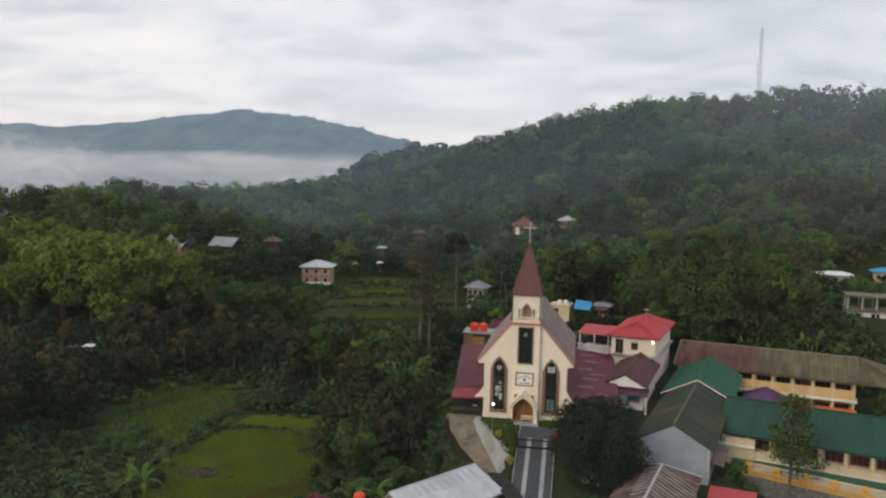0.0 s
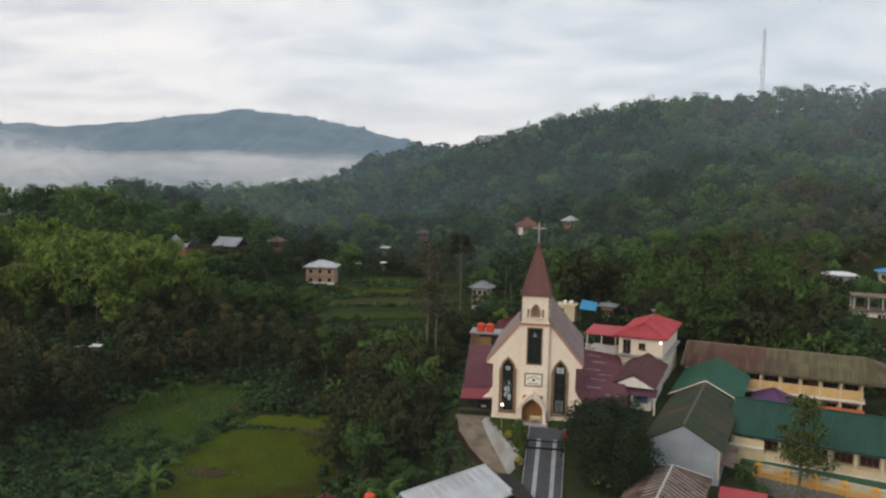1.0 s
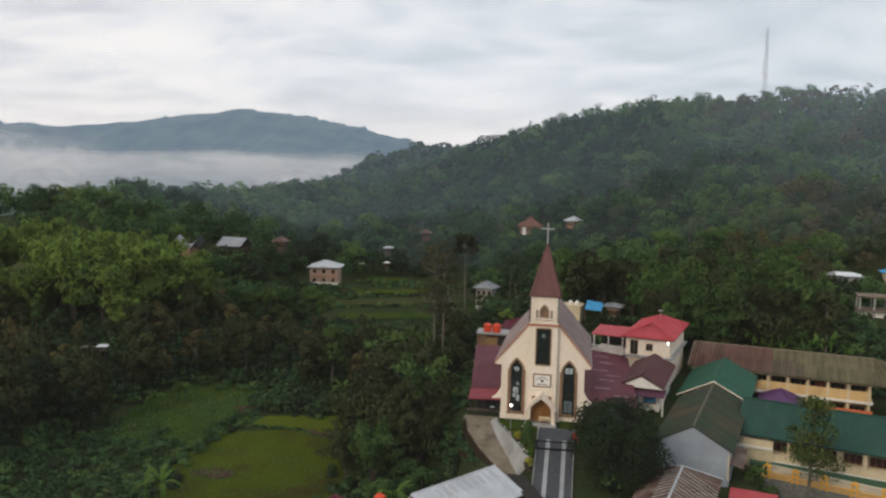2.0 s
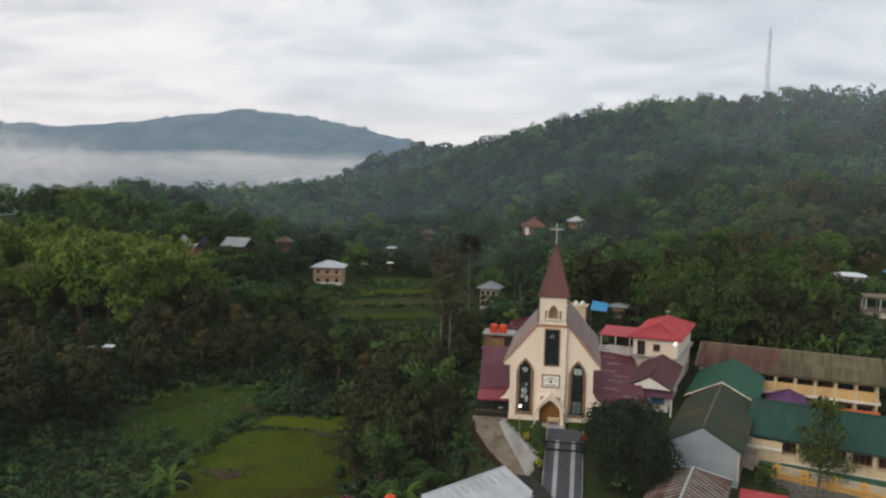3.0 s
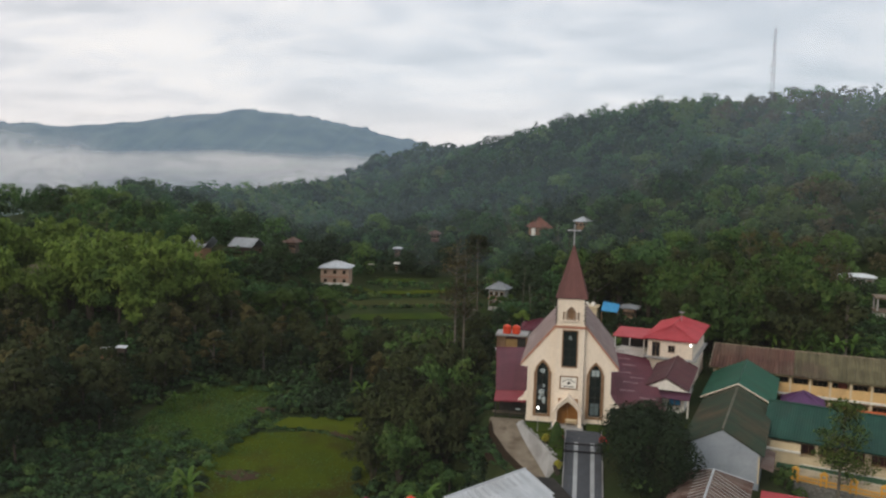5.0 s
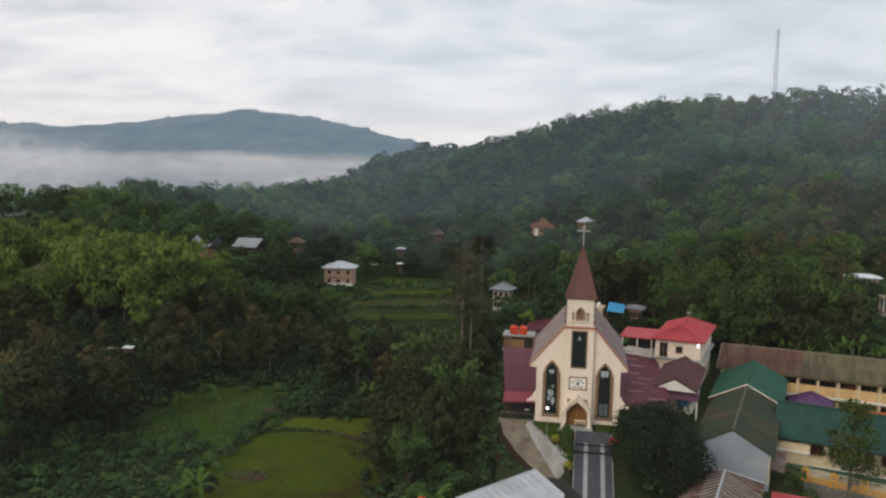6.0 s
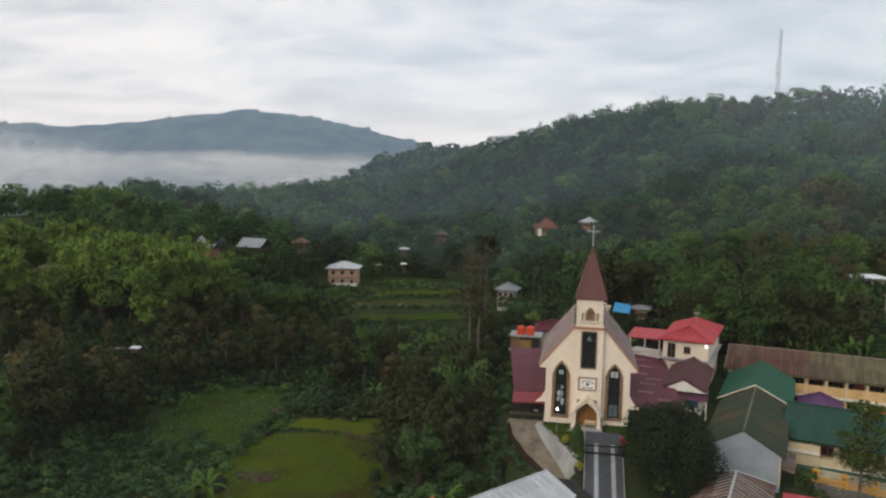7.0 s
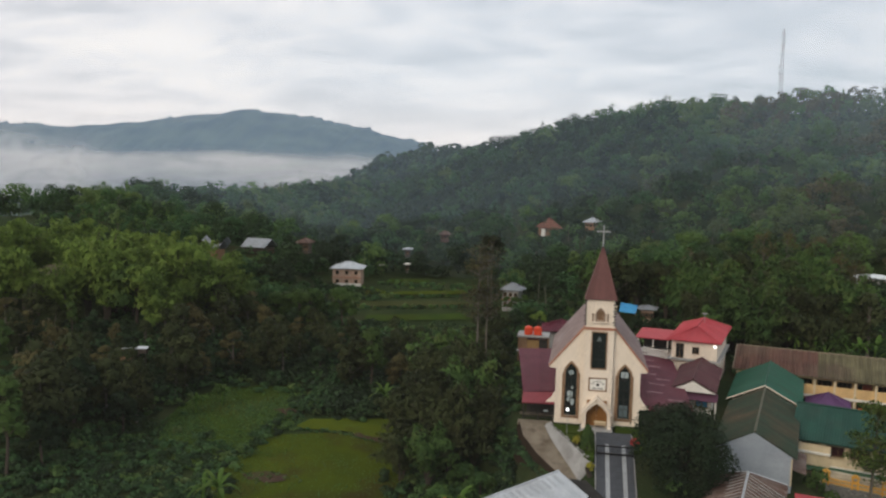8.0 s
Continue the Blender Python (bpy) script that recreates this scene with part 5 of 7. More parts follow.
field("field", "far rice terrace in the valley", GRASS, [(-60, 100), (-30, 113), (-30, 124), (-62, 110)], 0.3)
field("field", "far rice terrace in the valley", PADDY, [(-72, 145), (-40, 158), (-42, 166), (-72, 152)], 0.5)
field("field", "far rice terrace in the valley", GRASS, [(-74, 178), (-58, 183), (-60, 190), (-74, 188)], 0.4)

SOIL = surface("red_brown_soil", (0.060, 0.034, 0.020), (0.045, 0.027, 0.016), 0.6, 0.95, stain=(0.045, 0.050, 0.014), stain_scale=0.35, stain_amount=0.8, bump=0.8)
field("bare_patch", "bare reddish soil patch in the rice field", SOIL, [(-46.6, -8.4), (-45.0, -9.6), (-43.6, -9.2), (-42.2, -10.1), (-40.2, -8.7), (-41.0, -7.6), (-40.6, -6.4), (-42.6, -6.8), (-44.2, -5.9), (-45.4, -7.2)], 0.25)
field("bare_patch", "bare soil along the bank between rice fields", SOIL, [(-37.5, 11.3), (-35.0, 10.4), (-32.0, 8.8), (-30.4, 9.0), (-28.0, 8.2), (-27.4, 9.3), (-30.2, 10.2), (-32.5, 11.0), (-34.0, 11.2), (-36.4, 12.5)], 0.36)
field("bare_patch", "bare soil at the foot of the meadow", SOIL, [(-54.5, 21.0), (-52.4, 20.3), (-51.0, 19.5), (-48.5, 21.5), (-50.0, 22.2), (-51.5, 23.0)], 0.24)

# ---- trees ----
rng = np.random.default_rng(7)


def leaf_quads(centres, normals, size, rg, aspect=0.7, droop=0.0):
    """One small four-cornered leaf clump at each centre."""
    n = len(centres)
    a = rg.normal(size=(n, 3))
    u = np.cross(normals, a)
    u /= np.linalg.norm(u, axis=1, keepdims=True) + 1e-9
    v = np.cross(normals, u)
    v[:, 2] -= droop
    s = (size * rg.uniform(0.6, 1.4, n))[:, None]
    c = np.stack([centres - v * s * 0.9 + u * s * 0.15, centres + u * s * aspect, centres + v * s * 0.9 - u * s * 0.1, centres - u * s * aspect], 1)
    return c.reshape(-1, 3), np.arange(4 * n).reshape(n, 4)


def leaf_mesh(name, co, q, soft):
    """A mesh of leaves that shade with the mass they belong to."""
    me = quads_mesh(name, co, q)
    me.polygons.foreach_set("use_smooth", np.ones(len(q), bool))
    me.attributes.new("custom_normal", "FLOAT_VECTOR", "POINT").data.foreach_set("vector", np.repeat(soft, 4, axis=0).astype(np.float32).ravel())
    return me


def unit(v):
    return v / (np.linalg.norm(v, axis=1, keepdims=True) + 1e-9)


def crown_points(blobs, n, rg, flat=0.25, rough=0.35):
    """Points near the skins of overlapping lumps, few of them underneath, the leaves' own and the masses' outward normals."""
    blobs = np.array(blobs, float)
    w = blobs[:, 3] ** 2
    pick = rg.choice(len(blobs), n, p=w / w.sum())
    d = unit(rg.normal(size=(n, 3)))
    d[:, 2] = np.where(d[:, 2] < -flat, -d[:, 2], d[:, 2])
    r = blobs[pick, 3] * rg.uniform(0.72, 1.06, n)
    p = blobs[pick, :3] + d * r[:, None] * np.array([1, 1, 0.8])
    middle = (blobs[:, :3] * w[:, None]).sum(0) / w.sum()
    whole = unit(p - middle)
    leaf = unit(d + rg.normal(size=(n, 3)) * rough + np.array([0, 0, 0.30]))
    mass_n = unit(d + 0.35 * whole + rg.normal(size=(n, 3)) * 0.13)
    return p, leaf, mass_n


def lumps(rg, n, spread_r, height, low, big, small):
    """Centres and sizes of the masses of a crown."""
    out = []
    for k in range(n):
        a, t = rg.uniform(0, 2 * math.pi), rg.uniform(0, 1)
        z = low + (height - low) * t
        r = spread_r * math.sqrt(max(0.05, 1 - (2 * t - 0.8) ** 2)) * rg.uniform(0.35, 0.95)
        out.append((r * math.cos(a), r * math.sin(a), z, rg.uniform(small, big)))
    return out


def limbs(rg, height, blobs, r0=0.28, n=6):
    s = Shape()
    bend = rg.uniform(-0.4, 0.4, 2)
    mid_p = (bend[0], bend[1], height * 0.45)
    s.rod((0, 0, -0.6), mid_p, r0, r0 * 0.7, 7)
    s.rod(mid_p, (bend[0] * 1.6, bend[1] * 1.6, height * 0.8), r0 * 0.7, r0 * 0.25, 6)
    for b in blobs[:n]:
        s.rod(mixp((0, 0, 0), mid_p, rg.uniform(0.7, 1.0)), b[:3], r0 * 0.4, r0 * 0.12, 5)
    return s


def tree_kind(seed, height, radius, low, count, leaves, size, material, big, small, bark=None, droop=0.0, girth=0.28):
    rg = np.random.default_rng(seed)
    blobs = lumps(rg, count, radius, height - small, low, big, small)
    p, nr, soft = crown_points(blobs, leaves, rg)
    co, q = leaf_quads(p, nr, size, rg, droop=droop)
    return limbs(rg, height, blobs, girth).mesh("trunk"), leaf_mesh("crown", co, q, soft), material, bark or BARK


def plume_kind(seed, height, stems, material, leaves=25, size=0.39):
    """A bamboo clump: stems that arch outwards and hang over, each under a few feathery heads of leaves."""
    rg = np.random.default_rng(seed)
    s = Shape()
    pts, softs = [], []
    f = height / 12

    def stem_at(t, d, lean, h):
        out = (0.3 + 4.6 * lean * t ** 2.2) * f
        return np.array([d[0] * out, d[1] * out, h * (t - 0.30 * lean * t ** 4)])

    for k in range(stems):
        a, lean, h = rg.uniform(0, 2 * math.pi), rg.uniform(0.2, 1.0), height * rg.uniform(0.55, 1.08)
        d = np.array([math.cos(a), math.sin(a)])
        last = stem_at(0, d, lean, h)
        for i in range(1, 6):
            cur = stem_at(i / 5, d, lean, h)
            s.rod(tuple(last), tuple(cur), 0.06, 0.05, 4)
            last = cur
        for t, wide in ((0.42, 0.8), (0.62, 1.25), (0.80, 1.55), (0.93, 1.25), (1.05, 0.75)):
            wide = wide * f * rg.uniform(0.8, 1.2)
            m = int(leaves * 1.6 * (wide / f) ** 1.5)
            e = unit(rg.normal(size=(m, 3)))
            e[:, 2] = np.where(e[:, 2] < -0.15, -e[:, 2], e[:, 2])
            # the head is a cap that hangs lower towards its rim
            reach = rg.uniform(0.55, 1.05, m)[:, None] * wide
            at = stem_at(t, d, lean, h) + e * reach * np.array([1, 1, 0.55])
            at[:, 2] -= 0.35 * wide * (e[:, 0] ** 2 + e[:, 1] ** 2)
            pts.append(at)
            softs.append(unit(e + np.array([d[0] * 0.3, d[1] * 0.3, 0.2]) + rg.normal(size=(m, 3)) * 0.2))
    p, soft = np.concatenate(pts), np.concatenate(softs)
    nr = unit(soft + rg.normal(size=p.shape) * 0.5)
    co, q = leaf_quads(p, nr, size, rg, aspect=0.4, droop=0.5)
    return s.mesh("stems"), leaf_mesh("crown", co, q, soft), material, BARK


def frond_kind(seed, height, fronds, length, material, width=0.5, trunk=0.16, up=0.6, bark=None):
    """A palm or banana plant: a bare stem with a head of long arching leaves."""
    rg = np.random.default_rng(seed)
    s = Shape().rod((0, 0, -0.4), (0.2, 0.1, height), trunk * 1.2, trunk * 0.8, 8)
    leaf = Shape()
    for k in range(fronds):
        a = 2 * math.pi * k / fronds + rg.uniform(-0.3, 0.3)
        rise = rg.uniform(up * 0.4, up * 1.4)
        L = length * rg.uniform(0.8, 1.15)
        d = Vector((math.cos(a), math.sin(a), 0))
        sd = Vector((-math.sin(a), math.cos(a), 0))
        last = None
        for i in range(6):
            t = i / 5
            c = Vector((0.2, 0.1, height)) + d * (L * t) + Vector((0, 0, L * (rise * t - 1.05 * t * t)))
            w = width * math.sin(math.pi * (0.12 + 0.85 * t)) ** 0.7
            row = (c - sd * w - Vector((0, 0, 0.12 * w)), c, c + sd * w - Vector((0, 0, 0.12 * w)))
            if last:
                leaf.poly(last[0], last[1], row[1], row[0])
                leaf.poly(last[1], last[2], row[2], row[1])
            last = row
    return s.mesh("stem"), leaf.mesh("crown"), material, bark or BARK


def bare_kind(seed, height, material):
    """A thin-crowned tree whose twigs show."""
    rg = np.random.default_rng(seed)
    s = Shape()
    pts = []
    s.rod((0, 0, -0.5), (0.2, 0.1, height * 0.5), 0.2, 0.14, 6).rod((0.2, 0.1, height * 0.5), (0.1, 0.3, height), 0.14, 0.03, 5)
    for k in range(26):
        z = height * rg.uniform(0.3, 0.9)
        a = rg.uniform(0, 2 * math.pi)
        L = (height - z) * 0.5 + 0.8
        e = (0.15 + math.cos(a) * L * 0.75, 0.2 + math.sin(a) * L * 0.75, z + L * 0.8)
        s.rod((0.15, 0.15, z), e, 0.06, 0.015, 4)
        for i in range(3):
            t = rg.uniform(0.4, 1)
            b = mixp((0.15, 0.15, z), e, t)
            f = (b[0] + rg.uniform(-0.8, 0.8), b[1] + rg.uniform(-0.8, 0.8), b[2] + rg.uniform(0.2, 1.0))
            s.rod(b, f, 0.025, 0.008, 3)
            pts.append(np.array(f) + rg.normal(size=(9, 3)) * 0.35)
    p = np.concatenate(pts)
    nr = rg.normal(size=p.shape)
    nr /= np.linalg.norm(nr, axis=1, keepdims=True)
    co, q = leaf_quads(p, nr, 0.2, rg)
    return s.mesh("trunk"), quads_mesh("crown", co, q), material, PALEBARK


def crowned_mast_kind(seed, height, bare, reach, material, leaves, size):
    """A very tall straight pale trunk, bare far up, under a thin twiggy crown."""
    rg = np.random.default_rng(seed)
    s = Shape()
    sway = rg.uniform(-0.5, 0.5, 2)
    top = (sway[0], sway[1], height)
    s.rod((0, 0, -0.6), mixp((0, 0, 0), top, 0.5), 0.24, 0.16, 7).rod(mixp((0, 0, 0), top, 0.5), top, 0.16, 0.04, 6)
    pts = []
    for k in range(34):
        t = rg.uniform(bare, 0.97)
        a = rg.uniform(0, 2 * math.pi)
        L = reach * (1.15 - 0.75 * (t - bare) / (1 - bare)) * rg.uniform(0.5, 1.0)
        o = mixp((0, 0, 0), top, t)
        e = (o[0] + math.cos(a) * L, o[1] + math.sin(a) * L, o[2] + L * rg.uniform(0.15, 0.6))
        s.rod(o, e, 0.07, 0.02, 4)
        for i in range(4):
            b = mixp(o, e, rg.uniform(0.35, 1))
            f = (b[0] + rg.uniform(-0.9, 0.9), b[1] + rg.uniform(-0.9, 0.9), b[2] + rg.uniform(0.1, 0.9))
            s.rod(b, f, 0.03, 0.01, 3)
            pts.append(np.array(f) + rg.normal(size=(leaves, 3)) * np.array([0.5, 0.5, 0.28]))
    p = np.concatenate(pts)
    nr = unit(rg.normal(size=p.shape) + np.array([0, 0, 0.5]))
    co, q = leaf_quads(p, nr, size, rg)
    return s.mesh("trunk"), leaf_mesh("crown", co, q, unit(p - np.array([0, 0, height * (bare + 0.35)]) + np.array([0, 0, 2.0]))), material, PALEBARK


KINDS = {
    "broad": [tree_kind(10 + k, 11 + k % 3, 3.9, 4.0, 15, 1250, 0.42, LEAF, 2.3, 1.2) for k in range(4)],
    "dark": [tree_kind(30 + k, 11, 3.6, 3.5, 16, 1350, 0.40, LEAF_DARK, 2.2, 1.1) for k in range(2)],
    "light": [tree_kind(50 + k, 10, 3.9, 3.5, 15, 1250, 0.42, LEAF_LIGHT, 2.2, 1.1) for k in range(2)],
    "dusky": [tree_kind(60 + k, 11 + k, 3.5, 2.4, 18, 1250, 0.37, LEAF_SHADE, 2.1, 1.0, PALEBARK) for k in range(3)],
    "brown": [tree_kind(70 + k, 11, 3.4, 2.6, 20, 1150, 0.34, LEAF_BROWN, 1.8, 0.9, PALEBARK) for k in range(2)],
    "tall": [tree_kind(90 + k, 15, 2.9, 6.0, 14, 1050, 0.42, LEAF, 2.0, 1.1) for k in range(2)],
    "bamboo": [plume_kind(110 + k, 12, 17, LEAF_BAMBOO, 21, 0.36) for k in range(3)],
    "bamboo_tall": [plume_kind(121 + k, 18, 24, LEAF_BAMBOO if k else LEAF_SHADE, 27, 0.40) for k in range(3)],
    "bamboo_dark": [plume_kind(118 + k, 12, 16, LEAF_SHADE, 19, 0.38) for k in range(2)],
    "bamboo_light": [plume_kind(115 + k, 12, 19, LEAF_LIGHT, 22, 0.34) for k in range(2)],
    "palm": [frond_kind(130, 8, 15, 3.4, LEAF, 0.42)],
    "banana": [frond_kind(140 + k, 2.6, 11, 2.6, LEAF_BANANA, 0.27, 0.14, 1.3, LEAF_BANANA) for k in range(2)],
    "bare": [bare_kind(150 + k, 13, LEAF_BROWN) for k in range(2)],
}
WORDS = {
    "broad": ("tree", "broad-crowned green tree in the woods"), "dark": ("tree", "dense dark green tree"),
    "dusky": ("tree", "dusky olive tree in the shaded wood"),
    "light": ("tree", "bright yellow-green leafy tree"), "brown": ("tree", "thin-crowned tree with brownish leaves"),
    "tall": ("tree", "tall slender green tree in the woods"), "bamboo": ("bamboo", "arching clump of green bamboo"),
    "bamboo_tall": ("bamboo", "tall feathery clump of dark green bamboo"),
    "bamboo_dark": ("bamboo", "dusky arching clump of bamboo"),
    "bamboo_light": ("bamboo", "bright yellow-green clump of bamboo"),
    "palm": ("palm", "palm with a head of arching fronds"), "banana": ("banana_plant", "banana plant with broad bright leaves"),
    "bare": ("tree", "nearly bare tree with pale trunk"),
}
MADE = {}


def plant(kind, x, y, size=1.0, z=None, turn=None, label="", tall=1.0):
    """Sets one plant of a kind on the ground."""
    k = int(rng.integers(len(KINDS[kind])))
    z = float(land(x, y)) if z is None else z
    turn = float(rng.uniform(0, 360)) if turn is None else turn
    m = pose(x, y, z, 0, 0, turn) @ Matrix.Diagonal((size, size, size * tall, 1))
    if (kind, k) in MADE:
        ob = copy_thing(MADE[kind, k], m)
    else:
        wood, leaves, mat, bark = KINDS[kind][k]
        name, words = WORDS[kind]
        ob = tagged(new(name), words, name.replace("_", " "), "trees of the woods")
        part("trunk", wood, bark, ob)
        part("crown", leaves, mat, ob)
        MADE[kind, k] = ob
        ob.matrix_basis = m
    if label:
        ob["label"] = label
    return ob


EYE_X, EYE_Y = 2.0, -108.0


def in_sight(x, y, margin=4.0):
    """Whether a place lies in the wide wedge of country that the walk looks over."""
    a = math.degrees(math.atan2(-(x - EYE_X), y - EYE_Y))
    return -21 - margin < a < 40 + margin


CLEAR = [(-127, -110, 44, 68), (-70, -26, -40, 34), (-62, -22, 68, 98), (-16.5, 26, -40, 53), (24, 66, -40, 47), (-92, -68, 146, 166), (-74, -30, 98, 196), (-88, -73, 118, 150), (-32, -12, 98, 134), (-26, 6, -40, -6), (-112, -93, 120, 137),
         (54, 76, 47, 92), (66, 98, 120, 150), (-8, 18, 53, 84)]
LOW = [(-26, -6, 52, 98), (56, 92, 84, 122), (-110, -80, 96, 122), (-122, -108, 100, 132), (-34, 10, 186, 246), (8, 34, 186, 228), (-70, -50, 196, 230)]


def stunted(x, y):
    """Lower growth below the houses."""
    return (0.55 if y < 180 else 0.75) if any(a < x < b and c < y < d for a, b, c, d in LOW) else 1.0


def open_ground(x, y):
    return any(a < x < b and c < y < d for a, b, c, d in CLEAR)


def woods():
    """Single trees on the near ground."""
    step = 6.4
    for y in np.arange(-24, 96, step):
        for x in np.arange(-135, 110, step):
            px, py = x + rng.uniform(-2.6, 2.6), y + rng.uniform(-2.6, 2.6)
            if not in_sight(px, py, 1.0) or open_ground(px, py):
                continue
            g = noise.noise(Vector((px * 0.03, py * 0.03, 0.3)))
            r = rng.uniform()
            size = rng.uniform(0.75, 1.2)
            kind = "broad"
            if px < -85 and 42 < py < 84 and g > -0.35:
                kind = "bamboo_light" if r < 0.75 else "light" if r < 0.85 else "broad"
                size *= 1.15
            elif px < -28 and py < 78:
                kind = "brown" if r < 0.22 else "dark" if r < 0.42 else "dusky" if r < 0.92 else "tall"
                size *= 0.85 if px > -75 else 0.95
            elif px < -12 and py < 50:
                kind = "bamboo_dark" if r < 0.65 else "bamboo" if r < 0.85 else "dusky"
            elif px > 0:
                kind = "bamboo" if r < 0.55 else "bamboo_dark" if r < 0.85 else "dusky"
                size *= 1.2
            elif r < 0.4:
                kind = "dark"
            elif r < 0.5:
                kind = "light"
            elif r < 0.58:
                kind = "brown"
            if px < -80 and 14 < py < 44:
                size *= 0.72
            if -78 < px < -22 and py > 45:
                size *= 0.72
            plant(kind, px, py, size * stunted(px, py))


woods()


def mass(rg, rad, h, form):
    """Overlapping lumps of one forest tree: a spreading head, a round dome, a tall column or drooping plumes, over low growth."""
    out = []
    if form == "column":
        for k in range(9):
            t = (k + rg.uniform(0, 1)) / 9
            w = math.sin(math.pi * (0.2 + 0.7 * t)) ** 0.7
            a, off = rg.uniform(0, 2 * math.pi), rad * 0.5 * w * math.sqrt(rg.uniform())
            out.append((off * math.cos(a), off * math.sin(a), h * 0.25 + (h * 0.70 - rad * 0.3) * t, rad * rg.uniform(0.40, 0.62) * w))
        return out
    n = 11 if form == "spread" else 9
    deep = 0.32 if form == "spread" else 0.62
    for k in range(n):
        a, u = rg.uniform(0, 2 * math.pi), math.sqrt((k + 0.5) / n)
        r = rad * rg.uniform(0.26, 0.46) * (0.8 if form == "plume" else 1)
        off = (rad - r * 0.6) * u * rg.uniform(0.8, 1.1)
        drop = rad * deep * 1.5 * u ** 2 + rg.uniform(-0.12, 0.22) * rad
        out.append((off * math.cos(a), off * math.sin(a), max(h - r - drop, r * 0.6), r))
    for k in range(5):
        a = rg.uniform(0, 2 * math.pi)
        out.append((rad * 0.55 * math.cos(a), rad * 0.55 * math.sin(a), h * rg.uniform(0.12, 0.62), rad * rg.uniform(0.3, 0.45)))
    return out


RAY = np.linspace(0.12, 0.97, 40)


def behind_the_hill(x, y, top):
    """Whether the land between hides a treetop altogether from the church's side of the valley."""
    sx, sy, sz = EYE_X + (x - EYE_X) * RAY, EYE_Y + (y - EYE_Y) * RAY, 32.6 + (top - 32.6) * RAY
    return bool((land(sx, sy) + 1.5 > sz).any())


def far_woods(name, y0, y1, x0, x1, step, leaves, size, seed, label):
    """Closed forest seen from far off, one mesh; its pale trunks are another."""
    rg = np.random.default_rng(seed)
    cs, qs, ts, softs, base = [], [], [], [], 0
    stems = Shape()
    for y in np.arange(y0, y1, step):
        for x in np.arange(x0, x1, step):
            px, py = x + rg.uniform(-0.45, 0.45) * step, y + rg.uniform(-0.45, 0.45) * step
            if not in_sight(px, py, 2.0) or open_ground(px, py):
                continue
            g = noise.noise(Vector((px * 0.013, py * 0.013, 2.0)))
            g2 = noise.noise(Vector((px * 0.045, py * 0.045, 6.0)))
            big_one = rg.uniform() < 0.18
            r_ = rg.uniform()
            form = "spread" if big_one or r_ < 0.42 else "dome" if r_ < 0.72 else "plume" if r_ < 0.86 else "column"
            if py > 330 and form == "spread":
                form = "dome"
            rad = (rg.uniform(2.8, 4.9) + (2.2 if big_one else 0)) * step / 7.5 * {"column": 0.62, "plume": 0.9}.get(form, 1.0)
            h = max(rad * 1.25, (rg.uniform(6, 12) + (4.5 if big_one else 0) + (2 if form == "column" else 0)) * (1 + 0.2 * g + 0.25 * g2) * stunted(px, py))
            h = h * (0.86 if py > 350 else 1) + (2.5 if py > 350 else 1.0 if py > 200 else 0)
            z = float(land(px, py))
            if behind_the_hill(px, py, z + h * 0.9):
                continue
            blobs = mass(rg, rad, h, form)
            n = int(leaves * (rad * 7.5 / step / 3.9) ** 1.6)
            p, nr, sn = crown_points(blobs, n, rg, 0.45, 0.28)
            co, q = leaf_quads(p + np.array([px, py, z]), nr, size, rg)
            softs.append(sn)
            cs.append(co)
            ts.append(np.full(len(co), np.clip(0.14 + 0.50 * min(max(px / 90, -0.1), 1.15) + (0.10 if px > 50 else -0.04) * (py > 280) + 0.24 * min(max((-px - 105) / 60, 0), 1) + 0.5 * g + 0.25 * g2 + rg.normal() * 0.22, 0, 1), np.float32))
            qs.append(q + base)
            base += len(co)
            if rg.uniform() < 0.05 and y1 < 600:
                k, w = h * rg.uniform(0.7, 1.0), rg.uniform(0.10, 0.16)
                stems.rod((px - rad * 0.5, py - rad * 0.9, z - 0.5), (px - rad * 0.5 + rg.uniform(-1, 1), py - rad * 0.8, z + k), w, w * 0.5, 4)
    me = leaf_mesh(name, np.concatenate(cs), np.concatenate(qs), np.concatenate(softs))
    me.attributes.new("tone", "FLOAT", "POINT").data.foreach_set("value", np.concatenate(ts))
    if stems.v:
        tagged(part("pale_trunks", stems, PALEBARK), "thin pale trunks among the hillside trees", "trunks", kind="stuff")
    return tagged(part(name, me, FOREST), label, "forest", kind="stuff")


far_woods("forest", 96, 200, -190, 120, 7.8, 370, 0.42, 20, "mixed green forest at the foot of the hill")
far_woods("forest", 200, 350, -260, 190, 8.8, 250, 0.58, 21, "mixed green forest on the lower hillside")
far_woods("forest", 350, 660, -340, 260, 9.8, 175, 0.80, 22, "dark green forest up to the hill's crest")
far_woods("forest", 660, 1700, -480, 60, 17.0, 70, 2.6, 23, "far forest along the misty ridge")


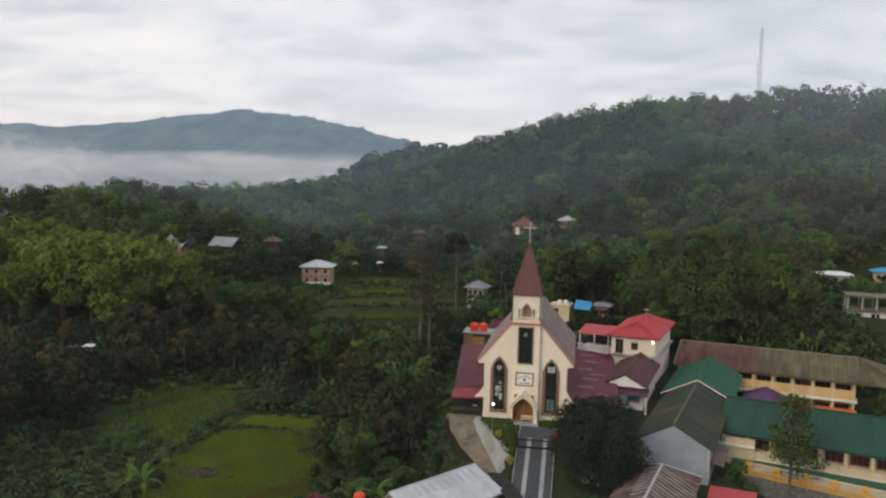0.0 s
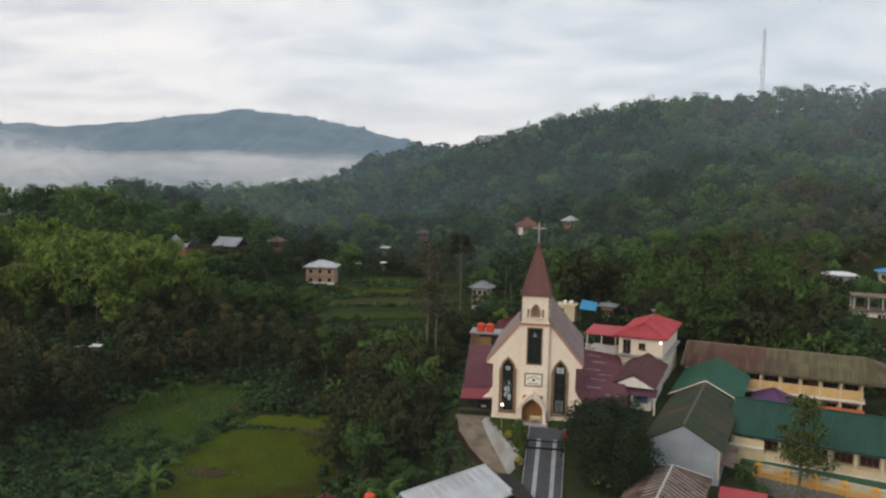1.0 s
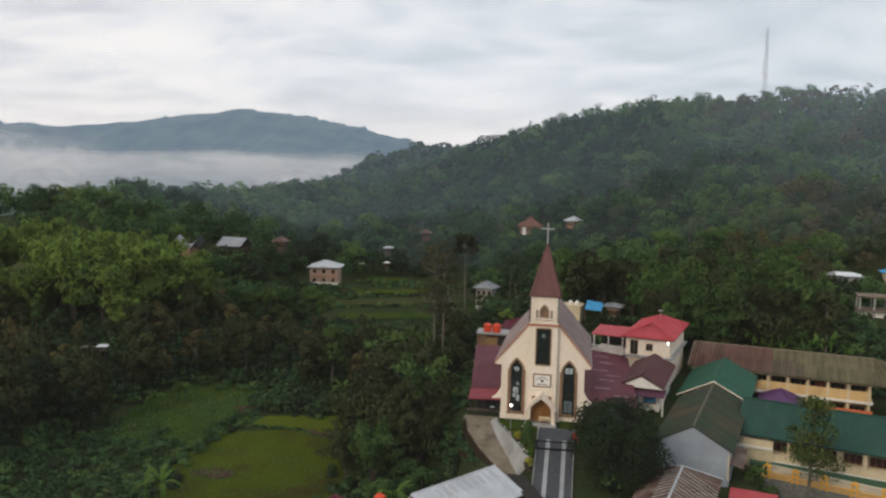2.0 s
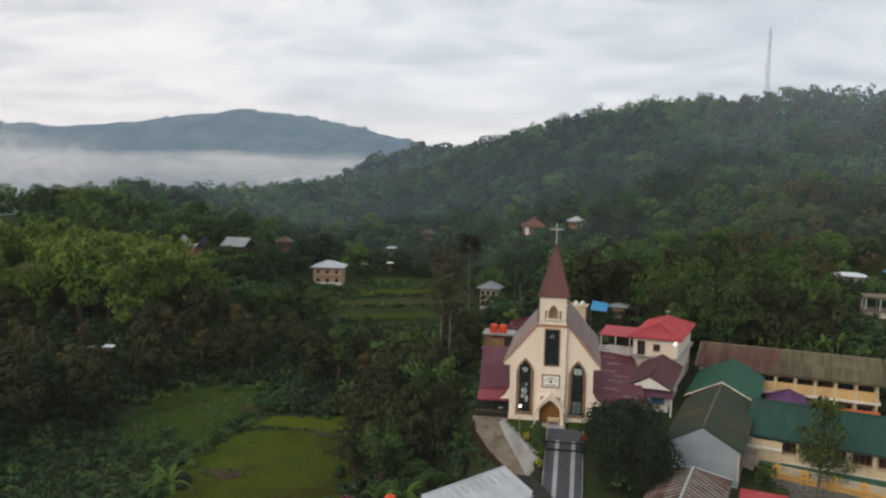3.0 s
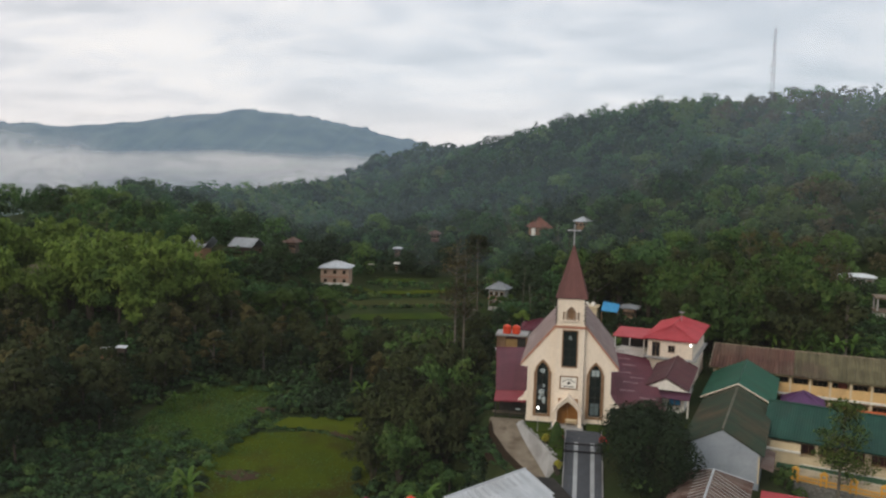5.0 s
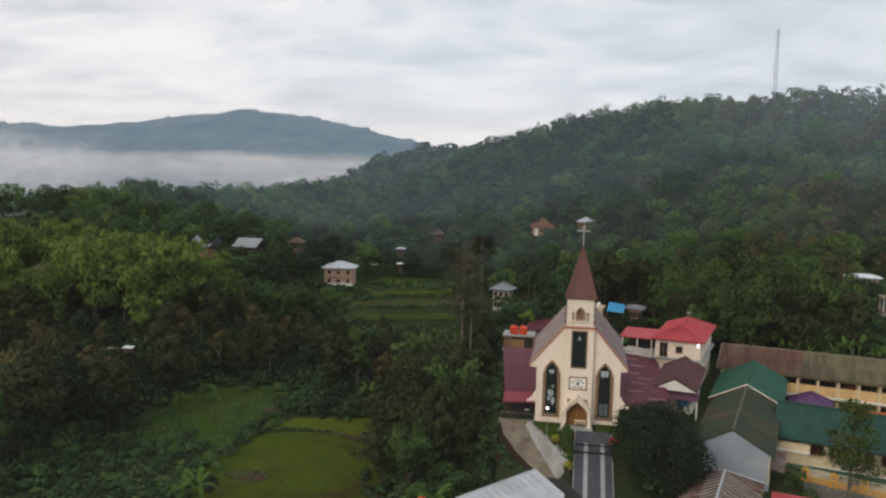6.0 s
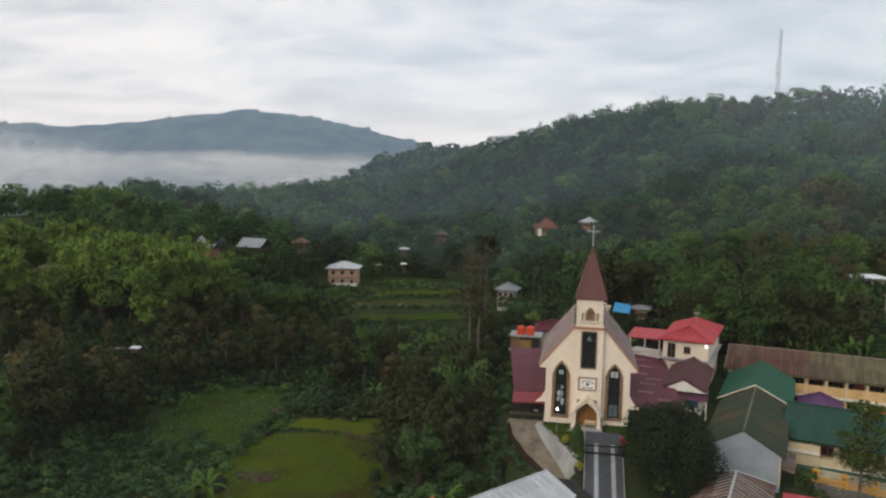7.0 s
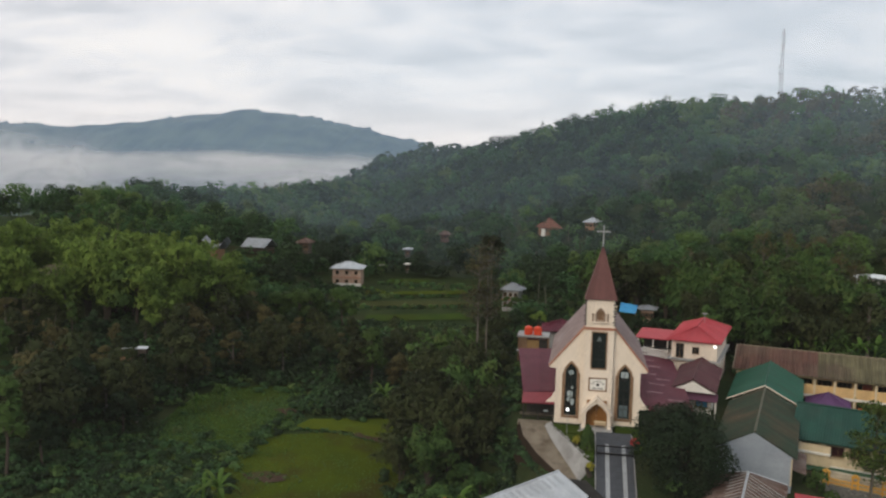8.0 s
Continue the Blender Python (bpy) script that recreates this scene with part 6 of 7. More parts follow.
def undergrowth(name, spots, leaves, size, seed, label, low=0.5, high=1.8, tone=0.30, level=None):
    """Shrubs and saplings under and before the trees, one mesh."""
    rg = np.random.default_rng(seed)
    cs, qs, ts, softs, base = [], [], [], [], 0
    for x, y in spots:
        r = rg.uniform(low, high)
        z = float(land(x, y)) if level is None else level(y)
        blobs = [(x + rg.normal() * r * 0.5, y + rg.normal() * r * 0.5, z + r * rg.uniform(0.2, 0.9), r * rg.uniform(0.5, 0.9)) for _ in range(4)]
        p, nr, sn = crown_points(blobs, leaves, rg, 0.0)
        softs.append(sn)
        co, q = leaf_quads(p, nr, size, rg)
        cs.append(co)
        qs.append(q + base)
        ts.append(np.full(len(co), np.clip(tone + rg.normal() * 0.2, 0, 0.75), np.float32))
        base += len(co)
    me = leaf_mesh(name, np.concatenate(cs), np.concatenate(qs), np.concatenate(softs))
    me.attributes.new("tone", "FLOAT", "POINT").data.foreach_set("value", np.concatenate(ts))
    return tagged(part(name, me, FOREST), label, "undergrowth", kind="stuff")


spots = []
for y in np.arange(-30, 96, 3.4):
    for x in np.arange(-130, 100, 3.4):
        px, py = x + rng.uniform(-1.6, 1.6), y + rng.uniform(-1.6, 1.6)
        if in_sight(px, py, 1.0) and not open_ground(px, py):
            spots.append((px, py))
spots += [(rng.uniform(54, 66), rng.uniform(47, 81)) for _ in range(170)] + [(rng.uniform(-8, 24), rng.uniform(54, 84)) for _ in range(150)]
spots += [(rng.uniform(66, 98), rng.uniform(96, 140)) for _ in range(300)] + [(rng.uniform(-113, -92), rng.uniform(112, 128)) for _ in range(90)]
spots += [(rng.uniform(-62, -22), rng.uniform(68, 97)) for _ in range(160)]
spots += [(rng.uniform(-92, -66), rng.uniform(98, 150)) for _ in range(200)] + [(rng.uniform(7.5, 17), rng.uniform(-26, -15)) for _ in range(55)]
undergrowth("undergrowth", spots, 48, 0.38, 31, "dense dark shrubs under the trees")
spots = [(rng.uniform(-78, -24), rng.uniform(35, 66)) for _ in range(330)] + [(rng.uniform(-100, -72), rng.uniform(4, 60)) for _ in range(220)]
spots += [(rng.uniform(-49, -26), rng.uniform(21.5, 34)) for _ in range(120)]
undergrowth("thicket", [p for p in spots if in_sight(*p, 1.0)], 90, 0.33, 36, "dusky thicket of saplings below the shaded wood", 1.2, 2.6, 0.06)
spots = [(rng.uniform(-78, -50), rng.uniform(-34, 2)) for _ in range(420)] + [(rng.uniform(-52, -46), rng.uniform(-26, -10)) for _ in range(60)]
undergrowth("weeds", spots, 60, 0.22, 37, "low rank weeds over the corner below the fields", 0.4, 1.0, 0.24)
# hedges and weeds along the edges of the fields
spots = [(-50 + rng.normal() * 1.2, y) for y in np.arange(-12, 36, 1.1)] + [(-72 + rng.normal() * 2, y) for y in np.arange(-20, 36, 0.9)]
spots += [(x, 34.5 + rng.normal() * 1.6) for x in np.arange(-72, -26, 0.9)] + [(x, 22 + rng.normal() * 1.4) for x in np.arange(-50, -24, 0.8)]
spots_b = [(x, 12.3 - max(0, x + 39) * 0.42 + rng.normal() * 0.3) for x in np.arange(-48, -25, 0.45)]
spots += [(-24.5 + rng.normal() * 1.5, y) for y in np.arange(-28, 24, 0.8)] + [(x + rng.normal() * 2, -2 + rng.normal() * 5) for x in np.arange(-70, -52, 0.6)]
spots += [(x, -18 + rng.normal() * 4) for x in np.arange(-75, -50, 0.35)] + [(rng.uniform(-23, -11), rng.uniform(-24, -4)) for _ in range(110)]
spots += [(rng.uniform(-14.5, -10.2), rng.uniform(-14, -1)) for _ in range(60)]
spots += [(rng.uniform(-14.2, -10.6), rng.uniform(1, 34)) for _ in range(70)] + [(rng.uniform(-20, -12), rng.uniform(-4, 34)) for _ in range(90)]
undergrowth("hedge", spots, 85, 0.24, 32, "green weeds and shrubs along the field edges", 0.4, 1.2, 0.33)
spots_c = [(x - rng.uniform(0.5, 1.7), y) for x, y in ((-10.0 + 5.4 * (k / 60) ** 1.5, -1.0 - 11 * k / 60) for k in range(60))]
undergrowth("bank_weeds", spots_c, 70, 0.15, 35, "dark weeds and creepers on the earth bank", 0.3, 0.7, 0.2, lambda y: path_level(y) - 1.3)
spots_d = [(-43.4 + rng.normal() * 1.9, -8.0 + rng.normal() * 1.2) for _ in range(46)] + [(x, 10.6 - (x + 33) * 0.4 + rng.normal() * 0.6) for x in np.arange(-38, -27, 0.3)] + [(rng.uniform(-64, -50), rng.uniform(2, 30)) for _ in range(60)]
undergrowth("dry_weeds", spots_d, 26, 0.13, 38, "dry brownish weeds on the bare soil", 0.12, 0.35, 0.72)
undergrowth("field_bank", spots_b, 30, 0.2, 34, "weedy bank between two rice fields", 0.2, 0.4, 0.5)
spots = [(x + rng.normal(), 118 + 0.44 * (x + 73) + rng.normal()) for x in np.arange(-74, -30, 1.2)] + [(x + rng.normal(), 141 + 0.4 * (x + 72) + rng.normal()) for x in np.arange(-74, -36, 1.2)]
spots += [(rng.uniform(-74, -34), rng.uniform(164, 182)) for _ in range(60)] + [(rng.uniform(-100, -66), rng.uniform(140, 152)) for _ in range(50)]
undergrowth("hedge", spots, 55, 0.5, 33, "hedges between the far rice terraces", 0.4, 0.9, 0.45)


def grass(name, count, label, boxes, seed, size, tone_mid):
    """Tufts of grass standing on the fields, one mesh."""
    rg = np.random.default_rng(seed)
    pts = []
    for x0, x1, y0, y1 in boxes:
        n = int(count * (x1 - x0) * (y1 - y0))
        x, y = rg.uniform(x0, x1, n), rg.uniform(y0, y1, n)
        keep = np.array([noise.noise(Vector((a * 0.12, b * 0.12, 3.0))) > rg.uniform(-0.6, 0.5) for a, b in zip(x, y)])
        x, y = x[keep], y[keep]
        pts.append(np.stack([x, y, land(x, y) + 0.18], 1))
    p = np.concatenate(pts)
    nr = rg.normal(size=p.shape) * np.array([1, 1, 0.3]) + np.array([0, -0.2, 0.7])
    nr /= np.linalg.norm(nr, axis=1, keepdims=True)
    co, q = leaf_quads(p, nr, size, rg, aspect=0.5)
    me = quads_mesh(name, co, q)
    me.attributes.new("tone", "FLOAT", "POINT").data.foreach_set("value", np.repeat(np.clip(tone_mid + rg.normal(size=len(p)) * 0.12, 0, 0.9).astype(np.float32), 4))
    return tagged(part(name, me, FOREST), label, "grass", kind="stuff")


grass("grass", 16, "tufts of grass on the meadows", [(-69, -50, -8, 34), (-50, -25, 13, 20)], 41, 0.20, 0.48)
grass("grass", 7, "low rice plants in the field", [(-50, -25, -22, 10)], 42, 0.13, 0.52)

# ---- single plants that stand out ----
def grown(kind_data, name, label, category, x, y, z, size=1.0, tall=1.0):
    wood, leaves, mat, bark = kind_data
    ob = tagged(new(name), label, category)
    ob.matrix_basis = pose(x, y, z, 0, 0, 0) @ Matrix.Diagonal((size, size, size * tall, 1))
    part("trunk", wood, bark, ob)
    part("crown", leaves, mat, ob)
    return ob


def dome_kind(seed, radius, height, leaves, size, material, low):
    """A dense rounded crown on a short trunk."""
    rg = np.random.default_rng(seed)
    blobs = []
    for k in range(60 if leaves > 3000 else 34):
        d = rg.normal(size=3)
        d /= np.linalg.norm(d)
        blobs.append((d[0] * radius * 0.70 * (1 - 0.3 * rg.uniform()), d[1] * radius * 0.70, low + (height - low) * (0.5 + 0.40 * d[2]), radius * rg.uniform(0.22, 0.42)))
    p, nr, soft = crown_points(blobs, leaves, rg, 0.6)
    co, q = leaf_quads(p, nr, size, rg)
    return limbs(rg, height * 0.7, blobs, 0.35, 3).mesh("trunk"), leaf_mesh("crown", co, q, soft), material, BARK


def cone_kind(seed, radius, height, leaves, size, material):
    rg = np.random.default_rng(seed)
    t = rg.uniform(0, 1, leaves) ** 0.7
    a = rg.uniform(0, 2 * math.pi, leaves)
    r = radius * np.sqrt(np.clip(1 - (1 - t) * 0.25 - t, 0, 1)) * rg.uniform(0.75, 1.05, leaves)
    p = np.stack([r * np.cos(a), r * np.sin(a), 0.1 + t * height], 1)
    nr = np.stack([np.cos(a), np.sin(a), np.full(leaves, 0.6)], 1) + rg.normal(size=(leaves, 3)) * 0.4
    nr /= np.linalg.norm(nr, axis=1, keepdims=True)
    co, q = leaf_quads(p, nr, size, rg)
    return Shape().rod((0, 0, -0.3), (0, 0, height * 0.8), 0.08, 0.02, 6).mesh("trunk"), quads_mesh("crown", co, q), material, BARK


grown(dome_kind(201, 6.3, 11.2, 26000, 0.15, LEAF_DARK, 0.0), "mango_tree", "dense dark green round tree beside the drive", "tree", 9.7, -13.4, -4.2)
grown(cone_kind(202, 1.2, 3.0, 1500, 0.14, LEAF), "conifer_shrub", "cone-shaped clipped green shrub on the lawn", "shrub", -1.15, -9.3, -0.6)
grown(dome_kind(203, 0.6, 1.0, 260, 0.14, FLOWER_YELLOW, 0.1), "yellow_shrub", "small yellow-leaved shrub beside the drive", "shrub", -0.75, -13.3, -1.9)
grown(dome_kind(204, 0.7, 1.1, 300, 0.14, FLOWER_YELLOW, 0.1), "yellow_shrub", "low yellow shrub at the lawn's edge", "shrub", -2.4, -8.2, -0.5)
for x, y, z in ((4.75, -7.2, -0.5), (-0.75, -7.6, -0.35)):
    grown(dome_kind(205 + int(x), 0.5 if x < 0 else 0.75, 1.0, 220, 0.13, FLOWER_RED, 0.1), "flowering_shrub", "small shrub with red flowers by the gate", "shrub", x, y, z)
LEAF_YARD = foliage("light_feathery_leaves", (0.085, 0.150, 0.030), (0.14, 0.205, 0.038), (0.25, 0.23, 0.045), patch=0.6)
grown(crowned_mast_kind(217, 14.4, 0.26, 3.3, LEAF_YARD, 34, 0.15), "courtyard_tree", "slender light green tree in the school yard", "tree", 33.4, -3.8, -8.6)
grown(tree_kind(213, 4.0, 1.3, 1.2, 10, 520, 0.2, LEAF, 0.9, 0.5), "small_tree", "small green tree beside the hall", "tree", 27.6, -3.6, -8.4, 1.45)
grown(dome_kind(214, 2.6, 3.2, 900, 0.26, LEAF_LIGHT, 0.3), "bright_shrub", "bright green shrub in front of the sheds", "shrub", 13.2, -21.5, -5.4)
for k, (x, y, w) in enumerate(((-16.5, -9.0, 2.2), (-13.8, -13.5, 2.4), (-18.5, -15.5, 2.0))):
    grown(dome_kind(220 + k, w, w * 1.7, 2600, 0.16, LEAF_BAMBOO, 0.3), "leafy_shrub", "dense green shrub below the path", "shrub", x, y, float(land(x, y)) - 0.2)
for x, y in ((-15.8, -20.0), (-14.2, -21.0), (-44.0, -20.5), (-47.0, -19.5), (-66, 16.5), (-64, 22.5), (-35, 25), (-31, 28)):
    plant("banana", x, y, rng.uniform(0.8, 1.15))
grown(dome_kind(215, 3.4, 7.5, 1600, 0.3, LEAF, 0.5), "round_tree", "round green tree beside the far school", "tree", 55.5, 24.5, -6.4)
for x, y in ((36.5, 47.6), (38.3, 48.4), (39.8, 47.2), (41.5, 48.0), (43.4, 47.0), (45.0, 47.6), (47.0, 46.6), (49.5, 46.4), (52.0, 45.6)):
    plant("banana", x, y, rng.uniform(0.95, 1.25), 0.9 if x < 46 else 0.2)
for x, y, s_ in ((57, 96, 1.0), (60, 92, 0.9), (22, 62, 0.9), (51.1, 150, 1.25), (60.4, 160, 1.2), (15.6, 92, 1.0)):
    plant("bare", x, y, s_)
for x, y, s_ in ((21.5, 58, 0.8), (27, 60, 0.9), (34, 57, 0.85), (41, 59, 0.9), (48, 56, 0.8), (23, 68, 1.0), (31, 67, 1.0), (39, 68, 1.05), (47, 66, 0.95), (17, 86, 0.95), (8, 90, 0.9), (0, 92, 0.85), (27, 77, 1.1), (36, 78, 1.1), (45, 77, 1.0), (53, 97, 0.9)):
    plant("bamboo_tall", x, y, s_)
for x, y, s_ in ((-124, 51, 0.95), (-120, 50, 0.8), (-128, 50, 1.0), (-113, 50, 0.7)):
    plant("bamboo_light", x, y, s_)
for k, (x, y, h) in enumerate(((-19.7, 26.2, 29.5), (-18.3, 27.0, 28.0))):
    grown(crowned_mast_kind(231 + k, h, 0.56, 4.2, LEAF_BROWN, 11, 0.16), "tall_tree", "very tall thin brownish tree with bare pale trunk", "tree", x, y, float(land(x, y)))
grown(crowned_mast_kind(233, 22.0, 0.70, 5.2, LEAF_SHADE, 9, 0.32), "tall_tree", "tall straight pale-trunked tree near the white cottage", "tree", -28.8, 128, float(land(-28.8, 128)))
# tall bamboo beside the church
for x, y, s_ in ((-19.5, 2, 1.1), (-19, 9, 1.15), (-24, 9, 1.25), (-20.5, 17, 1.25), (-26, 19, 1.15), (-21.5, 25, 1.2), (-16, -3.5, 0.7), (-19, -5, 0.85), (-23, -2, 0.9), (-23, 36, 1.1), (-26, 29, 1.2), (-15.0, 4, 0.65), (-16.2, 11, 0.75), (-17.8, 19, 0.85), (-19.5, 28, 0.85), (-14.2, -1.5, 0.6), (-27, 3, 1.0), (-21, -9, 0.75), (-25, -7, 0.7)):
    plant("bamboo_dark" if (x + y) % 4 < 1.2 else "bamboo", x, y, s_)


for x, y in ((1.5, 71), (5, 70.5), (8.5, 71.5), (12, 72), (14.5, 74), (-4, 69), (-18.5, 121), (-21, 121.5), (-23.5, 121.5), (-26, 120), (75, 137), (78, 138), (81, 137.5), (84, 138), (89, 139), (92, 139), (95, 139), (10, 74), (13, 75)):
    plant("dark" if x > -10 else "broad", x, y, rng.uniform(0.30, 0.40))


# ---- houses on the slopes ----
def cottage(name, label, x, y, turn, wide, deep, storeys, wall_mat, roof_mat, rise=1.6, z=None, hip=True, rows=3, stilts=0.0, trim=None):
    z = float(land(x, y)) if z is None else z
    h = thing(name, label, "house", (x, y, z), turn)
    top = storeys * 2.9 + stilts
    part("wall", Shape().box(-wide / 2, -deep / 2, -0.6 + stilts, wide / 2, deep / 2, top), wall_mat, h)
    o = 0.9
    if hip:
        hip_roof(h, roof_mat, -wide / 2 - o, wide / 2 + o, -deep / 2 - o, deep / 2 + o, top, top + rise, along="x" if wide >= deep else "y", width=1.6, ribs=2)
    else:
        gable_roof(h, roof_mat, -wide / 2 - o, wide / 2 + o, -deep / 2 - o, deep / 2 + o, top, top + rise, width=1.6, ribs=2)
    for st in range(storeys):
        for k in range(rows):
            xw = -wide / 2 + wide * (k + 0.5) / rows
            window(h, xw - 0.55, xw + 0.55, -deep / 2, stilts + st * 2.9 + 0.9, stilts + st * 2.9 + 2.1, trim or BROWN, PANE, 1)
        if st:
            part("string_course", Shape().box(-wide / 2 - 0.25, -deep / 2 - 0.4, stilts + st * 2.9 - 0.15, wide / 2 + 0.25, -deep / 2 - 0.002, stilts + st * 2.9 + 0.1), TERRA, h)
    for k in range(4 if stilts else 0):
        part("post", Shape().box(-wide / 2 + k * wide / 3 - 0.12, -deep / 2, -1, -wide / 2 + k * wide / 3 + 0.12, -deep / 2 + 0.24, stilts - 0.61), WHITE, h)
    return h


BRICK = surface("pale_orange_brick", (0.47, 0.33, 0.25), (0.41, 0.28, 0.21), 1.0, 0.85, stain=(0.45, 0.38, 0.31), stain_scale=0.4)
brick_house = cottage("brick_house", "two-storey pale brick house with zinc hipped roof", -81.5, 158, 8, 9.5, 8, 2, BRICK, ZINC, 2.0, z=-5.5)
part("ground_floor", Shape().box(-4.78, -4.06, -0.5, 4.78, -4.005, 0.85), WHITE, brick_house, "whitewashed lower wall")
part("base", Shape().box(-9.5, -9.5, -2.6, 9, -4.2, -0.7), STONE, brick_house, "grey stone terrace under the house")
OLDZINC = surface("weathered_zinc_sheet", (0.25, 0.27, 0.29), (0.20, 0.22, 0.24), 0.5, 0.6, jitter=0.1, stain=(0.14, 0.14, 0.14), stain_scale=0.3, stain_amount=0.6)
cottage("white_cottage", "white two-storey house under a grey hipped roof", -22.6, 129, -12, 4.8, 4.4, 2, surface("dull_white_wall", (0.36, 0.36, 0.35), (0.29, 0.29, 0.285), 0.8, 0.8), OLDZINC, 1.9, z=-6.2, rows=3)
cottage("zinc_house", "low house with a broad pale zinc roof", -102.5, 131, 80, 6, 7, 1, BARK, OLDZINC, 2.4, z=6.0, hip=False)
cottage("brown_house", "small brown-roofed house among trees", -88.5, 134, 0, 3.0, 3.6, 1, BARK, RUST, 1.4, z=7.6)
boat = thing("boat_roof_house", "house with upswept pale boat-shaped roof", "house", (-104.9, 106, 7.9), -20)
part("wall", Shape().box(-1.6, -1.6, -1, 1.6, 1.6, 2.2), BROWN, boat)
sw = Shape()
for i in range(8):
    x0, x1 = -4 + i, -3 + i
    z0, z1 = 2.2 + 0.16 * x0 * x0, 2.2 + 0.16 * x1 * x1
    for s in (-1, 1):
        sw.slab((x0, s * 1.7, z0 - 0.2), (x1, s * 1.7, z1 - 0.2), (x1, 0, z1 + 1.2), (x0, 0, z0 + 1.2), 0.12)
part("roof", sw, OLDZINC, boat)
cottage("villa", "cream house with brown hipped roof behind bamboo", -122.3, 60, 15, 11, 8, 1, WHITE, OLDROOF, 2.6, z=4.2)
hut = thing("field_hut", "hut with pale sheet roof half hidden by trees", "hut", (-84, 26, -4.0), 10)
part("roof", Shape().slab((-1.6, -0.45, 3.4), (1.4, -0.45, 3.4), (1.4, 0.45, 3.55), (-1.6, 0.45, 3.55), 0.06), ZINC, hut)
part("wall", Shape().box(-1.2, -0.6, -1.5, 1.1, 0.6, 3.3), BROWN, hut)
cottage("field_house", "small hut with a pale sheet roof above the terraces", -73.5, 216, 5, 2.2, 2.6, 1, BARK, ZINC, 0.5, z=-0.9, rows=1)
cottage("field_house", "tiny dark hut with a white roof among terraces", -69.2, 196, 0, 0.6, 0.8, 1, BARK, WHITE, 0.35, z=-4.9, rows=1)
cottage("field_house", "tiny dark hut with a white roof among terraces", -79.1, 195, 12, 0.7, 0.8, 1, BARK, WHITE, 0.35, z=-5.6, rows=1)
hut_b = thing("field_hut", "hut with a narrow pale sheet roof among dark trees", "hut", (-78.7, 22, -3.2), 4)
part("roof", Shape().slab((-1.0, -0.5, 3.9), (0.9, -0.5, 3.9), (0.9, 0.5, 4.15), (-1.0, 0.5, 4.15), 0.06), ZINC, hut_b)
part("wall", Shape().box(-0.8, -0.4, 3.0, 0.7, 0.5, 3.85), BARK, hut_b)
for x in (-0.7, 0.6):
    part("post", Shape().box(x - 0.07, -0.3, -2.5, x + 0.07, -0.16, 2.99), BARK, hut_b)
# frame of an unfinished house
ruin = thing("unfinished_house", "unfinished two-storey house of bare concrete frames", "house", (70.0, 82, -0.9), -10)
for x in (-4.3, -1.4, 1.4, 4.3):
    part("column", Shape().box(x - 0.18, -0.2, -1, x + 0.18, 0.2, 8.6), RENDER, ruin)
    part("column", Shape().box(x - 0.18, 4.8, -1, x + 0.18, 5.2, 8.6), RENDER, ruin)
part("floor_slab", Shape().box(-4.8, -0.6, 5.6, 4.8, 5.6, 5.9), CONCRETE, ruin)
part("roof", Shape().box(-4.8, -0.6, 8.61, 4.8, 5.6, 8.95), CONCRETE, ruin)
part("ground_wall", Shape().box(-4.0, 0.5, -1, 4.0, 4.9, 5.59), WHITE, ruin)
for x in (-2.6, 0.6):
    window(ruin, x, x + 1.6, 0.5, 2.6, 4.9, BROWN, PANE, 1)
cottage("white_roof_house", "long low house with white sheet roof", 80.4, 143, -8, 8, 4, 1, RENDER, surface("white_sheet", (0.62, 0.66, 0.68), (0.55, 0.60, 0.62), 0.6, 0.5), 0.8, z=3.2)
cottage("blue_roof_house", "house with bright blue sheet roof", 93.6, 143, -8, 5, 4, 1, BUFF, BLUE, 1.0, z=4.6)
tarp_house = thing("flat_roofed_house", "cream flat-roofed house carrying two white water drums", "house", (3.1, 78, 0.3), -10)
part("wall", Shape().box(-2.2, -1.8, -0.6, 2.1, 2.4, 3.2), BUFF, tarp_house)
part("roof", Shape().box(-2.4, -2.0, 3.21, 2.3, 2.6, 3.4), BUFF, tarp_house)
part("ledge", Shape().box(-3.4, -1.9, 2.1, -2.21, 1.5, 2.5), RENDER, tarp_house)
window(tarp_house, -1.4, -0.3, -1.8, 1.5, 2.6, BROWN, PANE, 1)
for x, r in ((2.7, 0.5), (4.1, 0.55)):
    tank = thing("water_tank", "white water drum on a flat roof", "water tank", (x, 77.6, 3.7), group="roof drums")
    part("body", Shape().turned([(r * 0.9, 0), (r, 0.08), (r, 0.6), (r * 0.7, 0.85), (r * 0.2, 0.95)], sides=14), WHITE, tank)
tarp = thing("tarpaulin_shelter", "shelter under a bright blue tarpaulin", "shelter", (8.0, 77, 0.1), -10)
part("roof", Shape().slab((-1.9, -1.6, 3.0), (1.8, -1.6, 2.8), (1.8, 1.6, 4.2), (-1.9, 1.6, 4.6), 0.06), BLUE, tarp)
for x in (-1.8, 1.8):
    part("post", Shape().box(x - 0.06, -1.4, -1, x + 0.06, -1.28, 3.1), BROWN, tarp)
cottage("zinc_hut", "small grey-roofed hut behind the church", 12.4, 80, -10, 2.6, 3.0, 1, BRICK, OLDZINC, 0.6, z=0.6)
cottage("hill_house", "grey-roofed house on the wooded hillside", 1.0, 252, -20, 5.0, 5, 1, BROWN, ZINC, 2.0, z=10.8)
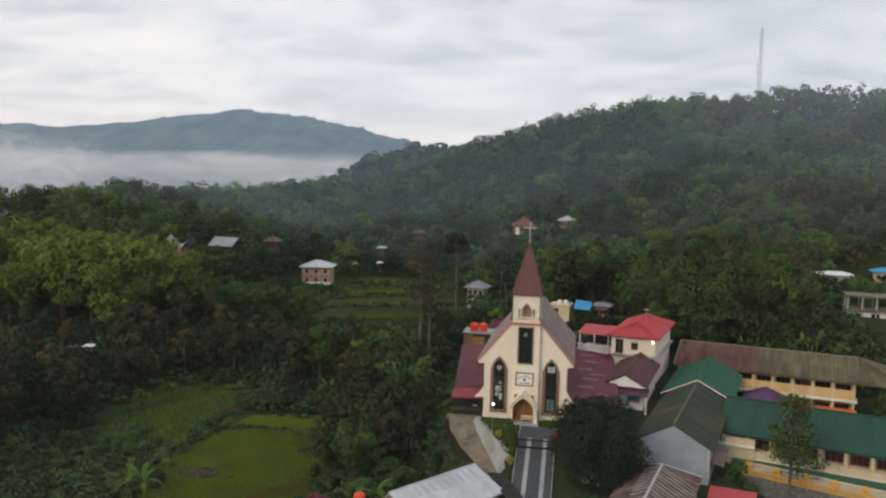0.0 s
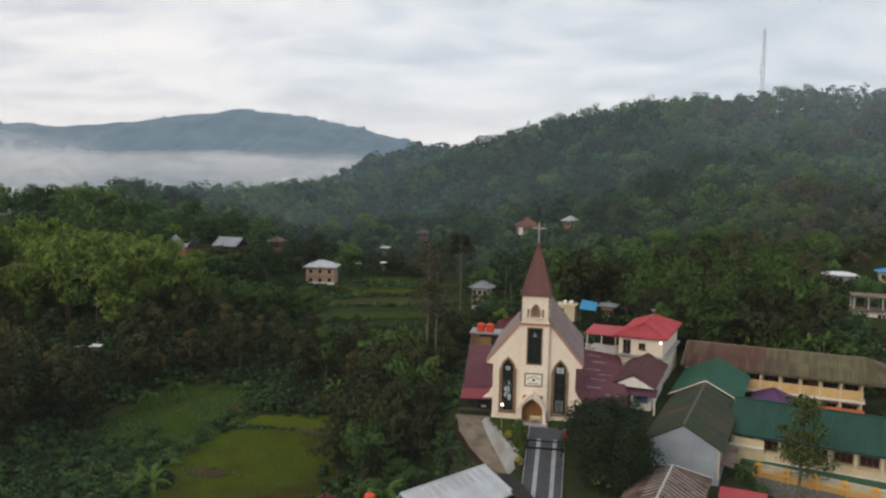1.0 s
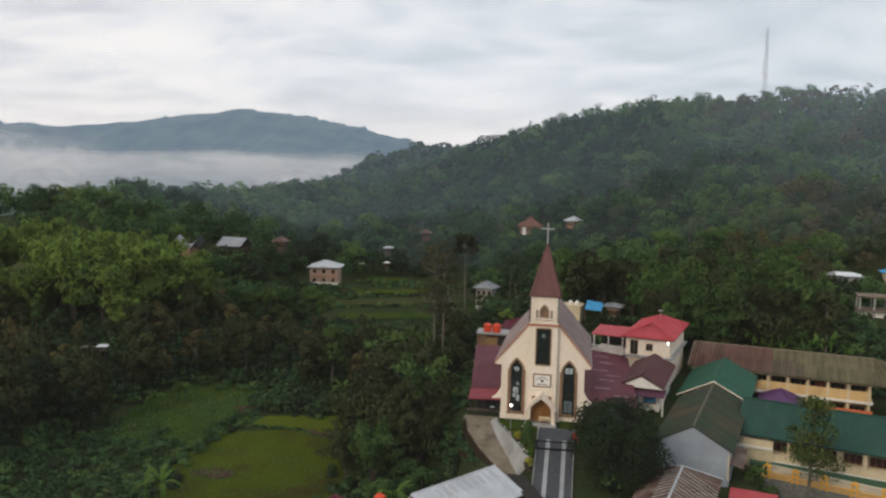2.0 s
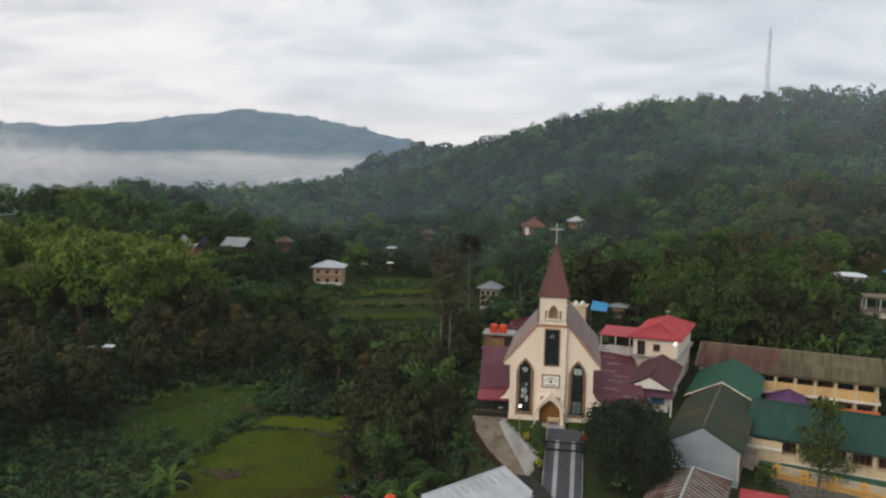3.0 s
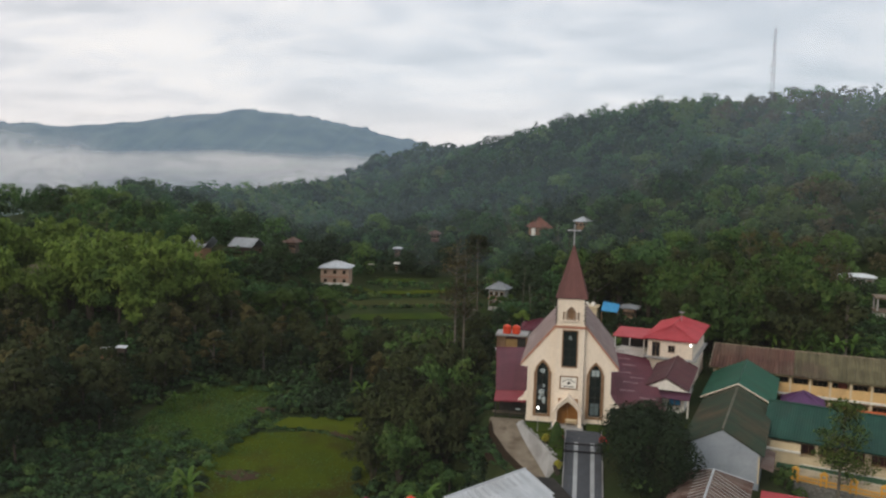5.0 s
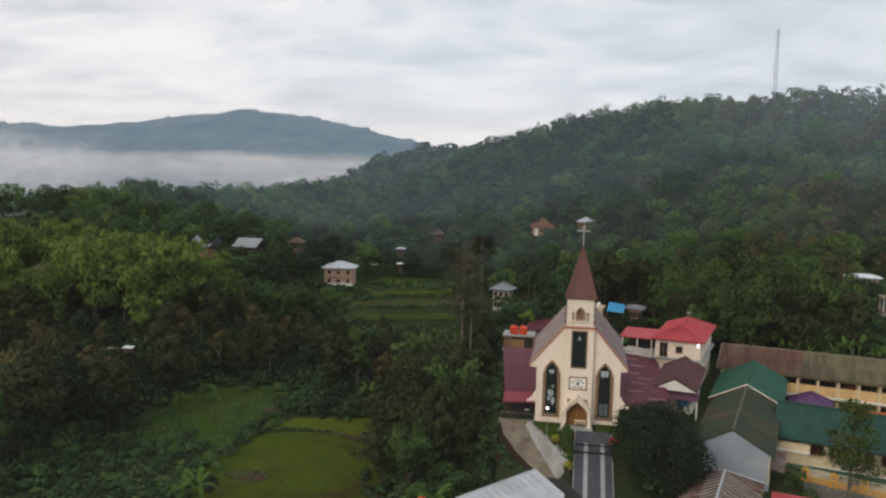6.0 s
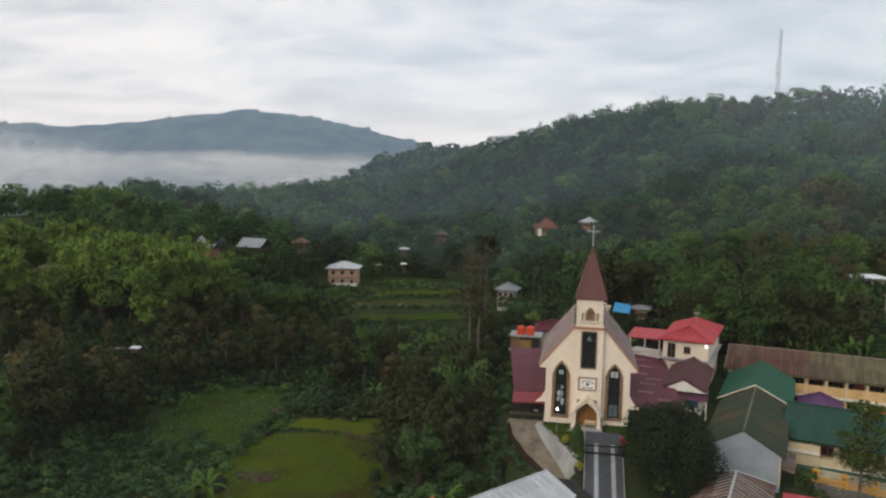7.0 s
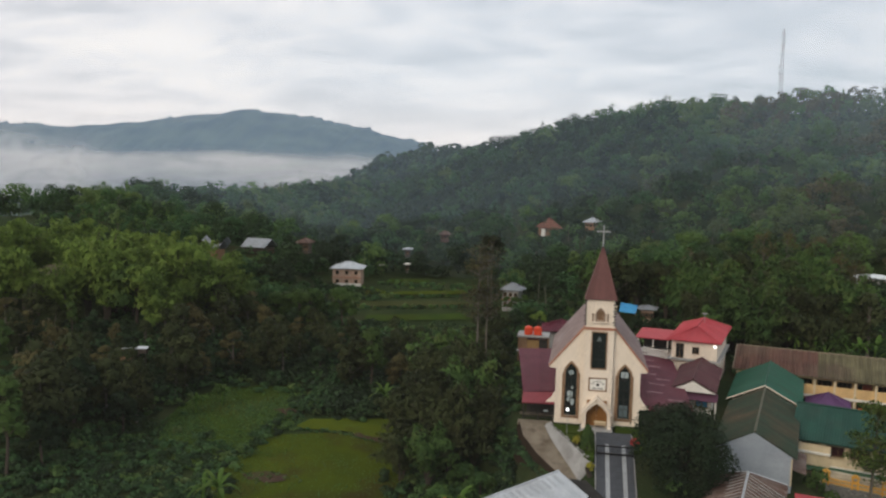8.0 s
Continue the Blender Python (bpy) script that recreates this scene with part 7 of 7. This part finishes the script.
rust_house = cottage("hill_house", "rusty red roofed house with one white wall on hillside", -17.6, 247, 20, 7.5, 7, 1, BROWN, surface("rust_red_sheet", (0.17, 0.075, 0.05), (0.13, 0.06, 0.042), 0.5, 0.8, jitter=0.1), 4.2, z=8.0)
part("front_wall", Shape().box(-4.6, -3.9, -0.6, -2.9, -3.6, 2.6), WHITE, rust_house, "whitewashed front wall")
cottage("hill_house", "maroon-roofed house on the wooded hillside", 24, 232, -15, 5, 5, 1, BRICK, MAROON, 2.6, z=8.0)
cottage("hill_house", "brown-roofed house among trees on the hillside", -61, 232, 10, 3.6, 3.4, 1, RUST, RUST, 1.4, z=4.6)

# ---- radio mast on the crest ----
mast = thing("radio_mast", "slender red and white lattice radio mast", "mast", (106.4, 395, 70.0))
PAINT_R = surface("faded_red_paint", (0.20, 0.12, 0.11), (0.16, 0.10, 0.09), 0.5, 0.6)
PAINT_W = surface("faded_white_paint", (0.24, 0.25, 0.26), (0.20, 0.21, 0.22), 0.5, 0.6)
for k in range(12):
    z0, z1 = 51 * k / 12, 51 * (k + 1) / 12
    w = [1.05 - 0.6 * z / 51 for z in (z0, z1)]
    s = Shape()
    c = [(-1, -1), (1, -1), (1, 1), (-1, 1)]
    for i in range(4):
        (ax, ay), (bx, by) = c[i], c[(i + 1) % 4]
        s.rod((ax * w[0], ay * w[0], z0), (ax * w[1], ay * w[1], z1), 0.05, sides=4)
        s.rod((ax * w[0], ay * w[0], z0), (bx * w[1], by * w[1], z1), 0.035, sides=3)
        s.rod((bx * w[0], by * w[0], z0), (ax * w[1], ay * w[1], z1), 0.035, sides=3)
        s.rod((ax * w[1], ay * w[1], z1), (bx * w[1], by * w[1], z1), 0.06, sides=3)
    part("mast_section", s, PAINT_R if k % 2 else PAINT_W, mast)
for z, r in ((30, 0.9), (26, 0.8), (47, 0.6)):
    part("dish", Shape().rod((-w[0] - 1.2, 0, z), (-w[0] - 0.7, 0, z), r, r * 0.6, 12), PAINT_W, mast)

# ---- odds and ends below the path ----
drum = thing("plastic_drum", "blue plastic drum among shrubs below the path", "drum", (-10.6, -8.2, float(land(-10.6, -8.2)) - 0.1))
part("body", Shape().turned([(0.28, 0), (0.30, 0.05), (0.30, 0.4), (0.32, 0.45), (0.30, 0.5), (0.29, 0.86), (0.2, 0.9)], sides=14), BLUE, drum)
part("lid", Shape().turned([(0.21, 0.901), (0.22, 0.94), (0.1, 0.96)], sides=12), BLUE, drum)
